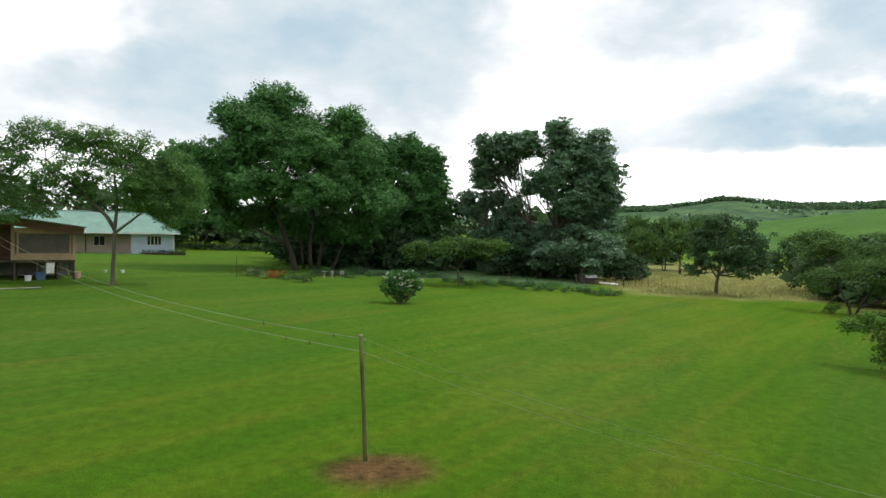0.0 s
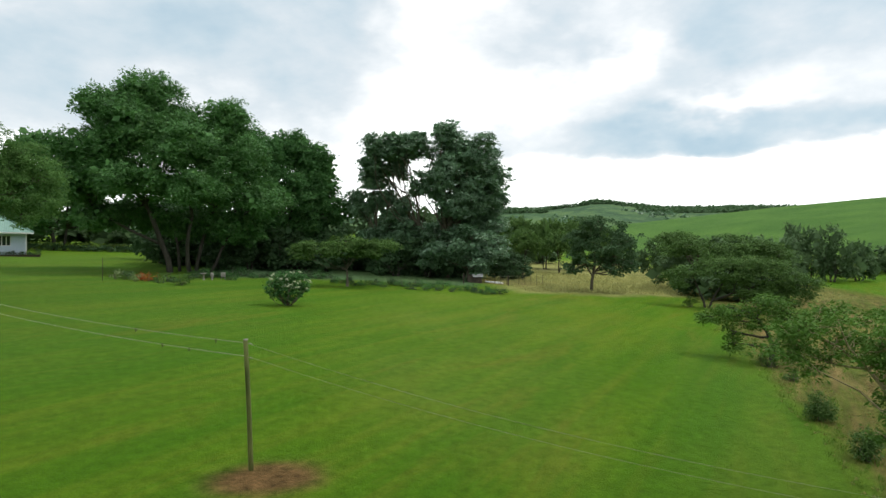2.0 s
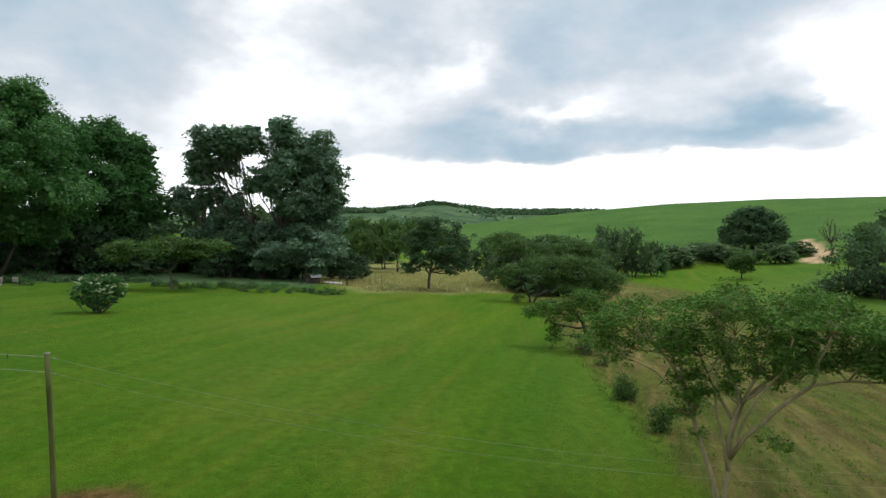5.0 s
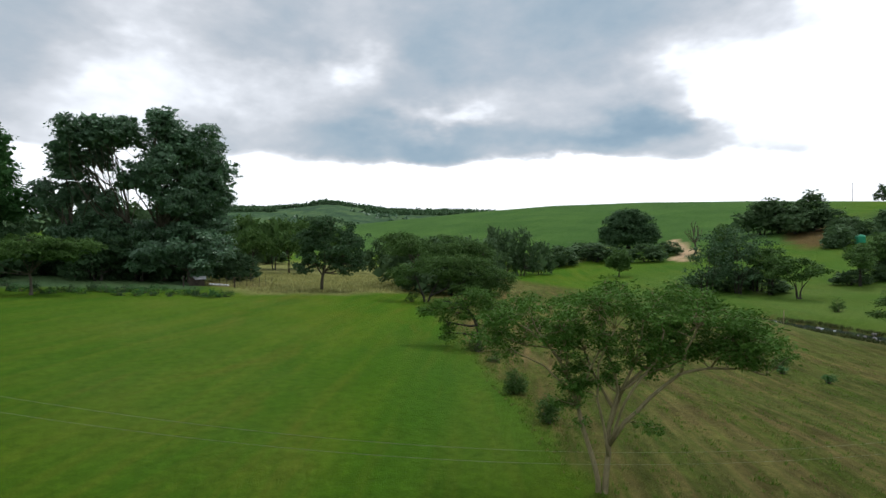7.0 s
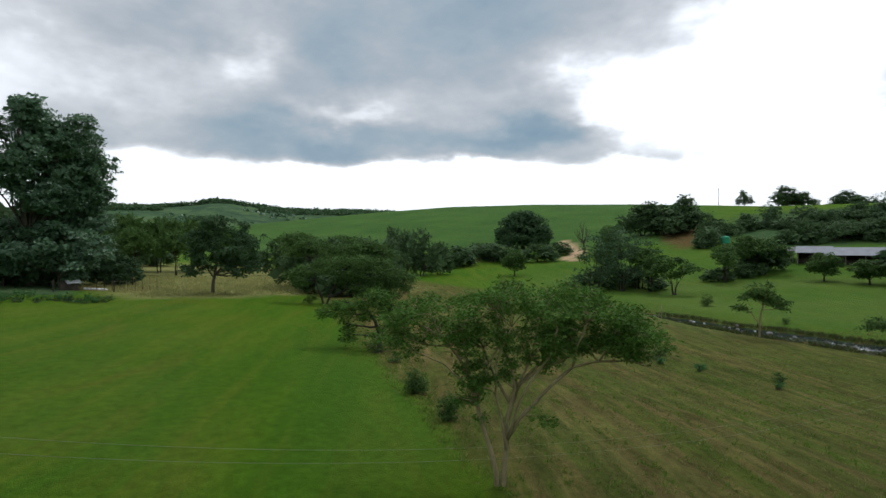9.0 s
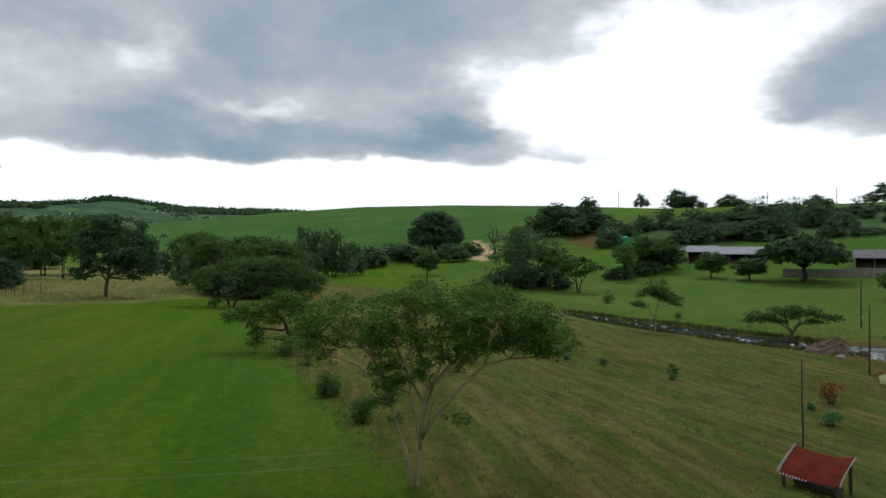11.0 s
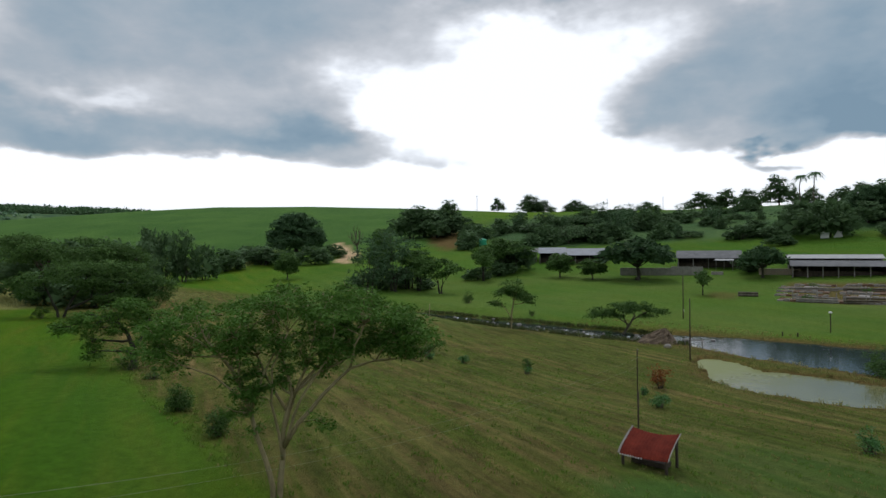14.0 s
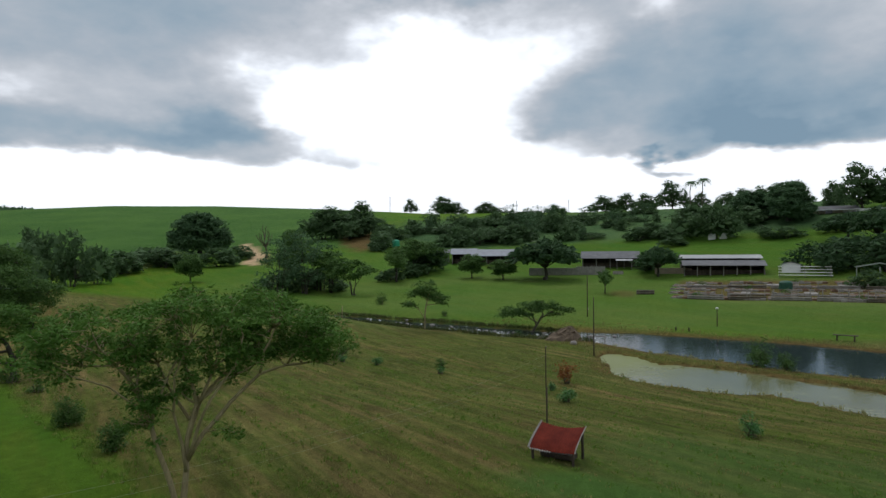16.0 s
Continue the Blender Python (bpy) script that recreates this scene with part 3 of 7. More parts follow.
def build_ground():
    east = np.arange(-60, 132, 0.75)
    west = np.arange(132, 300, 3.0)
    bearings = np.radians(np.concatenate([east, west]))
    rings = [0.0, 1.0]
    while rings[-1] < 4700:
        rings.append(rings[-1] + min(max(0.32, 0.017 * rings[-1]), 60))
    rings = np.array(rings[1:])
    B, R = np.meshgrid(bearings, rings)
    x, y = R * np.sin(B), R * np.cos(B)
    z = ground(x, y)
    nb, nr = len(bearings), len(rings)
    V = np.stack([x, y, z], -1).reshape(-1, 3)
    V = np.concatenate([V, [[0, 0, height(0, 0)]]])
    i, j = np.meshgrid(np.arange(nr - 1), np.arange(nb), indexing="ij")
    a, b = i * nb + j, i * nb + (j + 1) % nb
    quads = np.stack([a, a + nb, b + nb, b], -1).reshape(-1, 4)
    fan = [(len(V) - 1, k, (k + 1) % nb) for k in range(nb)]
    me = bpy.data.meshes.new("ground")
    me.from_pydata(V.tolist(), [], [tuple(q) for q in quads.tolist()] + fan)
    me.shade_smooth()
    px, py = V[:, 0], V[:, 1]
    r, az = np.hypot(px, py), np.degrees(np.arctan2(px, py))
    wob = 0.5 * wavy(px, py, 1.3, 5) + 0.35 * wavy(px, py, 0.45, 6)
    field = smooth(-0.5, 0.7, px - EDGE(py) + 0.5 * wob) * (1 - smooth(0.9, 1.3, inside(px, py, 22, -8, 34, 60, 0)) * smooth(46, 53, px - 0.25 * py))
    field = field * (1 - smooth(49, 53, px - 0.25 * np.maximum(py, 0) + wob))
    dry = smooth(-1.5, 1.5, py - 46.5 - 0.1 * px + 2 * wob) * smooth(14, 18, px + wob) * (1 - smooth(34, 46, px - 0.2 * py + 3 * wob)) * (1 - smooth(110, 140, r))
    dry = np.maximum(dry, 0.75 * (1 - smooth(0.7, 1.1, inside(px, py, 118, 98, 20, 4, 20) + 0.1 * wob)))
    cane = smooth(150, 175, r + 6 * wob) * smooth(14, 22, az) * (1 - smooth(66, 74, az)) * (1 - smooth(480, 640, r))
    cane = np.maximum(cane, 0.55 * smooth(50, 60, r + 3 * wob) * smooth(46, 60, az) * (1 - smooth(150, 170, r)) * (0.8 + 0.2 * wob))
    cane = np.maximum(cane, 0.25 * smooth(-6.0, -1.0, px - EDGE(py) + wob) * (1 - smooth(-0.5, 0.5, px - EDGE(py))) * smooth(7, 11, py) * (1 - smooth(24, 40, r)))
    cane = np.maximum(cane, 0.85 * (1 - smooth(0.4, 1.1, inside(px, py, 13.4, 0.2, 1.3, 2.6, 0) + 0.3 * wob)))
    cane = np.maximum(cane, 0.35 * (1 - smooth(-18, 5, px - 0.1 * py + 2 * wob)) * smooth(9, 26, r) * (1 - smooth(80, 95, r)))
    cane = np.maximum(cane, 0.55 * smooth(10, 13, px + wob) * (1 - smooth(17, 21, px + wob)) * (1 - smooth(-2, 2.5, py + wob)) * smooth(-14, -8, py))
    bare = 0.95 * (1 - smooth(0.55, 1.15, inside(px, py, -1.2, 11.25, 1.3, 1.0, 20) + 0.3 * wob))
    bare = np.maximum(bare, 0.85 * (1 - smooth(0.6, 1.2, inside(px, py, 165, 66, 26, 6, 25) + 0.2 * wob)))
    bare = np.maximum(bare, 0.5 * (1 - smooth(0.5, 1.2, inside(px, py, 83, -4.5, 5, 2.2, 0) + 0.3 * wob)))
    bare = np.maximum(bare, 0.55 * (1 - smooth(0.8, 1.1, inside(px, py, 17, 60, 6, 3.5, 0) + 0.3 * wob)))
    bare = np.maximum(bare, 0.72 * smooth(97.7, 98.4, az + 0.2 * wob) * (1 - smooth(117, 119, az)) * smooth(78.6, 79.6, r + 0.4 * wob) * (1 - smooth(99, 104, r + wob)))
    dry = np.maximum(dry, (0.2 + 0.16 * wavy(px, py, 4.5, 7)) * smooth(50, 56, r + 2 * wob) * smooth(52, 58, az) * (1 - smooth(100, 125, r)))
    dry = np.maximum(dry, (0.08 + 0.06 * wavy(px - 0.7 * py, py + 0.7 * px, 3.5, 11)) * smooth(-4, 9, az + 3 * wob) * (1 - smooth(20, 30, az + 3 * wob)) * smooth(9, 17, r) * (1 - smooth(44, 52, r)))
    dry = np.maximum(dry, 0.6 * smooth(98, 101, az + wob) * (1 - smooth(118, 122, az)) * smooth(73, 77, r + 1.5 * wob) * (1 - smooth(79, 80, r)))
    for cx, cy, rx, ry, turn in WATERS:
        q = inside(px, py, cx, cy, rx, ry, turn)
        bare = np.maximum(bare, 0.75 * (1 - smooth(1.05, 1.42, q + 0.06 * wob)))
    road = np.zeros_like(px)
    for k in range(len(ROAD) - 1):
        (ax, ay), (bx, by) = ROAD[k], ROAD[k + 1]
        s = np.clip(((px - ax) * (bx - ax) + (py - ay) * (by - ay)) / ((bx - ax) ** 2 + (by - ay) ** 2), 0, 1)
        road = np.maximum(road, 1 - smooth(1.0, 1.9, np.hypot(px - ax - s * (bx - ax), py - ay - s * (by - ay)) + 0.3 * wob))
    woods = smooth(480, 700, r)
    woods = np.maximum(woods, 0.8 * smooth(143, 152, r + 4 * wob) * smooth(70, 74, az) * (1 - smooth(108, 114, az)) * (1 - smooth(195, 235, r + 8 * wob)))
    # dark green ground under the grove, painting in the trees' shade
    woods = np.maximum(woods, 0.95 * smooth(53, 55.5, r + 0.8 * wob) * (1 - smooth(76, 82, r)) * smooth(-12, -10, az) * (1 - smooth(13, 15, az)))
    one = np.ones_like(px)
    for layer, cols in (("cover", (field, dry, cane)), ("wear", (bare, road, woods))):
        attr = me.color_attributes.new(layer, "FLOAT_COLOR", "POINT")
        attr.data.foreach_set("color", np.stack([*cols, one], -1).astype(np.float32).ravel())
    me.materials.append(GRASS)
    return tagged(new("ground", me), "rolling grassland with a mown lawn, rough field and green hills", "ground", kind="structure")


build_ground()
for name, outline, mat, what in (
        ("back_pond", [(36.0, -44), (62, -44), (66, 38), (52, 38), (45.5, 2), (42.5, -2.0), (38.3, -9.0), (31.5, -18), (24, -30)], POND, "dark reflecting pond and stream water"),
        ("front_pond", [(10, -36), (22, -32), (31.2, -18), (38.0, -9.0), (42.3, -2.0), (42.5, 1.0), (34, 1.5), (26, -6), (16, -18)], MURKY, "murky green-grey farm pond water")):
    ob = part(name, [(x, y, WATER_LEVEL) for x, y in outline], [tuple(range(len(outline)))], mat)
    tagged(ob, what, "water", kind="structure")


# ---- trees round the lawn ----
build_tree("shade_tree", spot(-15, 58), "huge bright green shade tree with many stems behind the lawn", lumps([
    (-3.9, 0, 14.2, 2.4, 2.8, 2.1), (-0.9, 0.5, 15.5, 2.8, 3.0, 2.4), (2.0, 0.5, 12.6, 2.2, 2.6, 2.2), (-1.6, -1.2, 12.6, 2.8, 2.6, 2.2), (-4.9, -0.5, 10.6, 2.7, 3.0, 2.2), (0.6, -2, 10.9, 3.8, 3.6, 2.7),
    (-6.0, 0, 7.6, 2.0, 2.4, 1.6), (-2.6, -2.4, 7.9, 2.6, 2.6, 1.8), (1.8, -2.6, 7.4, 2.4, 2.6, 1.7), (-4.6, 1.5, 5.0, 2.2, 2.4, 1.2), (-1.5, 2.5, 5.4, 2.6, 2.4, 1.5), (2.0, 3, 4.6, 2.6, 2.4, 1.8)], 111, 9, 0.55),
    LEAF_BRIGHT, BARK_DARK, bones=(([(1.0, 0, -0.3), (0.8, 0, 1.2), (0.0, 0, 3.4), (-1.0, 0, 6.0), (-1.4, 0, 9.0), (-0.6, 0, 12.6)], 0.3, 0.1), ([(-1.0, 0, 6.0), (-2.8, -0.3, 8.4), (-4.2, 0, 11.5)], 0.2, 0.1), ([(2.6, 0.5, -0.3), (2.4, 0.5, 2.0), (2.8, 0.3, 5.0), (2.2, 0, 10.0)], 0.22, 0.1),
        ([(0.4, 0, 2.4), (-2.4, 0.4, 3.8), (-5.0, 0.8, 5.4)], 0.16, 0.08), ([(1.8, 1.2, -0.3), (1.6, 1.5, 2.6), (1.0, 2.0, 5.4)], 0.16, 0.08)),
    clump=0.7, density=11, count=50, leaf_size=0.235, flat=0.6, droop=0.4, hollow=0.7, core=6, seed=11, turn=15, twigs=0.4)
build_tree("shade_tree", spot(-11.6, 59), "tall green shade tree leaning from several stems", lumps([
    (2.5, 0, 14.3, 1.8, 2.2, 2.1), (0.8, 0.5, 12.0, 2.2, 2.4, 2.0), (2.6, -0.5, 10.4, 2.9, 3.0, 2.6), (4.6, -1, 7.0, 2.6, 2.8, 2.2), (1.0, -1.5, 7.8, 2.4, 2.4, 2.0), (3.4, 0.5, 4.2, 2.4, 2.4, 1.7), (0.2, 1.5, 4.6, 2.2, 2.0, 1.6)], 112, 9, 0.55),
    LEAF_BRIGHT, BARK_DARK, bones=(([(-0.4, 1.0, -0.3), (0.1, 1.0, 2.4), (1.2, 0.6, 6.0), (1.2, 0, 10.0)], 0.2, 0.1), ([(0.8, 0.5, -0.3), (1.8, 0.4, 2.0), (3.4, 0, 5.0)], 0.17, 0.08)),
    clump=0.7, density=11, count=50, leaf_size=0.235, flat=0.6, droop=0.4, hollow=0.7, core=6, seed=18, turn=11.6, twigs=0.4)
build_tree("shade_tree", spot(-9.4, 67), "tall green shade tree in the grove behind the lawn", lumps([
    (3.0, 0, 12.6, 2.5, 2.8, 2.2), (6.6, 0, 13.0, 2.2, 2.6, 2.0), (8.8, 0, 11.8, 2.2, 2.6, 2.0), (3.4, -1.5, 11.4, 3.2, 3.4, 2.6),
    (9.4, 0, 9.4, 2.6, 2.8, 2.3), (6.3, -2, 8.0, 3.1, 3.0, 2.4), (10.6, 0, 6.4, 2.2, 2.4, 1.9), (8.0, -0.5, 4.6, 2.4, 2.4, 1.7), (3.6, -1.0, 5.0, 2.6, 2.4, 1.8)], 113, 8, 0.55),
    LEAF_GROVE, BARK_DARK, stems=((1.0, 0, 0.4), (4.0, 0.5, 0.35), (7.0, 0.3, 0.3)), fork=0.34, clump=0.75, density=10, count=46, leaf_size=0.255, flat=0.6, droop=0.4, hollow=0.7, core=6, seed=12, turn=9.4, twigs=0.3)
build_tree("shade_tree", spot(-22.6, 97), "rounded green tree beside the green-roofed house", lumps([
    (-2.0, 0, 14.0, 3.2, 3.0, 2.2), (-5.0, 0, 11.2, 3.2, 3.0, 2.4), (-7.4, 0, 8.6, 2.6, 2.6, 2.0), (-7.0, 0, 5.0, 2.6, 2.4, 2.0), (-3.4, -1, 4.4, 2.8, 2.4, 1.8), (2.2, 0, 12.2, 2.6, 2.6, 2.0), (4.6, 0, 9.6, 2.6, 2.6, 2.2), (0.2, 0, 9.6, 3.6, 3.4, 2.8), (-5.8, 0, 7.0, 2.6, 2.6, 2.2), (2.8, -1, 7.6, 3.0, 2.8, 2.4), (-2.2, -1.5, 7.0, 3.2, 2.8, 2.4), (3.4, 0, 4.4, 2.6, 2.4, 1.8)], 114, 7, 0.52),
    LEAF_BRIGHT, BARK_DARK, stems=((0, 0, 0.3), (1.2, 0, 0.22)), clump=0.8, density=8, count=44, leaf_size=0.38, flat=0.6, droop=0.4, hollow=0.75, core=5, seed=13, turn=22.6, twigs=0.3)
build_tree("broadleaf_tree", spot(10.9, 65), "tall dark blue-green broadleaf tree with layered foliage", lumps([
    (-7.0, 0, 14.4, 2.0, 2.2, 1.4), (-3.6, 0, 14.4, 2.4, 2.4, 1.7), (0.0, 0, 15.4, 2.2, 2.4, 1.9), (3.4, 0, 13.6, 2.6, 2.8, 2.1), (4.7, 0, 11.0, 2.4, 2.6, 2.0), (0.8, -1, 11.2, 3.2, 3.0, 2.4),
    (5.0, 0, 8.6, 2.0, 2.2, 1.6), (-1.6, -0.5, 10.2, 2.1, 2.2, 2.2), (1.5, -1.5, 7.6, 2.8, 2.6, 2.0), (-8.2, 0, 12.3, 1.2, 1.4, 0.9), (4.6, 0, 6.2, 2.0, 2.0, 1.5), (2.6, 0.5, 4.8, 2.4, 2.2, 1.6), (-1.2, 1.0, 4.6, 2.2, 2.0, 1.6), (1.4, 0, 13.2, 2.6, 2.4, 1.8), (3.2, -0.8, 9.6, 2.4, 2.2, 1.8), (-5.2, 0, 13.6, 1.8, 1.8, 1.2)], 115, 7, 0.5),
    LEAF_DEEP, BARK_GREY, stems=((0, 0, 0.42), (-2.2, 0.6, 0.22)), fork=0.42, clump=0.6, density=13, count=56, leaf_size=0.245, slim=0.55, flat=0.4, droop=0.45, seed=14, turn=-10.9, hollow=0.7, twigs=0.4, core=5,
    extra_limbs=(((-2.4, 0.3, 5.2), (-6.2, 0, 12.8), 0.15), ((-4.4, 0.2, 9.2), (-7.6, 0, 12.2), 0.08)))
build_tree("broadleaf_tree", spot(4.3, 67), "dark green tree with drooping foliage at the grove's edge", lumps([
    (-0.6, 0, 10.4, 2.2, 2.2, 1.7), (1.8, 0, 11.6, 1.6, 1.8, 1.0), (-1.6, 0, 7.6, 2.4, 2.4, 2.0), (1.6, 0, 7.8, 2.4, 2.4, 1.7), (2.6, 0, 5.8, 2.2, 2.4, 1.6), (3.8, -0.5, 4.4, 2.6, 2.4, 1.7), (0.4, -1, 3.6, 2.6, 2.4, 1.8)], 116, 6, 0.5),
    LEAF_DEEP, BARK_GREY, stems=((0, 0, 0.28), (1.4, 0.4, 0.2)), clump=0.6, density=13, count=60, leaf_size=0.24, flat=0.45, droop=0.45, seed=15, hollow=0.65, turn=-4.3, twigs=0.3, core=4)
build_tree("broadleaf_tree", spot(13.2, 62), "low dark tree spreading under the tall broadleaf tree", [
    (0.4, 0, 4.4, 2.2, 2.2, 1.4), (-1.8, 0, 3.6, 2.0, 2.0, 1.6), (2.4, 0, 3.4, 1.8, 2.0, 1.5), (-3.6, -0.4, 2.6, 1.6, 1.8, 1.5), (0.6, -0.8, 2.0, 1.8, 1.6, 1.3)],
    LEAF_DEEP, BARK_GREY, stems=((0, 0, 0.2),), clump=0.8, density=8, count=60, leaf_size=0.36, flat=0.4, droop=0.4, seed=16, turn=-13.2)
build_tree("umbrella_tree", spot(1.4, 48.5), "small flat-topped thorn tree with olive canopy", [
    (-2.6, 0, 3.2, 1.5, 1.4, 0.5), (0, 0, 3.6, 1.9, 1.6, 0.5), (2.7, 0, 3.4, 1.6, 1.5, 0.55), (-0.6, -0.6, 2.9, 1.6, 1.2, 0.45), (1.9, 0, 2.8, 1.3, 1.2, 0.4), (-3.4, 0, 2.6, 0.8, 0.9, 0.4)],
    LEAF_OLIVE, BARK_GREY, stems=((0.1, 0, 0.11),), fork=0.45, clump=0.55, density=24, count=50, leaf_size=0.22, flat=0.35, seed=17, turn=-1.4)
build_tree("spreading_tree", spot(-29.2, 42.4), "airy spreading tree with thin foliage beside the house", [
    (-1.0, 0, 8.6, 2.4, 2.0, 1.1), (-3.8, 0, 9.3, 1.8, 1.6, 0.8), (1.6, 0, 8.6, 1.4, 1.4, 1.1), (-5.6, 0, 7.6, 1.8, 1.6, 0.9), (-3.0, -0.6, 7.2, 1.9, 1.5, 1.0), (2.7, 0, 7.0, 1.5, 1.4, 1.3), (0.4, -0.8, 7.0, 2.0, 1.5, 1.2),
    (-6.8, 0, 6.2, 1.6, 1.5, 0.9), (-4.6, 0, 5.4, 1.5, 1.4, 0.7), (2.6, 0, 5.4, 1.5, 1.3, 0.9), (4.0, 0, 6.4, 1.1, 1.1, 0.9), (1.0, 0.2, 5.6, 1.2, 1.1, 0.8), (-7.4, 0, 4.8, 1.2, 1.2, 0.8), (-2.0, 0, 5.6, 1.2, 1.0, 0.6), (4.6, 0, 6.9, 1.3, 1.2, 0.9), (3.4, 0.3, 8.0, 1.3, 1.2, 0.8), (4.4, 0, 5.2, 1.3, 1.2, 0.9), (-1.6, 0.8, 9.2, 1.8, 1.5, 0.9), (-4.9, 0.5, 8.6, 1.6, 1.4, 0.8), (0.4, 0.6, 9.2, 1.5, 1.4, 0.8), (3.2, 0, 4.4, 1.0, 1.0, 0.6), (-5.8, 0, 6.6, 1.2, 1.2, 0.7), (-3.4, 0.5, 6.2, 1.3, 1.2, 0.6), (-6.2, 0.3, 5.2, 1.2, 1.2, 0.6), (-4.0, 0.3, 4.6, 1.1, 1.1, 0.5), (1.8, -0.4, 6.4, 1.2, 1.1, 0.8), (-1.4, 0.4, 6.6, 1.3, 1.2, 0.6), (0.2, 0.5, 7.8, 1.4, 1.2, 0.7), (2.2, 0.4, 7.6, 1.3, 1.2, 0.8), (-5.4, 0, 4.2, 0.9, 0.9, 0.4)],
    LEAF_AIRY, BARK_GREY, bones=(([(0, 0, -0.3), (0.05, 0, 0.4), (0.1, 0, 1.8), (0.15, 0, 3.7)], 0.14, 0.1), ([(0.15, 0, 3.5), (-0.9, 0, 5.0), (-2.3, 0, 6.4), (-3.4, 0, 7.6)], 0.13, 0.05),
        ([(0.15, 0, 3.6), (0.3, 0.2, 5.2), (0.1, 0.2, 7.0)], 0.11, 0.05), ([(0.15, 0, 3.3), (1.3, 0, 4.3), (2.6, 0, 5.4)], 0.1, 0.04), ([(-0.6, 0, 4.6), (-3.0, -0.3, 5.0), (-5.2, 0, 5.3)], 0.07, 0.03)),
    clump=0.44, density=23, count=60, leaf_size=0.17, slim=0.42, flat=0.6, droop=0.4, hollow=0.3, seed=18, turn=29.2, twigs=1.6)
hydrangea = build_bush("flowering_bush", spot(-4.0, 35.6), "loose garden bush with pale flower heads on the lawn", [
    (0, 0, 1.5, 0.62, 0.7, 0.5), (-0.75, 0, 1.3, 0.5, 0.5, 0.42), (0.7, 0.1, 1.4, 0.5, 0.5, 0.42), (-0.3, 0.2, 1.75, 0.4, 0.4, 0.3), (0.45, 0, 1.8, 0.36, 0.4, 0.25), (-0.6, -0.1, 0.8, 0.5, 0.5, 0.35), (0.65, 0, 0.85, 0.5, 0.5, 0.35), (0, -0.2, 0.95, 0.6, 0.5, 0.4), (1.05, 0, 1.1, 0.3, 0.3, 0.25), (-1.1, 0, 1.0, 0.3, 0.3, 0.25), (0, 0, 0.45, 0.35, 0.35, 0.3)],
    LEAF_GROVE, clump=0.17, density=95, count=16, leaf_size=0.17, seed=19)
rng = np.random.default_rng(20)
heads = blob_points(rng, [(0, 0, 1.4, 1.05, 1.05, 0.8), (-0.55, 0, 1.05, 0.85, 0.85, 0.6), (0.55, 0.1, 1.1, 0.85, 0.85, 0.65)], 26, 0.9)
leaf_mesh("flower_heads", leaves(rng, heads[heads[:, 2] > 1.0], 0.1, 0.7, 9, 0.09, 0.8), LEAF_FLOWER, hydrangea)["kind"] = "stuff"
build_tree("field_tree", spot(24.1, 58), "dark leafy tree on the edge of the dry grass", lumps([
    (0.6, 0, 6.3, 1.5, 1.5, 1.1), (2.2, 0, 6.1, 1.6, 1.5, 1.1), (3.6, 0, 5.1, 1.4, 1.4, 1.0), (-0.5, 0, 5.0, 1.5, 1.5, 1.2), (1.4, -0.5, 4.5, 2.0, 1.8, 1.3), (3.3, -0.3, 3.8, 1.5, 1.4, 1.0),
    (-0.9, 0, 3.4, 1.2, 1.1, 1.0), (-1.0, 0, 2.2, 0.9, 1.0, 0.8), (0.2, -0.3, 3.0, 1.3, 1.2, 0.9), (3.9, 0, 2.5, 1.1, 1.1, 0.8), (2.7, -0.3, 2.1, 1.0, 1.0, 0.7), (1.7, 0, 3.0, 1.3, 1.2, 0.9)], 117, 6, 0.5),
    LEAF_DARK, BARK_GREY, bones=(([(0.7, 0, -0.3), (0.75, 0, 1.0), (1.0, 0, 2.4), (1.0, 0, 4.0), (1.1, 0, 5.0)], 0.17, 0.06), ([(0.85, 0, 1.6), (1.8, 0, 2.8), (2.5, 0, 4.0)], 0.09, 0.04), ([(0.8, 0, 1.4), (0.2, 0, 2.4), (-0.2, 0, 3.8)], 0.08, 0.04)), clump=0.42, density=15, count=36, leaf_size=0.25, flat=0.45, droop=0.35, seed=20, turn=-24.1, hollow=0.5, twigs=0.5)


def flat_acacia(name, place, label, tall, wide, seed, leaf=None, turn=0.0, group="", leaf_size=0.25, density=10.0, count=45, stems=None, category="tree", layers=9):
    """A thorn tree with level tiers of fine leaves on a forked trunk."""
    rng = np.random.default_rng(seed)
    blobs = []
    for k in range(layers):
        a, s = rng.uniform(0, 2 * math.pi), math.sqrt(rng.uniform(0.02, 1)) * 0.72
        r = wide * rng.uniform(0.17, 0.26)
        blobs.append((s * wide * 0.5 * math.cos(a), s * wide * 0.42 * math.sin(a), tall * rng.uniform(0.66, 0.9) - 0.14 * tall * s, r, r, tall * rng.uniform(0.07, 0.12)))
    return build_tree(name, place, label, blobs, leaf or LEAF_THORN, BARK_GREY, stems or ((0, 0, 0.028 * tall + 0.04),), 0.42, 0.085 * wide + 0.1, density, count, leaf_size, 0.45, 0.38, 0.2, seed, 1.0, group, turn, category)


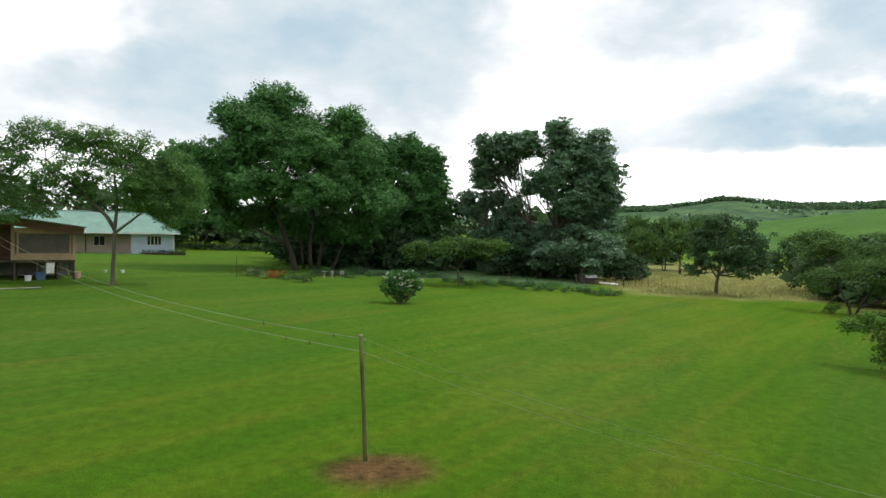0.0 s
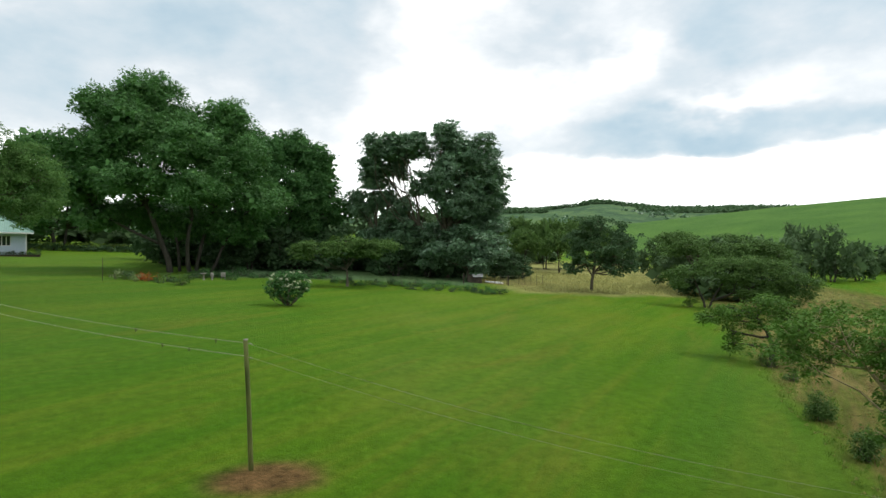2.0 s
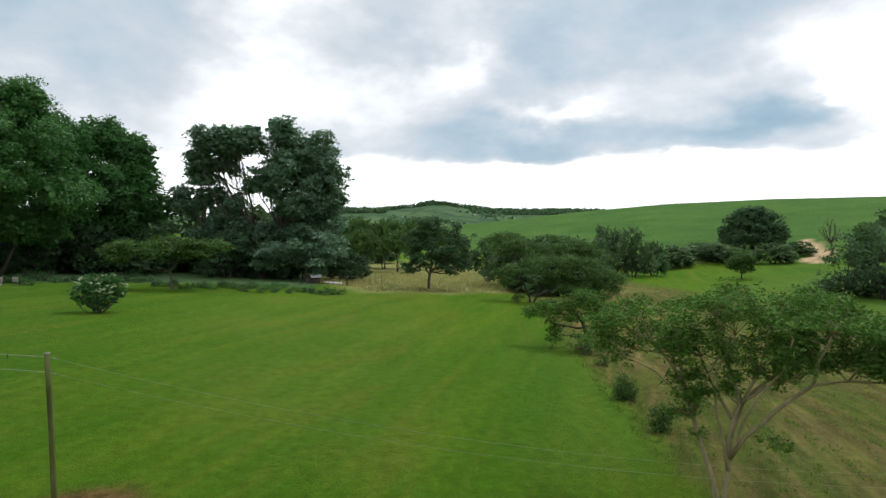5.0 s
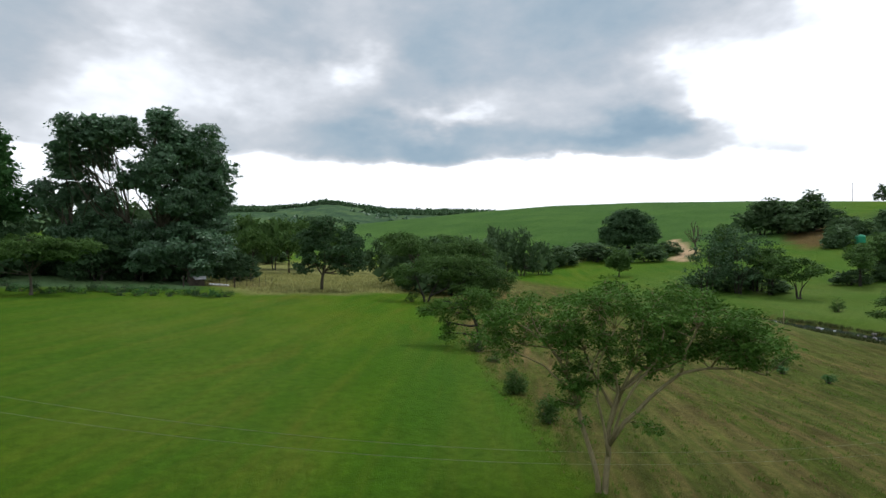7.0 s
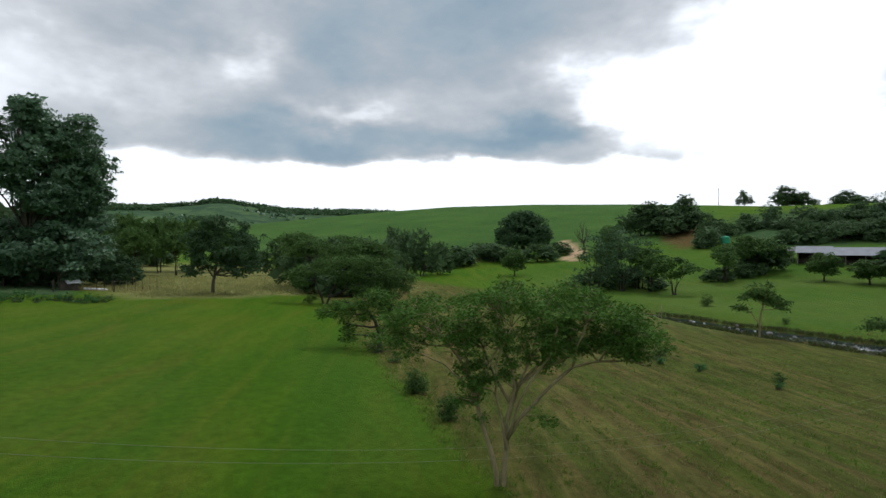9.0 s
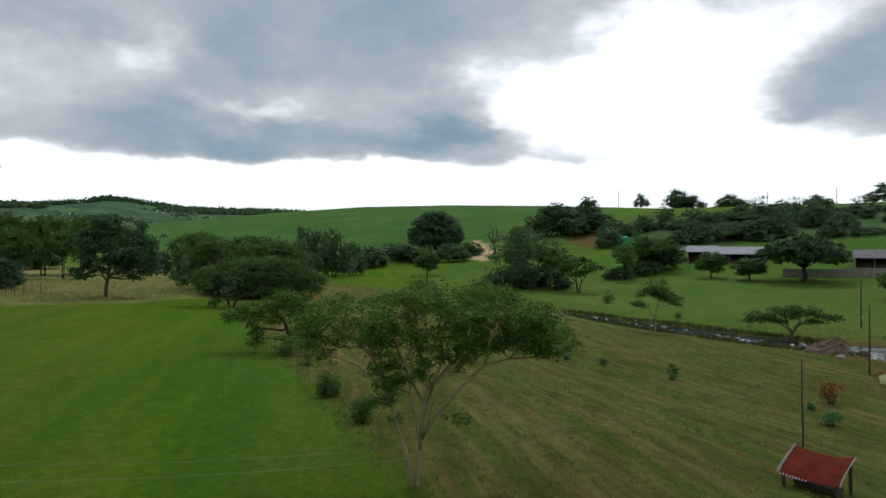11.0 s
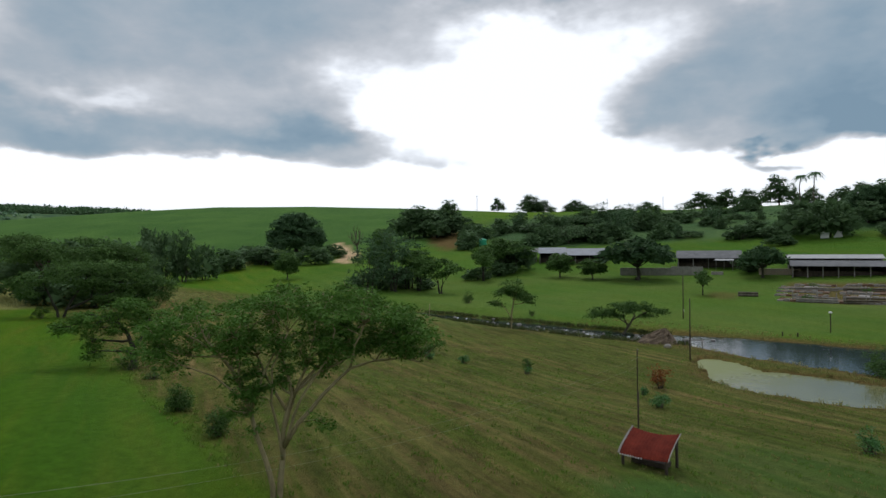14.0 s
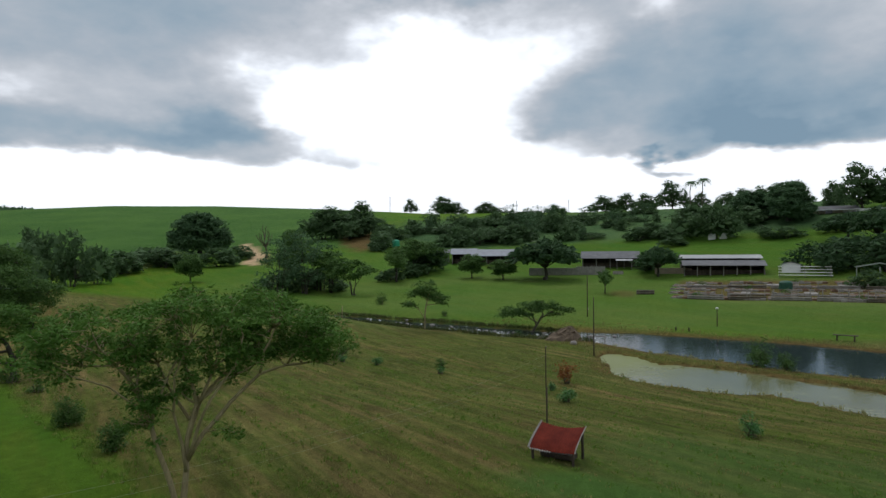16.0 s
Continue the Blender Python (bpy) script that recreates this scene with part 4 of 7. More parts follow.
build_tree("thorn_tree", spot(36.2, 51), "wide low thorn tree with leaning stems at the lawn's edge", [
    (-2.6, 0, 3.0, 1.5, 1.4, 0.5), (-0.6, 0.3, 3.6, 1.8, 1.6, 0.5), (5.4, 0, 2.0, 1.2, 1.1, 0.7), (2.0, -0.4, 1.5, 1.4, 1.2, 0.6), (4.6, 0, 1.2, 1.4, 1.2, 0.7), (-3.2, -0.3, 2.1, 0.8, 0.8, 0.4), (1.4, 0, 3.7, 1.7, 1.6, 0.6), (3.2, 0.2, 3.3, 1.6, 1.5, 0.6), (-3.8, 0, 2.7, 1.0, 1.0, 0.4), (0.2, -0.8, 3.0, 1.6, 1.2, 0.6), (2.4, -0.6, 2.6, 1.6, 1.3, 0.6), (4.4, 0, 2.5, 1.2, 1.2, 0.7), (0.8, 0.4, 2.2, 1.4, 1.2, 0.6), (3.4, 0, 1.6, 1.4, 1.2, 0.7)],
    LEAF_OLIVE, BARK_DARK, bones=(([(-1.4, 0, -0.3), (-1.5, 0, 0.5), (-1.9, 0, 1.5), (-2.4, 0, 2.6)], 0.11, 0.05), ([(-1.2, 0.2, -0.3), (-0.9, 0.2, 0.7), (-0.3, 0.2, 1.8), (0.4, 0.2, 3.0)], 0.1, 0.05), ([(-0.9, 0.2, 0.6), (0.6, 0.1, 1.3), (2.4, 0.1, 2.0)], 0.1, 0.05)),
    clump=0.5, density=26, count=44, leaf_size=0.2, slim=0.42, flat=0.42, seed=31, turn=-36.2)
flat_acacia("thorn_tree", spot(34.0, 68), "flat-topped thorn tree in the dry grass", 7.2, 8.5, 32, LEAF_OLIVE, leaf_size=0.26, density=10, count=50, layers=12)
flat_acacia("thorn_tree", spot(38.0, 64), "flat-topped thorn tree with a broad crown", 6.4, 9.0, 33, LEAF_OLIVE, leaf_size=0.26, density=10, count=50, layers=12)
build_tree("thorn_tree", spot(39.6, 28.6), "small leafy thorn tree on the field's edge", [
    (-1.2, 0, 2.2, 0.9, 0.8, 0.42), (-0.1, 0, 2.5, 1.0, 0.9, 0.42), (0.8, 0, 2.2, 0.8, 0.8, 0.4), (-2.1, 0, 1.9, 0.7, 0.6, 0.35), (0.5, 0.2, 1.75, 0.7, 0.7, 0.35), (-0.9, -0.3, 1.75, 0.7, 0.6, 0.35), (-1.5, 0, 1.3, 0.4, 0.4, 0.4), (-1.35, 0, 0.75, 0.35, 0.35, 0.4), (-2.7, 0.1, 1.8, 0.4, 0.4, 0.22)],
    LEAF_THORN, BARK_DARK, bones=(([(0.1, 0, -0.3), (0.1, 0, 0.3), (0.07, 0, 0.85), (-0.1, 0, 1.35), (-0.5, 0, 1.9)], 0.135, 0.06), ([(0.08, 0, 0.6), (0.4, 0, 1.2), (0.7, 0, 1.8)], 0.07, 0.04)), clump=0.32, density=48, count=42, leaf_size=0.15, slim=0.4, flat=0.45, seed=34, turn=-40)
g = np.random.default_rng(350)


def crown_top(x):
    return float(np.interp(x, (-2.5, -2.0, -1.4, -0.8, -0.2, 0.35, 0.75, 1.3, 2.0, 2.6, 3.1), (3.45, 3.75, 3.98, 4.0, 4.2, 4.28, 3.92, 4.15, 4.05, 3.65, 3.2)))


def tuft(x, y, z, lo, hi, flat=0.5):
    r = g.uniform(lo, hi)
    return (x, y, z, r, r * g.uniform(0.8, 1.2), r * flat * g.uniform(0.8, 1.2))


canopy = []
for x in np.arange(-2.4, 3.0, 0.26):
    for y in (-0.8, -0.25, 0.35, 0.95, 1.5):
        if g.uniform() < (0.4 if x < -0.5 else 0.16):
            continue
        px = x + g.uniform(-0.14, 0.14)
        canopy.append(tuft(px, y + g.uniform(-0.2, 0.2), crown_top(px) - 0.1 * (y - 0.3) ** 2 - g.uniform(0.02, 0.34), 0.18, 0.36, 0.45))
for k in range(74):                             # the heavy lobe over the long limb
    x = g.uniform(0.9, 2.85)
    canopy.append(tuft(x, g.uniform(-0.5, 0.9), g.uniform(2.72 + 0.1 * abs(x - 1.9), crown_top(x) - 0.3), 0.2, 0.36, 0.5))
for k in range(40):
    x = g.uniform(-0.9, 1.0)
    canopy.append(tuft(x, g.uniform(-0.4, 0.9), g.uniform(2.95, crown_top(x) - 0.25), 0.16, 0.3, 0.5))
for k in range(44):                             # thin sprays round the outside
    x = g.uniform(-2.4, -0.5)
    canopy.append(tuft(x, g.uniform(-0.5, 0.8), g.uniform(2.75, 3.55), 0.12, 0.24, 0.5))
for k in range(16):
    canopy.append(tuft(g.uniform(-0.85, -0.15), g.uniform(-0.3, 0.4), g.uniform(1.65, 2.6), 0.14, 0.25, 0.8))
for k in range(24):
    canopy.append(tuft(g.uniform(-0.3, 1.1), g.uniform(-0.3, 0.5), g.uniform(2.2, 3.1), 0.1, 0.2, 0.6))
for x, z in ((0.05, 2.4), (0.12, 2.6), (0.0, 2.25), (0.84, 1.5), (0.95, 1.36), (-0.4, 1.4), (3.1, 2.95), (3.35, 2.9), (2.9, 2.7), (-1.9, 2.75), (-1.65, 2.95), (-2.15, 3.1)):
    canopy.append(tuft(x, g.uniform(-0.1, 0.2), z, 0.13, 0.22, 0.6))
build_tree("thorn_tree", spot(51.3, 12.1), "airy thorn tree with pale forked stems and feathery leaves", canopy, LEAF_THORN, BARK_PALE, bones=(
    ([(-0.06, 0, -0.3), (-0.1, 0, 0.25), (-0.26, 0.02, 0.85), (-0.5, 0.05, 1.7), (-0.72, 0.08, 2.3), (-1.05, 0.0, 2.85), (-1.5, 0, 3.2), (-2.0, 0, 3.45)], 0.062, 0.014),
    ([(0.02, 0.05, -0.3), (0.05, 0.05, 0.3), (0.1, 0.05, 0.8), (0.12, 0.05, 1.4), (0.28, 0.05, 2.0), (0.1, 0.1, 2.7), (-0.1, 0.1, 3.6)], 0.072, 0.018),
    ([(0.11, 0.05, 0.95), (0.4, -0.03, 1.45), (0.87, -0.08, 1.98), (1.42, -0.1, 2.48), (1.95, -0.05, 2.6), (2.55, 0, 2.62), (2.95, 0.1, 2.48)], 0.05, 0.012),
    ([(0.13, 0.05, 1.35), (0.35, 0.2, 2.0), (0.8, 0.35, 2.45), (1.3, 0.5, 2.85), (1.8, 0.6, 3.3)], 0.045, 0.016), ([(0.16, 0.1, 1.7), (-0.2, 0.4, 2.3), (-0.6, 0.7, 3.2)], 0.036, 0.014),
    ([(0.28, 0.05, 1.9), (0.6, 0.1, 2.6), (0.75, 0.0, 3.4)], 0.034, 0.014), ([(-0.5, 0.05, 1.7), (-0.25, -0.1, 2.5), (0.1, -0.3, 3.2)], 0.03, 0.013), ([(1.42, -0.1, 2.48), (1.5, -0.2, 2.95), (1.7, -0.2, 3.4)], 0.028, 0.013),
    ([(-0.72, 0.08, 2.3), (-0.75, -0.1, 2.9), (-0.9, -0.2, 3.5)], 0.028, 0.012), ([(-1.05, 0, 2.85), (-1.6, 0.2, 2.85), (-2.1, 0.2, 3.0)], 0.022, 0.009), ([(0.4, -0.03, 1.45), (0.7, -0.1, 1.5), (0.95, -0.1, 1.4)], 0.014, 0.006),
    ([(0.1, 0.0, 0.75), (0.02, -0.08, 1.3), (-0.12, -0.15, 1.9), (-0.1, -0.2, 2.6), (0.2, -0.3, 3.3)], 0.036, 0.014), ([(0.12, 0.0, 1.0), (0.3, -0.12, 1.6), (0.52, -0.2, 2.1), (0.95, -0.25, 2.7), (1.1, -0.3, 3.3)], 0.036, 0.013),
    ([(0.28, 0.05, 2.0), (0.7, 0.0, 2.35), (1.2, 0.1, 2.55), (1.75, 0.2, 2.9)], 0.028, 0.011), ([(-0.5, 0.05, 1.7), (-0.72, -0.1, 2.1), (-1.15, -0.15, 2.5), (-1.7, -0.2, 2.75)], 0.026, 0.01),
    ([(-1.05, 0.0, 2.85), (-1.3, -0.15, 3.2), (-1.45, -0.2, 3.65)], 0.022, 0.009), ([(1.95, -0.05, 2.6), (2.2, -0.1, 2.95), (2.5, -0.1, 3.3)], 0.02, 0.009)),
    clump=0.19, density=125, count=23, leaf_size=0.095, slim=0.36, flat=0.5, droop=0.3, seed=35, turn=-51.3, twigs=1.5, hollow=0.25)
for az, far, size, seed in ((43.3, 19.7, 0.92, 41), (46.3, 16.7, 0.8, 42)):
    s = size
    build_bush("shrub", spot(az, far), "small dense dark green shrub on the field's edge", [(0, 0, 0.52 * s, 0.36 * s, 0.36 * s, 0.42 * s), (0.14 * s, 0, 0.34 * s, 0.34 * s, 0.34 * s, 0.3 * s), (-0.16 * s, 0, 0.3 * s, 0.3 * s, 0.3 * s, 0.28 * s)],
               LEAF_OLIVE, clump=0.14, density=300, count=30, leaf_size=0.07, seed=seed, group="shrubs on the field's edge")

# ---- kinds of far trees, each built once and then copied ----
def far_kind(name, label, blobs, leaf, seed, **kw):
    opts = dict(clump=0.9, density=7, count=34, leaf_size=0.5, flat=0.5, stems=((0, 0, 0.22),))
    opts.update(kw)
    return build_tree(name, Vector((0, 0, 0)), label, blobs, leaf, BARK_DARK, seed=seed, group="far trees", twigs=0.4, **opts)


DOME = far_kind("fig_tree", "broad domed dark fig tree on the hillside", [(0, 0, 6.2, 4.2, 4.0, 3.4), (-3.6, 0, 5.0, 3.0, 3.2, 2.8), (3.6, 0, 5.2, 3.0, 3.2, 2.9), (0, -2.4, 4.4, 3.6, 2.2, 2.8), (0, 0, 7.6, 4.4, 3.4, 1.8), (-5.0, -0.4, 3.2, 2.2, 2.4, 2.2), (5.0, -0.4, 3.2, 2.2, 2.4, 2.3), (-2.2, -2.0, 2.2, 2.6, 2.0, 1.8), (2.4, -2.0, 2.2, 2.6, 2.0, 1.8)], LEAF_DARK, 51, density=7, clump=0.9, count=40, leaf_size=0.5, core=5, hollow=0.75, stems=((0, 0, 0.5),), fork=0.25)
ROUND = far_kind("round_tree", "rounded green tree on the pasture", [(0, 0, 3.1, 1.8, 1.8, 1.5), (-1.1, 0, 2.3, 1.2, 1.2, 1.1), (1.1, 0, 2.4, 1.3, 1.2, 1.2), (0, -0.9, 2.0, 1.2, 1.0, 1.0)], LEAF_OLIVE, 52, density=16, clump=0.5, leaf_size=0.34, stems=((0, 0, 0.14),), fork=0.3)
BUSHY = far_kind("bushy_tree", "dark irregular bushy tree", [(0, 0, 4.4, 2.2, 2.2, 1.6), (-2.2, 0, 3.2, 1.9, 2.0, 1.5), (2.3, 0, 3.0, 2.0, 2.0, 1.4), (0.6, -1.2, 2.2, 2.2, 1.6, 1.4), (-1.4, -1, 1.5, 1.7, 1.4, 1.1), (1.6, 0, 4.9, 1.2, 1.2, 0.9), (2.6, -0.6, 1.4, 1.7, 1.5, 1.1), (-3.0, -0.2, 1.6, 1.3, 1.4, 1.1)], LEAF_HAZED, 53, density=4.6, clump=0.8, count=15, leaf_size=0.52, core=2, hollow=0.7, stems=((0, 0, 0.2), (0.7, 0, 0.15)), fork=0.3)
# the bushy tree's shape again, in the leaf darkened for grove shade
UNDER = far_kind("understorey_bush", "shaded bush under the grove", [(0, 0, 4.4, 2.2, 2.2, 1.6), (-2.2, 0, 3.2, 1.9, 2.0, 1.5), (2.3, 0, 3.0, 2.0, 2.0, 1.4), (0.6, -1.2, 2.2, 2.2, 1.6, 1.4), (-1.4, -1, 1.5, 1.7, 1.4, 1.1), (1.6, 0, 4.9, 1.2, 1.2, 0.9), (2.6, -0.6, 1.4, 1.7, 1.5, 1.1), (-3.0, -0.2, 1.6, 1.3, 1.4, 1.1)], LEAF_SHADED, 59, density=5, clump=0.7, count=17, leaf_size=0.42, core=2, hollow=0.7, stems=((0, 0, 0.2), (0.7, 0, 0.15)), fork=0.3)
OPEN = far_kind("field_acacia", "open dark acacia with tiered foliage", [(-1.6, 0, 4.4, 1.6, 1.5, 0.6), (0.4, 0, 5.2, 1.8, 1.6, 0.7), (2.2, 0, 4.3, 1.6, 1.6, 0.6), (-2.8, 0, 3.4, 1.1, 1.1, 0.5), (0.8, -0.8, 3.6, 1.6, 1.3, 0.6), (-0.8, 0, 3.2, 1.3, 1.2, 0.5)], LEAF_OLIVE, 54, density=11, clump=0.6, count=24, leaf_size=0.38, stems=((0, 0, 0.16), (0.3, 0, 0.12)), fork=0.4)
TALL = far_kind("skyline_tree", "tall tree with an uneven crown on the hilltop", [(0, 0, 5.6, 2.4, 2.3, 1.8), (-2.4, 0, 4.0, 2.1, 2.0, 1.5), (2.5, 0, 4.3, 2.2, 2.0, 1.6), (0.6, 0, 3.0, 2.6, 2.0, 1.3), (-1.0, 0, 7.2, 1.3, 1.3, 0.9), (3.9, 0, 2.7, 1.5, 1.3, 1.0), (-3.4, 0, 2.4, 1.3, 1.3, 0.9)], LEAF_HAZED, 55, density=6.5, clump=0.85, count=26, leaf_size=0.58, stems=((0, 0, 0.3),), fork=0.3)
PARASOL = flat_acacia("umbrella_acacia", Vector((0, 0, 0)), "dark umbrella acacia with a level crown", 5.0, 9.0, 56, LEAF_HAZED, group="far trees", leaf_size=0.62, density=4.8, count=12, layers=13)
g = np.random.default_rng(67)
umbrella = [(0.72 * 6.2 * math.sqrt(u) * math.cos(2.4 * k), 0.72 * 5.4 * math.sqrt(u) * math.sin(2.4 * k), 5.9 - 2.2 * u + g.uniform(-0.25, 0.25), g.uniform(1.5, 2.0), g.uniform(1.4, 1.8), g.uniform(0.7, 1.0)) for k, u in ((k, (k + 0.5) / 20) for k in range(20))]
CANOPY = far_kind("umbrella_acacia", "broad dense dark umbrella acacia", umbrella, LEAF_SHADED, 68, density=5.5, clump=0.8, count=18, leaf_size=0.52, hollow=0.6, core=2, stems=((0, 0, 0.32),), fork=0.42)
GROVE = far_kind("umbrella_acacia", "olive-green umbrella acacia with a level crown on thin stems", umbrella, LEAF_OLIVE, 66, density=5.5, clump=0.7, count=20, leaf_size=0.46, hollow=0.55, core=1, stems=((0, 0, 0.17), (0.5, 0.2, 0.12)), fork=0.45)
wispy = [(1.9 * math.sin(1.7 * k) * (1.15 - 0.12 * abs(k - 6)), 0.9 * math.cos(2.9 * k), 1.9 + 0.42 * k, g.uniform(0.9, 1.4), g.uniform(0.8, 1.2), g.uniform(0.6, 0.95)) for k in range(14)] + [(g.uniform(-2.6, 2.6), g.uniform(-0.8, 0.8), g.uniform(1.2, 3.4), 1.1, 1.0, 0.7) for k in range(6)]
WISPY = far_kind("wispy_tree", "tall wispy dark tree above the stream", wispy, LEAF_DARK, 69, density=5.5, clump=0.5, count=14, leaf_size=0.38, hollow=0.35, stems=((0, 0, 0.16), (0.6, 0, 0.12), (-0.5, 0.2, 0.11)), fork=0.3)
used = set()


def plant(kind, bearing, far, tall=1.0, wide=None, turn=0.0, label="", lift=0.0):
    """Sets a tree of a kind at a place; the first one is the kind itself."""
    p = spot(bearing, far, lift)
    w = wide or tall
    m = Matrix.Translation(p) @ pose(0, 0, 0, 0, 0, turn - bearing)
    if kind.name not in used:
        used.add(kind.name)
        ob = kind
        ob.matrix_basis = m
    else:
        ob = copy_thing(kind, m)
    ob.scale = (w, w, tall)
    if label:
        tagged(ob, label)
    return ob


plant(DOME, 53.8, 164, 1.1, 1.06)
plant(ROUND, 53.0, 113.7, 1.12, 1.1)
plant(WISPY, 60.4, 86, 1.0, 1.05)
plant(WISPY, 63.0, 88, 1.12, 1.1, 130)
plant(WISPY, 61.6, 93, 1.15, 1.1, 250)
plant(WISPY, 64.4, 92, 1.0, 1.0, 40)
for bearing, far, tall, wide, turn in ((60.4, 90, 0.45, 0.8, 20), (63.9, 94, 0.5, 0.8, 250), (65.6, 90, 0.35, 0.7, 80)):
    plant(BUSHY, bearing, far, tall, wide, turn)
plant(OPEN, 65.4, 88, 1.05, 1.2, 120)
plant(OPEN, 67.4, 84, 0.86, 0.95, label="spreading thorn tree on the stream's far bank")
plant(TALL, 66.0, 186, 1.2, 1.7, label="big dark tree clump on the hillside farmyard")
plant(TALL, 68.2, 188, 1.3, 1.5, 120)
plant(BUSHY, 64.6, 184, 1.6, 1.7, 30)
plant(BUSHY, 67.2, 182, 1.3, 1.8, 80)
plant(BUSHY, 70.0, 186, 0.9, 1.2, 200)
plant(ROUND, 61.8, 165, 1.2, 1.3, 50)
plant(CANOPY, 85.9, 101.5, 1.02, 1.08, label="broad umbrella acacia before the barns")
plant(CANOPY, 96.1, 106.0, 0.74, 0.66, 60)
plant(CANOPY, 74.2, 114, 0.8, 0.75, 110)
plant(ROUND, 78.9, 104.8, 0.95, 1.1, 20)
plant(ROUND, 81.9, 102.3, 0.78, 1.1, 200)
plant(OPEN, 91.4, 83, 0.55, 0.55, 90, label="young tree on the pasture")
for bearing, far, tall, wide, turn in ((15.6, 95, 1.2, 0.62, 0), (18.0, 98, 1.3, 0.72, 50), (20.6, 96, 1.25, 0.7, 190), (23.2, 99, 1.3, 0.7, 100), (26.6, 101, 1.1, 0.6, 40), (18.6, 84, 0.95, 0.5, 70), (21.8, 87, 0.95, 0.55, 270)):
    plant(GROVE, bearing, far, tall, wide, turn)
for bearing, far, tall, wide, turn in ((19.8, 116, 0.7, 1.2, 60), (27.6, 112, 0.8, 0.9, 200)):
    plant(BUSHY, bearing, far, tall, wide, turn)
for bearing, far, tall, wide, turn in ((30.2, 97, 1.0, 0.6, 0), (33.0, 112, 1.1, 0.8, 40), (41.3, 112, 1.55, 0.75, 90), (42.6, 114, 1.45, 0.7, 200), (44.2, 110, 1.5, 0.75, 160), (45.6, 116, 1.1, 0.7, 20), (47.5, 132, 0.8, 1.2, 60), (51.0, 140, 0.75, 1.6, 130), (55.2, 138, 0.7, 1.1, 10), (49.5, 150, 0.6, 1.3, 60), (57.0, 150, 0.55, 0.9, 0)):
    plant(BUSHY, bearing, far, tall, wide, turn)

for bearing, far, tall, wide, turn in ((33.6, 72, 0.95, 0.9, 0), (36.0, 68, 1.0, 0.85, 80), (38.6, 70, 1.05, 0.9, 160), (40.8, 74, 1.1, 0.8, 240), (37.2, 60, 0.65, 0.8, 30), (34.8, 62, 0.6, 0.7, 200), (39.9, 66, 0.8, 0.7, 300)):
    plant(BUSHY, bearing, far, tall, wide, turn)
build_tree("umbrella_acacia", spot(84.3, 52.6), "small leaning umbrella acacia beside the stream", [
    (-1.5, 0, 2.55, 1.1, 0.9, 0.34), (0.1, 0, 3.05, 1.2, 1.0, 0.36), (1.5, 0, 3.1, 1.2, 0.9, 0.34), (2.8, 0, 2.75, 0.8, 0.7, 0.2), (3.5, 0, 2.6, 0.4, 0.4, 0.12), (-0.6, 0.4, 2.2, 1.0, 0.8, 0.26), (2.2, 0.3, 2.2, 0.6, 0.6, 0.16), (-2.2, 0, 2.2, 0.6, 0.6, 0.2), (0.8, -0.4, 2.7, 0.9, 0.7, 0.25)],
    LEAF_OLIVE, BARK_GREY, bones=(([(0, 0, -0.3), (0.15, 0, 0.5), (0.75, 0, 1.4), (1.2, 0, 2.2)], 0.13, 0.07), ([(0.95, 0, 1.8), (1.9, 0.1, 2.4), (2.7, 0.1, 2.7)], 0.06, 0.025), ([(0.6, 0, 1.2), (0.3, 0.2, 2.0), (0.1, 0.2, 2.8)], 0.06, 0.03), ([(0.75, 0, 1.4), (-0.2, 0, 2.0), (-0.9, 0.1, 2.3)], 0.06, 0.03)),
    clump=0.42, density=34, count=44, leaf_size=0.2, slim=0.45, flat=0.35, seed=57, turn=-84.3)
build_tree("slender_thorn_tree", spot(74.2, 53.2), "slender open thorn tree with a pale trunk beside the stream", [
    (0.1, 0, 3.9, 1.1, 1.0, 0.6), (-0.6, 0, 3.2, 0.9, 0.9, 0.4), (1.0, 0, 2.9, 1.0, 0.9, 0.35), (0.5, -0.3, 3.3, 0.9, 0.8, 0.4), (-1.2, 0, 2.35, 0.7, 0.6, 0.3), (1.6, 0, 2.5, 0.5, 0.5, 0.2)],
    LEAF_OLIVE, BARK_PALE, bones=(([(0, 0, -0.3), (0.02, 0, 0.8), (0.1, 0, 1.9), (0.25, 0, 2.6)], 0.085, 0.055), ([(0.02, 0, 1.0), (-0.5, 0, 1.8), (-0.9, 0, 2.2)], 0.045, 0.025)),
    clump=0.42, density=30, count=40, leaf_size=0.2, slim=0.45, flat=0.45, seed=58, turn=-74.2)
for bearing, far, tall, wide, turn in ((62.0, 94, 1.35, 1.2, 310),):
    plant(OPEN, bearing, far, tall, wide, turn)
rng = np.random.default_rng(71)
# scrub on the hillside behind the barns
for k in range(120):
    bearing = rng.uniform(70, 103)
    far = rng.uniform(150, 192)
    if 71 < bearing < 77 and far < 172 or far > 185 and bearing < 74 or bearing > 92 and far < 160:
        continue
    low = 1 - 0.5 * float(smooth(84, 94, bearing))
    plant((BUSHY, WISPY, BUSHY, PARASOL)[k % 4], bearing, far, low * rng.uniform(0.65, 1.1), low * rng.uniform(0.85, 1.4), rng.uniform(0, 360), lift=-1.1 * low)
for bearing, far, tall, wide, turn in ((100.6, 143, 1.3, 1.35, 0), (99.0, 150, 1.2, 1.5, 50), (103.5, 155, 0.8, 1.2, 90)):
    plant(BUSHY, bearing, far, tall, wide, turn)
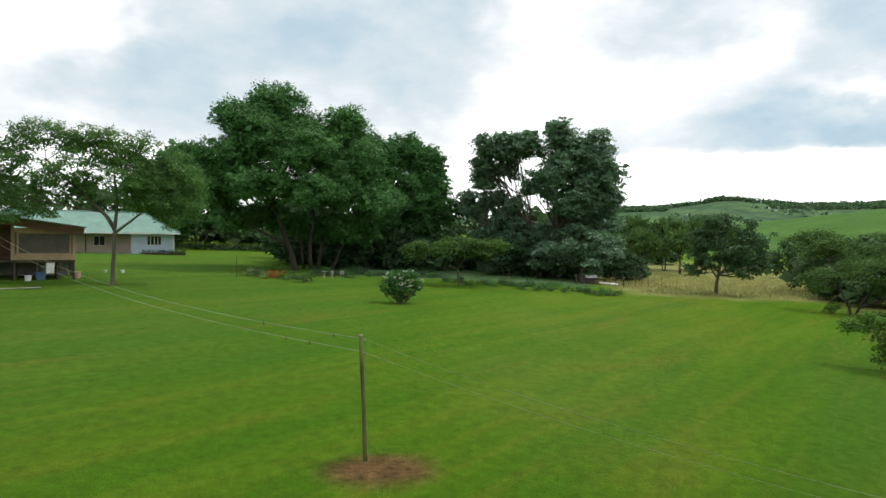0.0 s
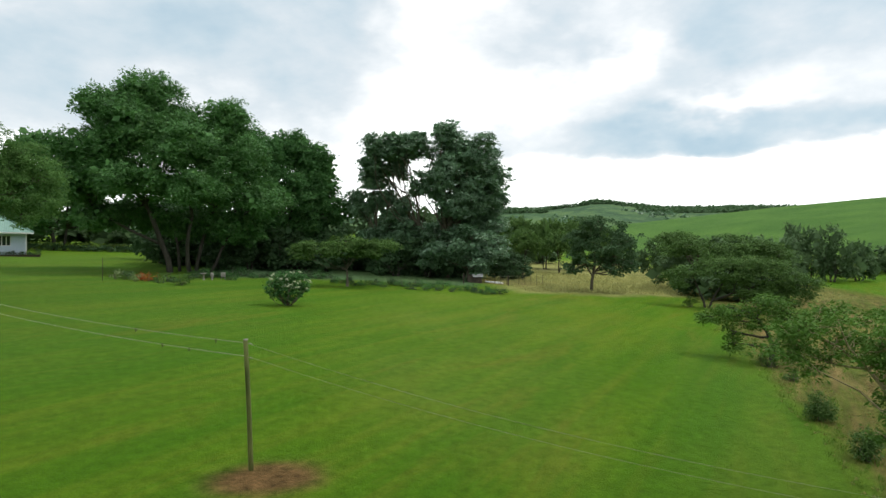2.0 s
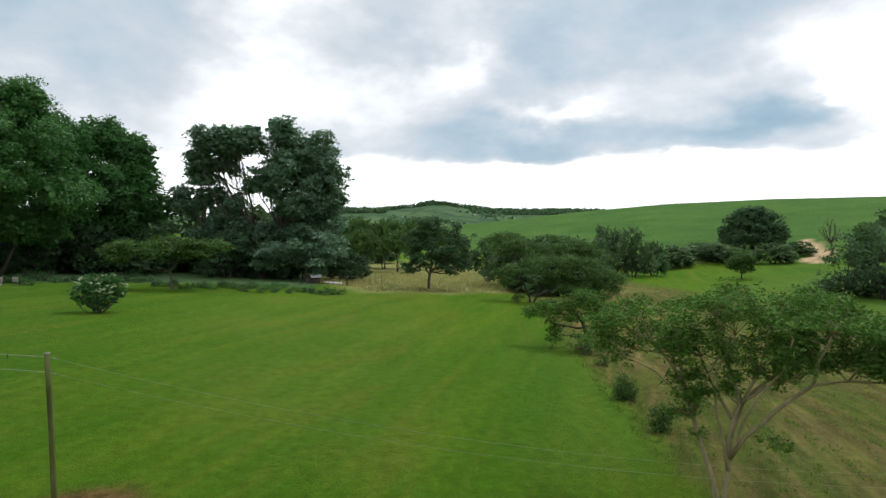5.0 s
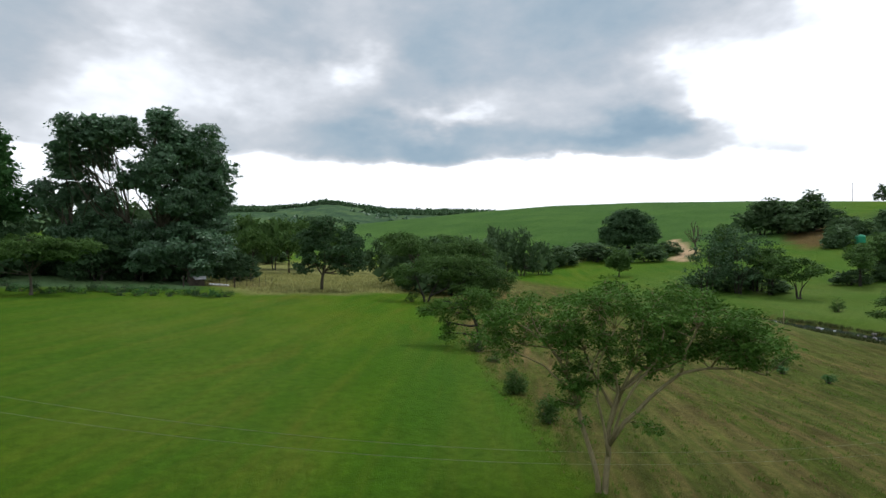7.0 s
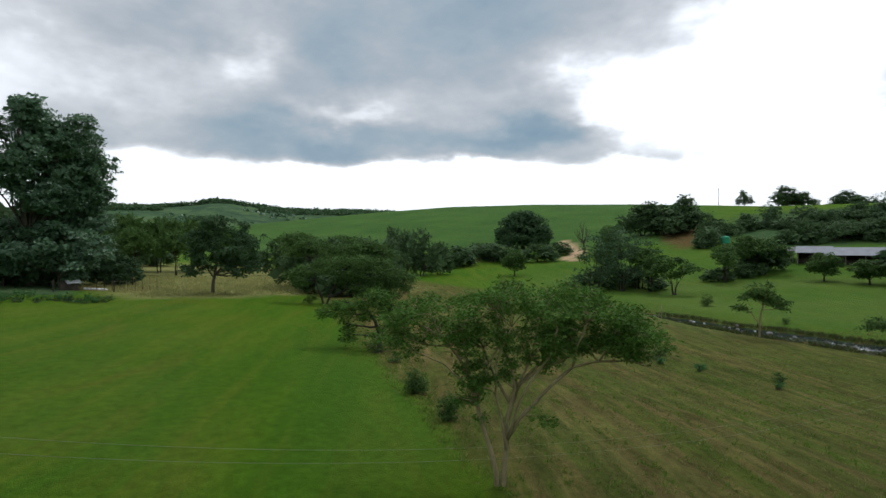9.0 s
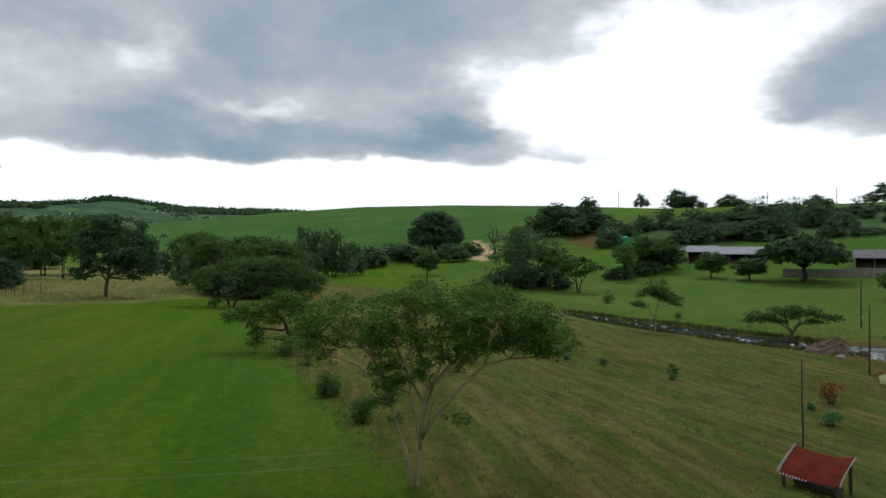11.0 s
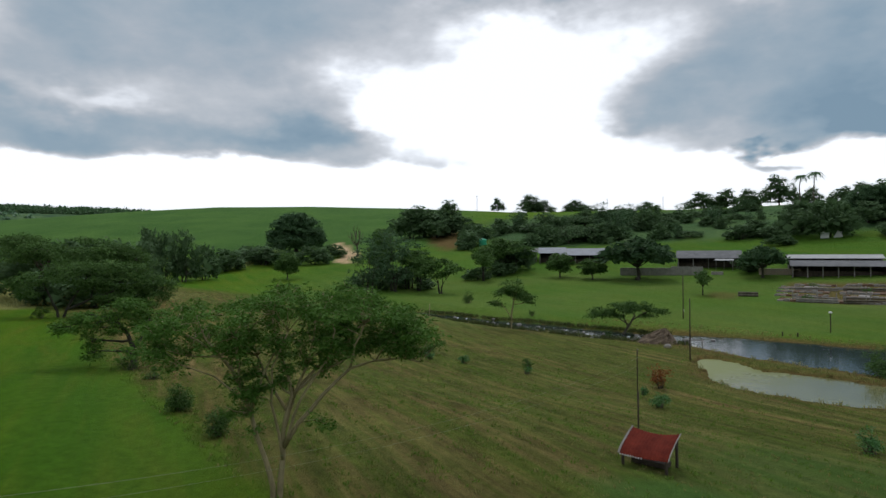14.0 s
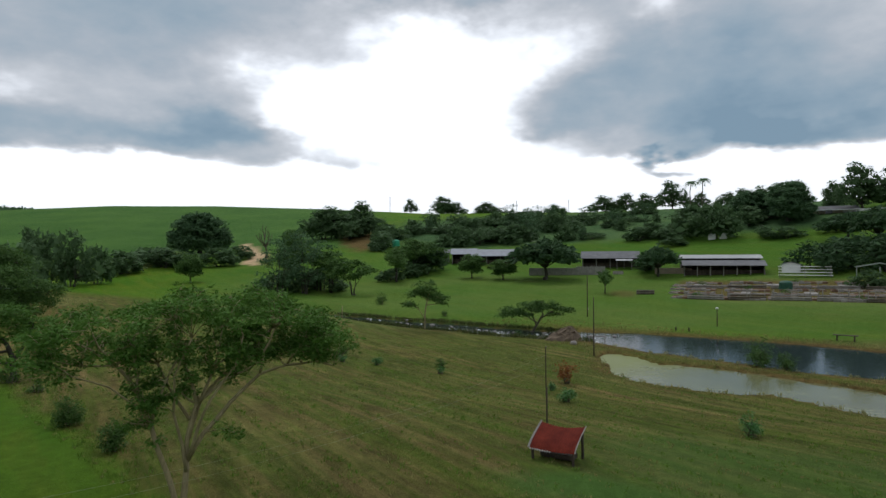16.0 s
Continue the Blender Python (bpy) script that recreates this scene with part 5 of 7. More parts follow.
for bearing, far, tall, wide, turn in ((112.6, 128, 1.0, 1.0, 90), (114.5, 112, 0.9, 0.95, 160), (110.6, 132, 0.8, 0.95, 200), (116, 135, 1.1, 1.1, 30)):
    plant(CANOPY, bearing, far, tall, wide, turn)
for bearing, far, tall, wide, turn in ((74.6, 118, 0.8, 0.9, 0), (95.0, 112, 0.5, 0.8, 70)):
    plant(BUSHY, bearing, far, tall, wide, turn)
for bearing, far, tall, wide, turn in ((73.1, 300, 0.95, 0.75, 0), (76.3, 295, 1.15, 1.9, 60), (77.2, 300, 0.9, 1.6, 200), (80.3, 285, 0.8, 1.7, 120), (81.4, 285, 0.6, 1.2, 20), (87.0, 262, 0.6, 1.0, 0), (91.6, 250, 0.95, 1.5, 10), (93.2, 246, 1.0, 1.3, 170), (95.2, 240, 0.9, 1.3, 60),
                                       (97.4, 232, 1.35, 1.3, 20), (99.6, 226, 0.75, 0.9, 150), (101.8, 222, 0.7, 1.0, 220), (103.2, 218, 0.8, 1.0, 330), (104.5, 168, 0.95, 1.0, 90), (111.5, 165, 1.35, 1.25, 40), (113.6, 168, 1.25, 1.2, 200), (109.6, 172, 0.85, 0.9, 100)):
    plant(TALL, bearing, far, tall * 1.06, wide, turn, lift=-0.9)
for bearing, far, tall, wide, turn in ((73.0, 110, 1.15, 1.2, 10), (71.6, 102, 1.0, 1.1, 100), (74.6, 112, 1.05, 1.2, 200)):
    plant(OPEN, bearing, far, tall, wide, turn)
for bearing, far, tall, wide, turn in ((72.4, 108, 0.45, 0.7, 10), (73.8, 112, 0.5, 0.8, 100), (71.0, 103, 0.35, 0.6, 200)):
    plant(BUSHY, bearing, far, tall, wide, turn)
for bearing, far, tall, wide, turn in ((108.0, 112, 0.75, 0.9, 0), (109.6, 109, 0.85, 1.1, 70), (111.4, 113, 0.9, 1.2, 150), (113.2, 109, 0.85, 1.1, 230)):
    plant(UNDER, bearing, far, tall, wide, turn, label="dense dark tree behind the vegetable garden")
for bearing, far, tall, wide, turn in ((111.8, 93, 0.4, 0.5, 10), (95.6, 150, 0.6, 1.0, 40), (96.8, 144, 0.5, 0.9, 120), (94.6, 146, 0.55, 0.9, 200), (98.0, 152, 0.5, 0.9, 300), (97.4, 138, 0.35, 0.7, 10), (104.6, 140, 0.45, 0.7, 90), (106.4, 138, 0.4, 0.8, 200), (109.8, 142, 0.5, 0.9, 20)):
    plant(BUSHY, bearing, far, tall, wide, turn)
plant(DOME, 106.5, 157, 0.95, 1.1, 80, label="great domed tree over the hilltop farmhouse")
plant(DOME, 103.8, 162, 0.75, 0.8, 10)
# behind the hedge and the house
for bearing, far, tall, wide, turn in ((-22.5, 112, 1.0, 1.5, 0), (-19.0, 108, 0.9, 1.4, 90), (-16.0, 104, 0.9, 1.3, 10), (-26.5, 118, 1.1, 1.6, 200), (-31, 105, 1.7, 1.5, 50), (-35.5, 98, 1.6, 1.5, 100), (-28.5, 110, 1.6, 1.4, 120), (-12.5, 98, 1.0, 1.3, 0), (-39, 92, 1.0, 1.2, 30)):
    plant(BUSHY, bearing, far, tall, wide, turn)
# understorey of the grove, dark from the shade in its leaf colour
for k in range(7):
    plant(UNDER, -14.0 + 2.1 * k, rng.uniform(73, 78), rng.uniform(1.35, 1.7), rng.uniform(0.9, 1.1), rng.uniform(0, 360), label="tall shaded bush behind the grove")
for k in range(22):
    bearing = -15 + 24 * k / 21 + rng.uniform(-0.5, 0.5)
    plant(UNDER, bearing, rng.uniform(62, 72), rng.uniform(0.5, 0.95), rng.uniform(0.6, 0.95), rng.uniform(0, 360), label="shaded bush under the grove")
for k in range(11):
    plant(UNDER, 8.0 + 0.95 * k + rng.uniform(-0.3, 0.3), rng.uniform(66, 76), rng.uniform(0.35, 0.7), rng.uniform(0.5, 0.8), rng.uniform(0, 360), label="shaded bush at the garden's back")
for bearing, far, tall, wide, turn in ((3.0, 84, 1.5, 1.2, 0), (6.2, 80, 1.3, 1.2, 90), (8.6, 86, 1.5, 1.2, 40), (11.4, 88, 1.35, 1.1, 200), (13.8, 90, 1.2, 1.1, 130), (16.2, 94, 1.1, 1.2, 20)):
    plant(BUSHY, bearing, far, tall, wide, turn)


# ---- more materials ----
def corrugated(name, dark, light, rough=0.45, metal=0.3, pitch=13.0, axis=0):
    m = surface(name, dark, light, 0.8, rough, metal, 0.25, 0.004, fine=9.0, spec=0.4)
    t, b = m.node_tree, m.node_tree.nodes["Principled BSDF"]
    c, w = t.nodes.new("ShaderNodeTexCoord"), t.nodes.new("ShaderNodeTexWave")
    w.wave_type, w.bands_direction, w.wave_profile = "BANDS", "XYZ"[axis], "SIN"
    w.inputs["Scale"].default_value, w.inputs["Distortion"].default_value = pitch / 6.283 * 1.0, 0.0
    wire(t, c, "Object", w, 0)
    bump_node(t, w.outputs[0], b, 0.6, 0.02)
    return m


ROOF_GREEN = corrugated("green_roof_sheet", (0.12, 0.22, 0.175), (0.18, 0.3, 0.24), 0.6, 0.0)
ROOF_GREY = corrugated("grey_roof_sheet", (0.09, 0.09, 0.095), (0.16, 0.16, 0.165), 0.8, 0.0)
ROOF_BLUE = corrugated("blue_grey_roof_sheet", (0.08, 0.094, 0.125), (0.15, 0.17, 0.21), 0.5, 0.0)
ROOF_PALE = corrugated("pale_roof_sheet", (0.3, 0.3, 0.3), (0.42, 0.42, 0.41), 0.7, 0.0)
RUST_RED = surface("red_painted_iron", (0.085, 0.013, 0.008), (0.175, 0.03, 0.017), 2.2, 0.85, 0.0, 0.4, 0.004, fine=24, spec=0.08)
WALL_BLUE = surface("pale_blue_render", (0.42, 0.5, 0.58), (0.52, 0.6, 0.68), 1.2, 0.85, bump=0.15)
WALL_BEIGE = surface("beige_render", (0.42, 0.33, 0.26), (0.52, 0.42, 0.33), 1.2, 0.85, bump=0.15)
WALL_WHITE = surface("white_wall_paint", (0.66, 0.66, 0.64), (0.8, 0.8, 0.78), 0.9, 0.7, bump=0.12)
WALL_STONE = surface("grey_blockwork", (0.2, 0.19, 0.17), (0.33, 0.31, 0.28), 1.6, 0.9, bump=0.5)
WALL_BROWN = surface("brown_planks", (0.1, 0.055, 0.035), (0.2, 0.11, 0.07), 2.0, 0.8, stretch=(0, 0.3, 1, 3), bump=0.4)
TIMBER_PALE = surface("pale_timber", (0.34, 0.23, 0.13), (0.5, 0.36, 0.22), 2.0, 0.7, stretch=(0, 1, 1, 0.3), bump=0.3)
TIMBER_DARK = surface("dark_timber", (0.035, 0.028, 0.022), (0.09, 0.07, 0.05), 3.0, 0.85, stretch=(0, 1, 1, 0.3), bump=0.4)
TIMBER_GREY = surface("grey_old_timber", (0.16, 0.15, 0.13), (0.3, 0.28, 0.24), 3.0, 0.85, stretch=(0, 1, 1, 0.3), bump=0.4)
SCREEN = surface("shade_screen_cloth", (0.11, 0.09, 0.075), (0.17, 0.14, 0.12), 1.5, 0.8, bump=0.1)
STONE = surface("pale_field_stone", (0.2, 0.18, 0.16), (0.36, 0.33, 0.3), 2.5, 0.9, bump=0.5)
WHITE = surface("white_paint", (0.68, 0.68, 0.66), (0.82, 0.82, 0.8), 3.0, 0.6, bump=0.1)
SOIL = surface("brown_bed_soil", (0.11, 0.065, 0.04), (0.19, 0.12, 0.075), 2.0, 0.95, bump=0.8, distance=0.04, fine=14)
GREEN_PLASTIC = surface("green_plastic", (0.03, 0.3, 0.16), (0.05, 0.4, 0.22), 1.0, 0.45, bump=0.05)
FRAME_GREEN = surface("faded_green_steel", (0.16, 0.2, 0.16), (0.26, 0.3, 0.25), 2.0, 0.6, bump=0.1)
BLUE_PLASTIC = surface("blue_plastic", (0.06, 0.12, 0.22), (0.1, 0.17, 0.28), 1.5, 0.5, bump=0.05)
WIRE = surface("galvanised_wire", (0.24, 0.27, 0.15), (0.34, 0.37, 0.23), 4.0, 0.5, 0.3, 0.1)
THATCH = surface("old_thatch", (0.09, 0.065, 0.045), (0.2, 0.15, 0.1), 2.5, 0.95, bump=0.9, distance=0.05, fine=18)
LEAF_WHITE = leaf_material("pale_petal", (0.1, 0.16, 0.05), (0.22, 0.28, 0.13), (0.6, 0.6, 0.45), 0.2)
LEAF_ORANGE = leaf_material("orange_petal", (0.2, 0.07, 0.02), (0.42, 0.09, 0.025), (0.1, 0.2, 0.04), 0.2)
LEAF_LIME = leaf_material("clipped_lime_leaf", (0.06, 0.12, 0.02), (0.12, 0.19, 0.03), (0.2, 0.24, 0.04), 0.2)
LEAF_MEADOW = leaf_material("meadow_blade", (0.24, 0.25, 0.09), (0.36, 0.36, 0.14), (0.42, 0.38, 0.17), 0.5)
LEAF_GRASS = leaf_material("grass_blade", (0.08, 0.16, 0.025), (0.13, 0.22, 0.035), (0.3, 0.27, 0.09), 0.4)
LEAF_STRAW = leaf_material("dry_grass_blade", (0.16, 0.17, 0.055), (0.25, 0.24, 0.09), (0.34, 0.29, 0.12), 0.4)
GLASS, gt, gb = material("window_glass")
gb.inputs["Base Color"].default_value = (0.02, 0.025, 0.03, 1)
gb.inputs["Roughness"].default_value, gb.inputs["Specular IOR Level"].default_value = 0.06, 0.6


def bevelled(spec, width=0.02):
    """A box with chamfered edges."""
    bm = bmesh.new()
    v, f = box(*spec)
    vs = [bm.verts.new(p) for p in v]
    for q in f:
        bm.faces.new([vs[i] for i in q])
    bmesh.ops.bevel(bm, geom=bm.edges[:], offset=width, segments=1, affect="EDGES")
    V = [tuple(p.co) for p in bm.verts]
    bm.verts.index_update()
    F = [tuple(p.index for p in fc.verts) for fc in bm.faces]
    bm.free()
    return V, F


def block(name, spec, mat, parent, label="", width=0.02):
    V, F = bevelled(spec, width)
    return part(name, V, F, mat, parent, label)


def slab(corners, thick):
    """A flat sheet with thickness from corner points."""
    n = len(corners)
    a, b, c = (Vector(p) for p in corners[:3])
    up = (b - a).cross(c - a).normalized()
    if up.z < 0:
        up = -up
    top = [Vector(p) for p in corners]
    low = [p - up * thick for p in top]
    return top + low, [tuple(range(n)), tuple(range(2 * n - 1, n - 1, -1))] + [(i, i + n, (i + 1) % n + n, (i + 1) % n) for i in range(n)]


def post(name, x, y, z0, z1, r, mat, parent, lean=(0, 0), r1=None, label="", seed=1):
    g = np.random.default_rng(seed)
    pts = [Vector((x + lean[0] * s + g.normal(0, 0.04 * r) * 2, y + lean[1] * s, z0 + (z1 - z0) * s)) for s in (0, 0.25, 0.5, 0.75, 1)]
    V, F = tube(pts, [r + ((r1 or r * 0.9) - r) * s for s in (0, 0.25, 0.5, 0.75, 1)], 9)
    return part(name, V, F, mat, parent, label, True)


# ---- washing line ----
P0 = spot(-7.75, 11.75)
line_post = holder("washing_line_post", P0, "weathered wooden washing-line post standing in bare earth", "post")
post("shaft", 0.10, 0, -0.3, 2.46, 0.048, POLE_WOOD, line_post, lean=(-0.12, 0.0), r1=0.043, seed=4)
V, F = tube([Vector((-0.02, 0, 2.455)), Vector((-0.022, 0, 2.475))], [0.046, 0.041], 9)
part("sawn_top", V, F, STONE, line_post, "pale sawn top of the post")
for z in (2.38, 2.12):
    V, F = tube([Vector((-0.02, 0, z)), Vector((0.06, 0, z + 0.01)), Vector((0.1, 0, z - 0.02))], [0.009, 0.009, 0.012], 6)
    part("insulator", V, F, STONE, line_post, "small pale wire insulator")

PA = spot(85.6, 18.2)
far_post = holder("thin_pole", PA, "thin grey pole that holds the line's far end", "pole")
post("shaft", 0, 0, -0.3, 1.35, 0.024, TIMBER_DARK, far_post, lean=(0.02, 0), r1=0.026)
post("upper_shaft", 0.05, 0.02, 1.0, 2.6, 0.017, TIMBER_DARK, far_post, lean=(-0.06, 0), r1=0.016, seed=5)
post("brace", -0.07, 0, -0.2, 1.1, 0.012, TIMBER_DARK, far_post, lean=(0.05, 0))
V, F = tube([Vector((-0.03, 0, 2.58)), Vector((-0.05, 0, 2.6))], [0.016, 0.018], 6)
part("insulator", V, F, TIMBER_GREY, far_post, "small grey wire insulator")


def cable(name, a, b, sag, r, label, steps=40):
    a, b = Vector(a), Vector(b)
    pts = [a.lerp(b, s) - Vector((0, 0, 4 * sag * s * (1 - s))) for s in (k / steps for k in range(steps + 1))]
    V, F = tube(pts, [r] * len(pts), 5)
    ob = part(name, V, F, WIRE, None, smooth_shade=True)
    tagged(ob, label, "wire", "washing lines")
    return pts


cabin_hook = spot(-39, 44)
line_label = "long sagging galvanised washing-line wire tied to a wooden post"
lines = [cable("washing_line", P0 + Vector((0, 0, 2.4)), cabin_hook + Vector((0, 0, 4.23)), 0.98, 0.0055, line_label),
         cable("washing_line", P0 + Vector((0.03, 0.02, 2.14)), cabin_hook + Vector((0, 0, 3.78)), 0.92, 0.0055, line_label),
         cable("washing_line", P0 + Vector((0, 0, 2.4)), PA + Vector((0, 0, 2.35)), 1.01, 0.0022, line_label),
         cable("washing_line", P0 + Vector((0.03, 0.02, 2.14)), PA + Vector((0, 0, 2.1)), 0.97, 0.0022, line_label)]
for li, k in ((0, 1), (1, 3), (1, 2), (0, 4)):
    p = lines[li][k]
    V, F = join([box(-0.008, 0.008, -0.012, -0.002, -0.06, 0.02), box(-0.008, 0.008, 0.002, 0.012, -0.06, 0.02)])
    peg = part("clothes_peg", V, F, TIMBER_DARK)
    peg.matrix_world = Matrix.Translation(p + Vector((0, 0, 0.0)))
    tagged(peg, "dark clothes peg clipped on the washing line", "peg", "clothes pegs")

# ---- red-roofed feeder ----
PS = spot(86.5, 15.3)
feeder = holder("feeder_shelter", PS, "low shelter with a sagging red corrugated iron roof", "shelter", turn=-107, size=0.88)


def sheet_z(u, v):
    return 0.36 + 0.5 * v ** 0.7 - 0.1 * math.sin(math.pi * u) * (0.3 + 0.7 * v) + 0.03 * u


nx, ny, V, F = 60, 14, [], []
for j in range(ny + 1):
    for i in range(nx + 1):
        u, v = i / nx, j / ny
        V.append((-0.68 + 1.36 * u, -0.5 + 1.0 * v, sheet_z(u, v) + 0.011 * math.sin(u * 2 * math.pi * 15)))
top_n = len(V)
V += [(x, y, z - 0.008) for x, y, z in V]
for j in range(ny):
    for i in range(nx):
        a = j * (nx + 1) + i
        F += [(a, a + 1, a + nx + 2, a + nx + 1), (a + top_n, a + nx + 1 + top_n, a + nx + 2 + top_n, a + 1 + top_n)]
roof = part("roof_sheet", V, F, RUST_RED, feeder, "rusty red corrugated iron sheet", True)
for u, r in ((0.0, 0.032), (1.0, 0.018)):
    strip = [Vector((-0.69 + 1.38 * u, -0.52 + 1.04 * k / 12, sheet_z(u, k / 12) + 0.015)) for k in range(13)]
    part("barge_board", *tube(strip, [r] * 13, 4), STONE, feeder, "pale weathered edge strip")
for k in range(9):
    x = -0.66 + 0.075 * k
    z = sheet_z((x + 0.68) / 1.36, 0)
    block("paint_mark", (x, x + 0.026, -0.525, -0.505, z - 0.035, z + 0.012), WHITE, feeder, width=0.004)
for x, y, v in ((-0.6, -0.42, 0.08), (0.6, -0.42, 0.08), (-0.6, 0.42, 0.92), (0.6, 0.44, 0.94)):
    post("leg", x, y, -0.3, sheet_z((x + 0.68) / 1.36, v) - 0.03, 0.045, TIMBER_DARK, feeder)
block("trough", (-0.5, 0.5, -0.1, 0.3, 0.02, 0.17), TIMBER_DARK, feeder, "dark wooden trough under the roof")

# ---- tall poles by the pond ----
for bearing, far, h, r in ((90.25, 40.6, 3.9, 0.045), (89.75, 61.8, 4.2, 0.06)):
    p = holder("tall_pole", spot(bearing, far), "tall thin dark wooden pole near the pond", "pole", "poles by the pond")
    post("shaft", 0, 0, -0.4, h, r, TIMBER_DARK, p, lean=(-0.06, 0), r1=r * 0.7)
    if far > 50:
        block("tag", (-0.09, 0.03, -0.09, -0.065, 0.75, 0.95), WHITE, p, "small white tag", 0.005)

# ---- ruined thatched hut and fallen things at the stream ----
hut_at = spot(87.4, 47.4)
hut_at.z = WATER_LEVEL + 0.05
hut = holder("ruined_hut", hut_at, "collapsed thatched hut at the water's edge", "hut", turn=-87)
g = np.random.default_rng(8)
n, V, F = 22, [], []
for j in range(8):
    for i in range(n):
        a, s = 2 * math.pi * i / n, 1 - j / 7.5
        V.append((1.75 * s * math.cos(a) + 0.6 * (1 - s) + g.normal(0, 0.05), 1.1 * s * math.sin(a) + g.normal(0, 0.05), 1.45 * (1 - s) ** 0.8 - 0.2 + g.normal(0, 0.05)))
F = [(j * n + i, j * n + (i + 1) % n, (j + 1) * n + (i + 1) % n, (j + 1) * n + i) for j in range(7) for i in range(n)] + [tuple(range(7 * n, 8 * n))]
part("thatch", V, F, THATCH, hut)
for k in range(5):
    V, F = tube([Vector((-2.6 + 0.35 * k, 0.1 * k, -0.2)), Vector((-1.2 + 0.3 * k, 0.2, 0.55 + 0.06 * k))], [0.03, 0.025], 6)
    part("rafter", V, F, TIMBER_GREY, hut)
for bearing, far, r, mat, what in ((88.4, 45.2, 0.26, STONE, "pale rounded boulder on the bank"), (82.8, 52.0, 0.13, STONE, "pale stone in the stream"), (81.0, 53.0, 0.1, STONE, "pale stone in the stream"), (79.2, 54.0, 0.1, STONE, "pale stone in the stream"),
                                   (90.6, 46.4, 0.12, WHITE, "pale stone in the stream"), (85.0, 50.6, 0.12, WHITE, "pale stone in the stream"), (76.8, 55.5, 0.16, STONE, "pale stone in the stream"), (85.6, 50.2, 0.15, STONE, "pale stone in the stream"), (72.5, 58.0, 0.2, STONE, "pale stone in the stream")):
    bm = bmesh.new()
    bmesh.ops.create_icosphere(bm, subdivisions=2, radius=r)
    for v in bm.verts:
        v.co *= 1 + 0.18 * noise.noise(v.co * 4 + Vector((bearing, far, 0)))
        v.co.z *= 0.75
    me = bpy.data.meshes.new("boulder")
    bm.to_mesh(me)
    bm.free()
    me.materials.append(mat)
    ob = new("boulder", me)
    p = spot(bearing, far)
    ob.location = (p.x, p.y, max(p.z, WATER_LEVEL) + 0.3 * r)
    tagged(ob, what, "stone", "stones by the stream")
g = np.random.default_rng(91)
for k in range(34):                             # stones and rubble lying in the stream
    cx, cy, rx, ry, turn = WATERS[4 + k % 4]
    a, u, v = radians(turn), g.uniform(-0.95, 0.95) * rx, g.uniform(-0.8, 0.8) * ry
    x, y, r = cx + u * math.cos(a) - v * math.sin(a), cy + u * math.sin(a) + v * math.cos(a), g.uniform(0.1, 0.24)
    bm = bmesh.new()
    bmesh.ops.create_icosphere(bm, subdivisions=1, radius=r)
    for v in bm.verts:
        v.co *= 1 + 0.3 * noise.noise(v.co * 5 + Vector((k, 0, 0)))
        v.co.z *= 0.6
    me = bpy.data.meshes.new("boulder")
    bm.to_mesh(me)
    bm.free()
    me.materials.append((STONE, WHITE, STONE)[k % 3])
    ob = new("boulder", me)
    ob.location = (x, y, max(height(x, y), WATER_LEVEL) + 0.2 * r)
    tagged(ob, ("grey", "whitish", "pale")[k % 3] + " stone lying in the stream", "stone", "stones by the stream")
rail = holder("low_rail", spot(90.6, 47.0), "low weathered wooden rail beside the pond", "rail", turn=-90)
for x in (-0.6, 0.55):
    post("post", x, 0, -0.3, 0.62, 0.05, TIMBER_GREY, rail)
block("crossbar", (-0.8, 0.7, -0.04, 0.04, 0.5, 0.58), TIMBER_GREY, rail)
for bearing in (97.5, 98.6):
    stake = holder("bank_stake", spot(bearing, 54.5), "short dark stake on the pond's far bank", "stake", "stakes at the pond")
    post("shaft", 0, 0, -0.2, 0.35, 0.06, TIMBER_DARK, stake)
for bearing, far in ((110.3, 54.0),):
    bench = holder("pond_bench", spot(bearing, far), "small plank bench on the pond's far bank", "bench", "benches at the pond", turn=-bearing)
    for x in (-0.55, 0.55):
        block("leg", (x - 0.05, x + 0.05, -0.15, 0.15, -0.1, 0.4), TIMBER_DARK, bench)
    block("seat", (-0.8, 0.8, -0.18, 0.18, 0.4, 0.46), TIMBER_DARK, bench)
lamp = holder("garden_lamp", spot(100.9, 58), "garden lamp post with a pale cap on the pasture", "lamp post")
post("shaft", 0, 0, -0.3, 1.6, 0.045, TIMBER_DARK, lamp)
V, F = tube([Vector((0, 0, 1.58)), Vector((0, 0, 1.66)), Vector((0, 0, 1.74))], [0.1, 0.15, 0.07], 10)
part("cap", V, F, WHITE, lamp, "pale lamp cap")

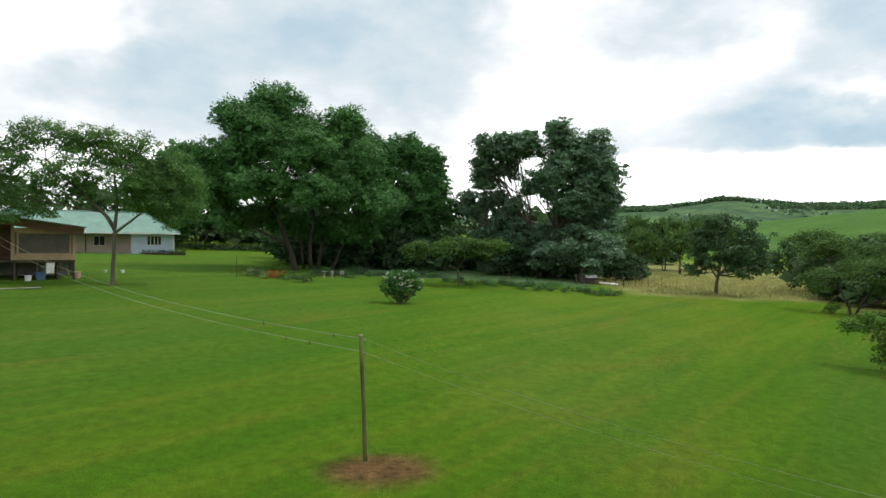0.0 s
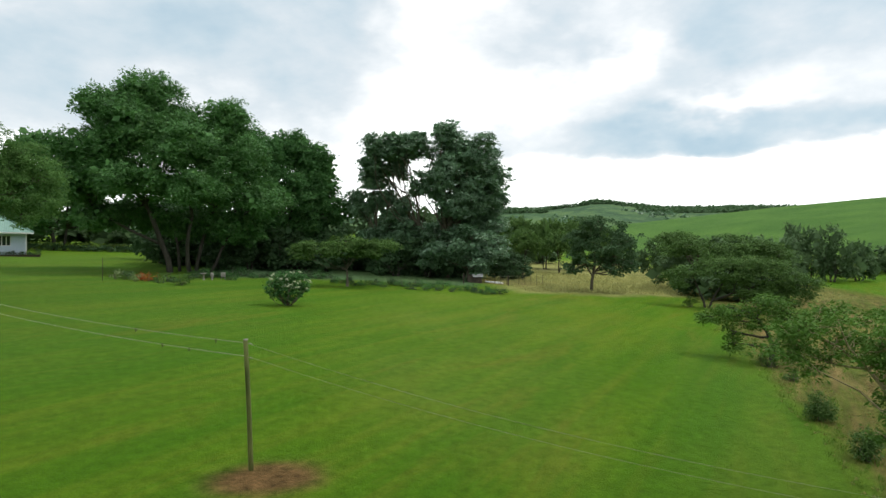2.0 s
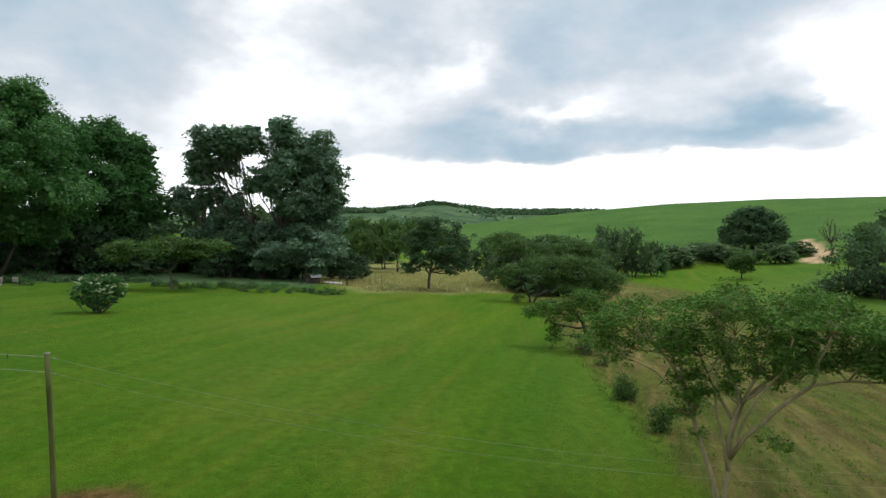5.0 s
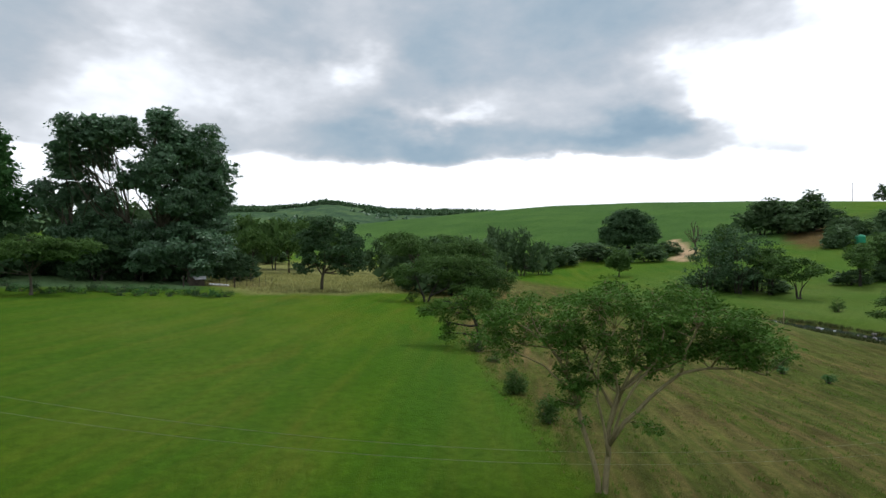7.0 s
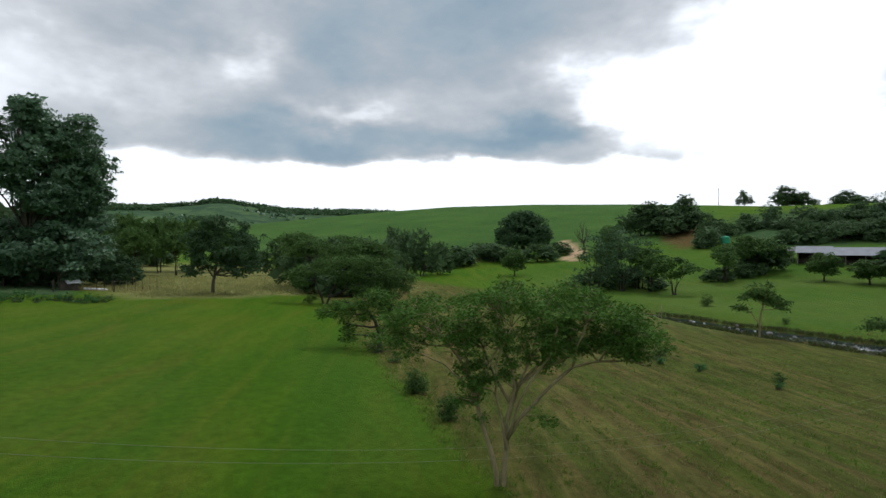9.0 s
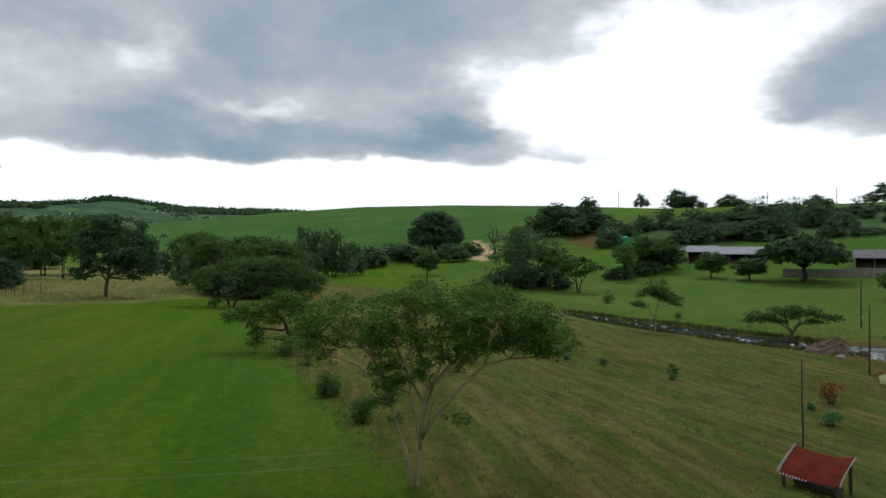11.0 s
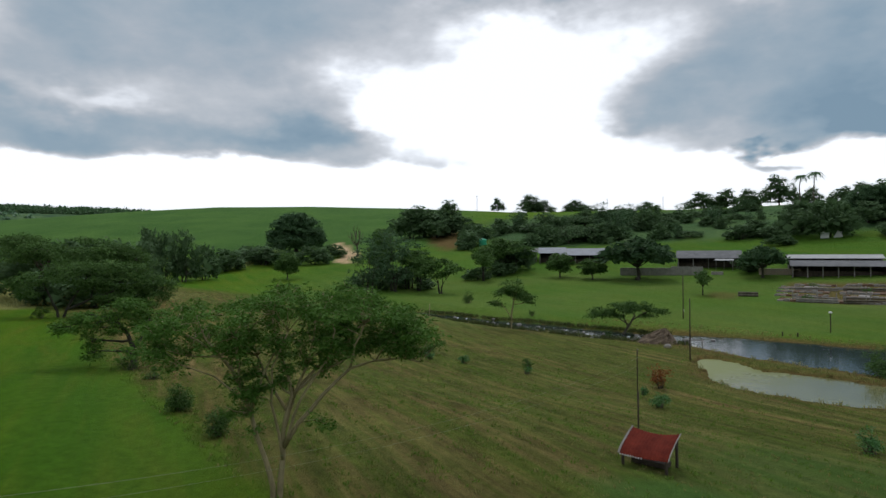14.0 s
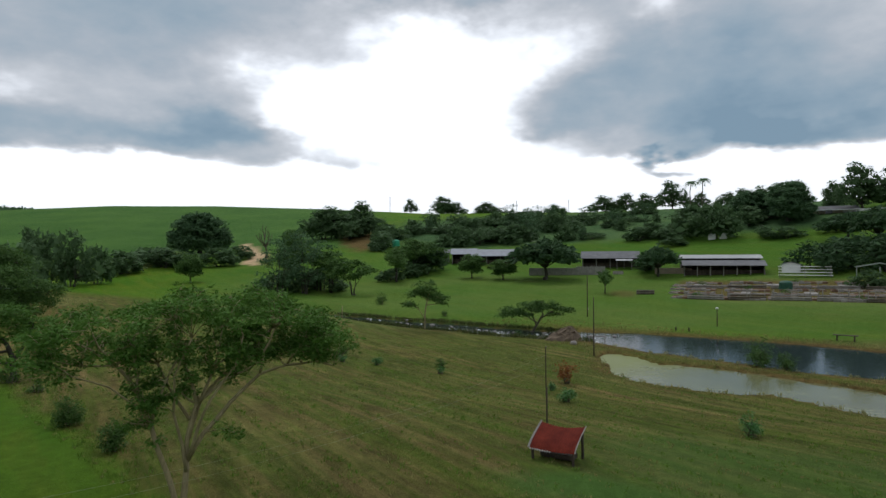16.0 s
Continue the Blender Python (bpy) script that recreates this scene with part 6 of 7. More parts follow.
# small plants in the field and on the banks
build_bush("rusty_bush", spot(87.6, 30.5), "small rusty-orange bush in the field", [(0, 0, 0.75, 0.6, 0.55, 0.42), (0.35, 0, 0.5, 0.45, 0.4, 0.32), (-0.3, 0, 0.5, 0.4, 0.4, 0.3)], LEAF_RED, clump=0.16, density=80, count=18, leaf_size=0.1, seed=61)
for bearing, far, s, seed, leaf in ((87.6, 25.2, 0.8, 62, LEAF_BRIGHT), (86.3, 28.4, 0.45, 63, LEAF_BRIGHT), (103.4, 21.1, 0.8, 64, LEAF_BRIGHT), (75.7, 33.8, 0.6, 65, LEAF_OLIVE), (75.6, 31.6, 0.45, 66, LEAF_BRIGHT), (66.1, 36.8, 1.0, 67, LEAF_OLIVE), (66.2, 35.0, 0.55, 68, LEAF_BRIGHT),
                                    (70.1, 72, 1.5, 69, LEAF_OLIVE), (69.5, 34, 0.65, 70, LEAF_BRIGHT), (76.2, 61, 0.7, 71, LEAF_OLIVE), (104.2, 40.6, 1.9, 72, LEAF_OLIVE), (106.2, 39.8, 1.3, 73, LEAF_OLIVE), (83.2, 51.5, 1.0, 74, LEAF_OLIVE), (39.6, 27.6, 0.7, 75, LEAF_OLIVE), (41.3, 25.2, 0.45, 76, LEAF_OLIVE), (33.4, 50.5, 1.0, 77, LEAF_OLIVE)):
    what = {True: "dark scrubby shrub on the rough grass", False: "bright green weed clump in the rough grass"}[leaf is not LEAF_BRIGHT]
    build_bush("field_shrub", spot(bearing, far), what, [(0, 0, 0.55 * s, 0.42 * s, 0.42 * s, 0.42 * s), (0.35 * s, 0, 0.35 * s, 0.35 * s, 0.3 * s, 0.28 * s), (-0.35 * s, 0.1 * s, 0.32 * s, 0.35 * s, 0.3 * s, 0.25 * s)],
               leaf, clump=0.13 * s + 0.05, density=90 / s, count=30, leaf_size=0.05 + 0.04 * s, seed=seed, group="shrubs in the field")
white_trunk = holder("dead_sapling", spot(66.3, 63), "pale leafless stem beside the stream", "dead tree")
post("stem", 0, 0, -0.3, 2.1, 0.07, BARK_PALE, white_trunk, lean=(0.15, 0), r1=0.04)

# ---- the green-roofed house ----
house = holder("bungalow", spot(-28, 79.5), "single-storey bungalow with pale walls and a green hipped roof", "house", turn=28)
def walls(name, specs, mat, parent, label=""):
    V, F = boxes(*specs)
    return part(name, V, F, mat, parent, label)
walls("front_wall", [(0.3, 2.0, 0, 0.22, -0.4, 2.5), (3.6, 5.0, 0, 0.22, -0.4, 2.5), (2.0, 3.6, 0, 0.22, -0.4, 1.0), (2.0, 3.6, 0, 0.22, 2.15, 2.5)], WALL_BLUE, house, "pale blue front wall")
walls("side_wall", [(4.78, 5.0, 0.22, 8.0, -0.4, 2.5)], WALL_BLUE, house)
walls("back_wall", [(-16, 5.0, 8.0, 8.22, -0.4, 2.5)], WALL_BEIGE, house)
walls("veranda_wall", [(-16, -3.6, 1.4, 1.62, -0.4, 2.5), (-2.4, 0.3, 1.4, 1.62, -0.4, 2.5), (-3.6, -2.4, 1.4, 1.62, -0.4, 0.9), (-3.6, -2.4, 1.4, 1.62, 2.1, 2.5), (0.3, 0.5, 0.22, 1.4, -0.4, 2.5), (-16, -15.8, 1.62, 8, -0.4, 2.5)], WALL_BEIGE, house, "beige wall under the veranda")
walls("veranda_floor", [(-16, 0.3, -0.3, 1.4, -0.5, 0.12)], WALL_STONE, house)
for x in (-4.3, -7.4, -10.5, -13.6):
    block("veranda_post", (x - 0.07, x + 0.07, -0.2, -0.06, 0.1, 2.45), TIMBER_DARK, house)
for x0, x1, y, z0, z1, n in ((2.0, 3.6, 0.06, 1.0, 2.15, 4), (-3.6, -2.4, 1.46, 0.9, 2.1, 2)):
    win = part("window", *boxes((x0, x0 + 0.06, y, y + 0.08, z0, z1), (x1 - 0.06, x1, y, y + 0.08, z0, z1), (x0, x1, y + 0.001, y + 0.079, z0, z0 + 0.06), (x0, x1, y + 0.001, y + 0.079, z1 - 0.06, z1)), WHITE, house, "white framed window")
    for k in range(n):
        a, b = x0 + (x1 - x0) * k / n + 0.04, x0 + (x1 - x0) * (k + 1) / n - 0.04
        part("pane", *box(a, b, y + 0.03, y + 0.045, z0 + 0.06, z1 - 0.06), GLASS, win)
        if k:
            part("mullion", *box(a - 0.07, a - 0.01, y + 0.01, y + 0.07, z0 + 0.06, z1 - 0.06), WHITE, win)
ea, ri = 2.5, 5.05
L, R_, Fr, Bk = -16.6, 5.6, -0.65, 8.85
rl, rr, ry = -12.4, 1.7, 4.1
for nm, cs in (("roof_front", [(L, Fr, ea), (R_, Fr, ea), (rr, ry, ri), (rl, ry, ri)]), ("roof_side", [(R_, Fr, ea), (R_, Bk, ea), (rr, ry, ri)]), ("roof_back", [(R_, Bk, ea), (L, Bk, ea), (rl, ry, ri), (rr, ry, ri)]), ("roof_end", [(L, Bk, ea), (L, Fr, ea), (rl, ry, ri)])):
    part(nm, *slab(cs, 0.06), ROOF_GREEN, house)
for a, b in (((R_, Fr, ea), (rr, ry, ri)), ((rl, ry, ri), (rr, ry, ri)), ((R_, Bk, ea), (rr, ry, ri)), ((L, Fr, ea), (rl, ry, ri))):
    part("ridge_cap", *tube([Vector(a) + Vector((0, 0, 0.03)), Vector(b) + Vector((0, 0, 0.03))], [0.09, 0.09], 6), ROOF_GREEN, house)
walls("gutter", [(L, R_, Fr - 0.1, Fr - 0.004, ea - 0.16, ea - 0.02)], WHITE, house, "white gutter")
walls("downpipe", [(4.9, 5.0, -0.12, -0.03, -0.2, 2.4)], WHITE, house, "white downpipe")
walls("foundation_bed", [(1.8, 6.2, -0.9, -0.15, -0.3, 0.06)], surface("dark_bed_soil", (0.03, 0.024, 0.017), (0.055, 0.042, 0.03), 3.0, 0.95, bump=0.6), house, "dark planted soil bed")
for k in range(9):
    build_bush("border_plant", spot(-28, 79.5) + Vector((math.cos(radians(28)) * (1.6 + 0.55 * k) + math.sin(radians(28)) * 0.5, math.sin(radians(28)) * (1.6 + 0.55 * k) - math.cos(radians(28)) * 0.5, 0)), "low dark border plant by the house wall",
               [(0, 0, 0.26, 0.45, 0.42, 0.3)], LEAF_SHADED, clump=0.2, density=50, count=14, leaf_size=0.16, seed=200 + k, group="border plants")

# ---- the timber cabin on stilts ----
cabin = holder("timber_cabin", spot(-34.5, 46), "brown timber cabin on stilts with a screened porch", "cabin", turn=34.5)
zf, ze = 1.3, 3.35
walls("floor_deck", [(-9, 2.15, -0.1, 7, zf - 0.16, zf)], TIMBER_DARK, cabin)
walls("front_wall", [(-1.3, -1.1, 0, 0.16, zf, ze), (2.0, 2.15, 0, 0.16, zf, ze), (-1.1, 2.0, 0, 0.16, zf, zf + 0.35), (-1.1, 2.0, 0, 0.16, ze - 0.28, ze)], TIMBER_PALE, cabin, "pale timber porch frame")
walls("screen", [(-1.1, 2.0, 0.07, 0.09, zf + 0.35, ze - 0.28)], SCREEN, cabin, "dark shade-cloth screen")
walls("screen_trim", [(-1.0, -0.9, -0.025, 0.066, zf + 0.35, ze - 0.28), (1.82, 1.92, -0.025, 0.066, zf + 0.35, ze - 0.28), (-0.9, 1.82, -0.024, 0.065, zf + 0.35, zf + 0.43), (-0.9, 1.82, -0.024, 0.065, ze - 0.36, ze - 0.28)], TIMBER_PALE, cabin)
walls("porch_back_wall", [(-9, -1.3, 2.6, 2.76, zf, 4.2)], WALL_BROWN, cabin)
walls("side_wall", [(2.0, 2.15, 0.16, 7, zf, ze)], WALL_BROWN, cabin)
walls("back_wall", [(-9, 2.0, 6.9, 7.05, zf, ze)], WALL_BROWN, cabin)
part("fascia", *slab([(-9, -0.5, 5.05), (2.65, -0.5, 3.42), (2.65, -0.44, 3.42), (-9, -0.44, 5.05)], 0.5), WALL_BROWN, cabin, "brown fascia board")
part("roof", *slab([(-9, -0.6, 5.12), (2.75, -0.6, 3.48), (2.75, 7.4, 3.48), (-9, 7.4, 5.12)], 0.06), ROOF_GREEN, cabin)
for x in (-4.2, -2.6, -1.2):
    block("porch_post", (x - 0.06, x + 0.06, 0.0, 0.12, zf, 4.0 - 0.12 * (x + 4.2)), TIMBER_PALE, cabin)
for x in (-8, -6, -4, -2.4, -1.1, 0.1, 1.2, 2.05):
    for y in (0.1, 3.2, 6.6):
        block("stilt", (x - 0.08, x + 0.08, y - 0.08, y + 0.08, -0.5, zf - 0.16), TIMBER_DARK, cabin)
walls("plinth", [(-9, 1.9, 3.4, 3.6, -0.5, zf - 0.17)], WALL_STONE, cabin, "grey block plinth under the deck")
part("washing_cloth", *slab([(0.55, -0.15, 1.12), (1.0, -0.15, 1.12), (0.98, -0.12, 0.45), (0.56, -0.13, 0.42)], 0.015), WHITE, cabin, "white cloth hanging under the deck")


def pail(name, place, r, h, mat, label):
    p = holder(name, place, label, "bucket", "buckets by the cabin")
    V, F = tube([Vector((0, 0, 0)), Vector((0, 0, h * 0.5)), Vector((0, 0, h))], [r * 0.8, r * 0.9, r], 14)
    part("body", V, F, mat, p, smooth_shade=False)
    V, F = tube([Vector((0, 0, h - 0.02)), Vector((0, 0, h + 0.02))], [r * 1.05, r * 1.05], 14)
    part("rim", V, F, mat, p)


pail("bucket", spot(-35.0, 45.5), 0.2, 0.34, WHITE, "white plastic bucket on the grass by the cabin")
pail("bucket", spot(-34.2, 46.2), 0.32, 0.5, BLUE_PLASTIC, "blue-grey drum under the cabin deck")
pail("plant_pot", spot(-31.7, 47.2), 0.26, 0.45, TIMBER_PALE, "pinkish clay plant pot on the lawn")
pail("plant_pot", spot(-29.7, 51.5), 0.1, 0.19, WHITE, "small white plant pot on the lawn")
pail("plant_pot", spot(-28.4, 51.5), 0.13, 0.22, WHITE, "white plant pot on the lawn")
board = holder("white_board", spot(-35.4, 41.2), "long pale board lying on the lawn", "board", turn=33)
block("panel", (-1.2, 0.9, -0.22, 0.22, 0.02, 0.05), STONE, board)

# ---- hedge, beds and garden things ----
for k in range(11):
    hedge = build_bush("hedge", spot(-26.0 + 1.05 * k, 96), "clipped hedge with a lime-green top", [(-0.5, 0, 0.5, 0.8, 0.5, 0.5), (0.5, 0, 0.5, 0.8, 0.5, 0.5)], LEAF_DARK, clump=0.3, density=40, count=20, leaf_size=0.24, seed=90 + k, group="hedge behind the lawn", category="hedge")
    g = np.random.default_rng(120 + k)
    leaf_mesh("top_growth", leaves(g, blob_points(g, [(-0.5, 0, 1.02, 0.75, 0.45, 0.12), (0.5, 0, 1.02, 0.75, 0.45, 0.12)], 40, 0.3), 0.22, 0.7, 12, 0.18), LEAF_LIME, hedge)["kind"] = "stuff"
g = np.random.default_rng(33)
for k in range(16):
    bearing = -18.2 + 0.36 * k
    far = 49.6 - 0.28 * k + g.uniform(0, 2.6)
    leaf, what = ((LEAF_WHITE, "white flowering plant in the garden bed"), (LEAF_OLIVE, "green leafy plant in the garden bed"), (LEAF_DARK, "dark leafy plant in the garden bed"), (LEAF_OLIVE, "green leafy plant in the garden bed"))[k % 4 if k < 5 else 1 + k % 3]
    if k in (5, 6, 7):
        leaf, what = LEAF_ORANGE, "orange flowering plant in the garden bed"
    s = g.uniform(0.5, 0.95)
    build_bush("bed_plant", spot(bearing, far + (1.6 if k in (5, 6, 7) else 0)), what, [(0, 0, 0.5 * s, 0.75 * s, 0.6 * s, 0.45 * s)], leaf, clump=0.22, density=46, count=18, leaf_size=0.14, seed=300 + k, group="plants of the flower bed", category="plant")
# two shrubs in three wear the border's shade as darker leaf colour
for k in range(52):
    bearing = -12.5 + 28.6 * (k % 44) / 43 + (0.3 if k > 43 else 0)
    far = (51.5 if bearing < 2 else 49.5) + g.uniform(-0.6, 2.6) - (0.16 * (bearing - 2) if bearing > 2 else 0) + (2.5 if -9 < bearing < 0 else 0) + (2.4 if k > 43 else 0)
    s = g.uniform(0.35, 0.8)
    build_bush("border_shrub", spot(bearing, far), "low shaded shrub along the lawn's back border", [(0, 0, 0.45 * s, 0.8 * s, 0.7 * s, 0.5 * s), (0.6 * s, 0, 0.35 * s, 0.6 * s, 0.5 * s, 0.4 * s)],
               (LEAF_SHADED, LEAF_SHADED, LEAF_GROVE)[k % 3], clump=0.28, density=40, count=26, leaf_size=0.13, seed=400 + k, group="border shrubs")
bath = holder("bird_bath", spot(-11.3, 51.2), "pale stone bird bath at the bed's edge", "bird bath", size=0.75)
part("pedestal", *tube([Vector((0, 0, -0.1)), Vector((0, 0, 0.1)), Vector((0, 0, 0.6))], [0.2, 0.1, 0.09], 10), STONE, bath)
part("bowl", *tube([Vector((0, 0, 0.55)), Vector((0, 0, 0.68)), Vector((0, 0, 0.7))], [0.12, 0.38, 0.3], 14), STONE, bath)
urn = holder("stone_urn", spot(-10.6, 51.4), "small pale stone urn at the bed's edge", "urn", size=0.7)
part("body", *tube([Vector((0, 0, -0.1)), Vector((0, 0, 0.15)), Vector((0, 0, 0.3)), Vector((0, 0, 0.65)), Vector((0, 0, 0.8))], [0.16, 0.1, 0.16, 0.2, 0.14], 12), STONE, urn)
hive = holder("garden_box", spot(-9.65, 51.4), "pale wooden box on legs at the bed's edge", "box", size=0.7)
block("body", (-0.24, 0.24, -0.2, 0.2, 0.35, 0.85), STONE, hive)
for x in (-0.18, 0.18):
    block("leg", (x - 0.04, x + 0.04, -0.05, 0.05, -0.1, 0.35), TIMBER_GREY, hive)
stake = holder("garden_stake", spot(-19.2, 49.5), "thin dark stake on the lawn", "stake")
post("shaft", 0, 0, -0.2, 1.7, 0.02, TIMBER_DARK, stake)

shed = holder("garden_shed", spot(13.8, 59.2), "small dark shed with a tilted tin roof under the trees", "shed", turn=-14, size=0.62)
walls("front_wall", [(-1.1, -0.35, 0, 0.1, -0.3, 0.9), (0.35, 1.1, 0, 0.1, -0.3, 0.9), (-0.35, 0.35, 0, 0.1, 0.75, 0.9)], TIMBER_DARK, shed)
walls("side_wall", [(-1.1, -1.0, 0.1, 1.6, -0.3, 0.95), (1.0, 1.1, 0.1, 1.6, -0.3, 0.95), (-1.0, 1.0, 1.5, 1.6, -0.3, 1.2)], TIMBER_DARK, shed)
part("roof", *slab([(-0.2, -0.25, 0.92), (1.3, -0.25, 1.0), (1.3, 1.8, 1.35), (-0.6, 1.8, 1.3)], 0.04), ROOF_PALE, shed, "pale tin roof")
block("door", (-0.34, 0.34, 0.03, 0.07, -0.2, 0.74), TIMBER_DARK, shed)
for k in range(7):
    bm = bmesh.new()
    bmesh.ops.create_icosphere(bm, subdivisions=2, radius=0.16)
    for v in bm.verts:
        v.co *= 1 + 0.25 * noise.noise(v.co * 5 + Vector((k, 0, 0)))
        v.co.z *= 0.7
    me = bpy.data.meshes.new("white_stone")
    bm.to_mesh(me)
    bm.free()
    me.materials.append(WHITE)
    ob = new("white_stone", me)
    ob.location = spot(14.9 + 0.25 * k, 60.6 - 0.12 * k, 0.06)
    tagged(ob, "whitewashed stone edging the yard", "stone", "whitewashed stones")
fence = holder("wire_fence", spot(18.2, 59.5), "old wire fence with dark posts by the yard", "fence", turn=-10)
for k in range(9):
    post("fence_post", -2.6 + 0.62 * k, 0.12 * k, -0.3, 1.0 + 0.1 * (k % 2), 0.022, TIMBER_DARK, fence, seed=k)
for z in (0.25, 0.55, 0.85):
    part("fence_wire", *tube([Vector((-2.6, 0, z)), Vector((2.4, 0.96, z))], [0.006, 0.006], 4), WIRE, fence)
for bearing, far in ((17.0, 57.8), (18.4, 66), (12.7, 57.5)):
    p = holder("yard_post", spot(bearing, far), "short dark wooden post in the yard", "post", "posts in the yard")
    post("shaft", 0, 0, -0.3, 1.0, 0.06, TIMBER_DARK, p)


# ---- the farm across the stream ----
def barn(name, bearing, far, wide, deep, eave, ridge, roof_mat, label, turn=0.0, open_front=True, posts=5, wall=None):
    b = holder(name, spot(bearing, far), label, "barn", "farm sheds", turn=turn - bearing)
    h = wide / 2
    wall = wall or TIMBER_DARK
    walls("back_wall", [(-h, h, deep - 0.15, deep, -1.5, eave)], wall, b)
    walls("side_wall", [(-h, -h + 0.15, 0, deep - 0.15, -1.5, eave)], wall, b)
    walls("side_wall", [(h - 0.15, h, 0, deep - 0.15, -1.5, eave)], wall, b)
    if open_front:
        walls("half_wall", [(-h + 0.15, h - 0.15, 1.2, 1.32, -1.5, eave * 0.5)], wall, b)
        for k in range(posts):
            x = -h + 0.1 + (wide - 0.2) * k / (posts - 1)
            block("post", (x - 0.07, x + 0.07, -0.07, 0.07, -1.0, eave), TIMBER_GREY, b)
    else:
        walls("front_wall", [(-h + 0.15, -0.6, 0, 0.15, -1.5, eave), (0.6, h - 0.15, 0, 0.15, -1.5, eave), (-0.6, 0.6, 0, 0.15, eave - 0.4, eave)], wall, b)
    part("roof_front", *slab([(-h - 0.3, -0.5, eave - 0.1), (h + 0.3, -0.5, eave - 0.1), (h + 0.3, deep / 2, ridge), (-h - 0.3, deep / 2, ridge)], 0.05), roof_mat, b)
    part("roof_back", *slab([(-h - 0.3, deep / 2, ridge), (h + 0.3, deep / 2, ridge), (h + 0.3, deep + 0.4, eave), (-h - 0.3, deep + 0.4, eave)], 0.05), roof_mat, b)
    return b


barn("barn", 75.4, 128, 6.0, 6, 2.3, 2.9, ROOF_GREY, "low dark shed with a grey roof", posts=4)
barn("barn", 78.2, 125, 5.2, 7, 2.2, 3.3, ROOF_BLUE, "low shed with a blue-grey iron roof", posts=3)
barn("barn", 81.0, 123, 8.6, 7, 1.9, 3.2, ROOF_BLUE, "open shed with a shining blue-grey iron roof", posts=4)
bB = barn("barn", 91.9, 115, 10.2, 6, 2.0, 3.2, ROOF_GREY, "open dark barn with a grey iron roof", posts=5)
part("lean_to_roof", *slab([(1.0, -1.8, 1.5), (4.0, -1.8, 1.5), (4.0, -0.55, 1.75), (1.0, -0.55, 1.75)], 0.05), ROOF_PALE, bB, "pale sheet over the barn's front")
for x in (1.2, 3.8):
    block("prop", (x - 0.05, x + 0.05, -1.7, -1.6, -1.0, 1.45), TIMBER_GREY, bB)
bC = barn("barn", 101.5, 106.5, 12.0, 5.5, 1.8, 2.5, ROOF_GREY, "long open-fronted barn with a grey iron roof", turn=4, posts=7)
barn("barn", 101.2, 114, 12.8, 5, 1.8, 2.3, ROOF_PALE, "shed with a pale iron roof behind the long barn", turn=4, posts=4)
yard_wall = holder("yard_wall", spot(87.9, 107.5), "low grey blockwork wall along the farmyard", "wall", turn=-88)
for k in range(16):
    block("wall_block", (-6.6 + 0.83 * k, -6.6 + 0.83 * k + 0.81, 0, 0.25, -0.8, 1.25 + (0.25 if k > 9 else 0)), WALL_STONE, yard_wall, width=0.02)
brick_wall = holder("yard_wall", spot(97.4, 109), "reddish brick yard wall beside the long barn", "wall", turn=-97)
for k in range(7):
    block("wall_block", (-3 + 0.85 * k, -3 + 0.85 * k + 0.83, 0, 0.25, -0.8, 1.0), WALL_BEIGE, brick_wall, width=0.02)
trough = holder("water_trough", spot(92.6, 108.6), "pale trough by the barn wall", "trough", turn=-92)
part("basin", *boxes((-0.9, 0.9, -0.35, -0.27, -0.2, 0.5), (-0.9, 0.9, 0.27, 0.35, -0.2, 0.5), (-0.9, -0.82, -0.27, 0.27, -0.2, 0.5), (0.82, 0.9, -0.27, 0.27, -0.2, 0.5), (-0.82, 0.82, -0.27, 0.27, -0.2, 0.1)), STONE, trough)
hutw = holder("white_hut", spot(106.6, 108, -0.45), "small white hut with a gabled roof", "hut", turn=-106, size=0.82)
walls("front_wall", [(-1.55, 1.55, 0, 0.15, -0.6, 2.2)], WALL_WHITE, hutw)
walls("side_wall", [(-1.55, -1.4, 0.15, 3, -0.6, 2.2), (1.4, 1.55, 0.15, 3, -0.6, 2.2), (-1.4, 1.4, 2.85, 3, -0.6, 2.2)], WALL_WHITE, hutw)
part("gable", [(-1.55, 0.0, 2.2), (1.55, 0.0, 2.2), (0, 0.0, 2.6), (-1.55, 0.15, 2.2), (1.55, 0.15, 2.2), (0, 0.15, 2.6)], [(0, 1, 2), (5, 4, 3), (0, 2, 5, 3), (2, 1, 4, 5), (1, 0, 3, 4)], WALL_WHITE, hutw)
part("roof", *join([slab([(-1.8, -0.2, 2.17), (0, -0.2, 2.66), (0, 3.2, 2.66), (-1.8, 3.2, 2.17)], 0.05), slab([(0, -0.2, 2.66), (1.8, -0.2, 2.17), (1.8, 3.2, 2.17), (0, 3.2, 2.66)], 0.05)]), ROOF_GREY, hutw)
stand = holder("plank_stand", spot(107.6, 103.5), "stepped stand of white planks before the hut", "stand", turn=-106)
for k in range(4):
    block("plank", (-3.5, 3.5, 0.55 * k, 0.55 * k + 0.3, 0.35 + 0.42 * k, 0.45 + 0.42 * k), WHITE, stand)
    for x in (-3.3, 0, 3.3):
        block("support", (x - 0.05, x + 0.05, 0.55 * k + 0.1, 0.55 * k + 0.2, -0.6, 0.345 + 0.42 * k), TIMBER_GREY, stand, width=0.01)
frame_port = holder("metal_carport", spot(112.6, 98), "bare green metal frame of a carport", "frame", turn=-112)
for x in (-2.6, 0, 2.6):
    for y in (0, 3):
        post("upright", x, y, -0.6, 2.2, 0.05, FRAME_GREEN, frame_port, r1=0.05)
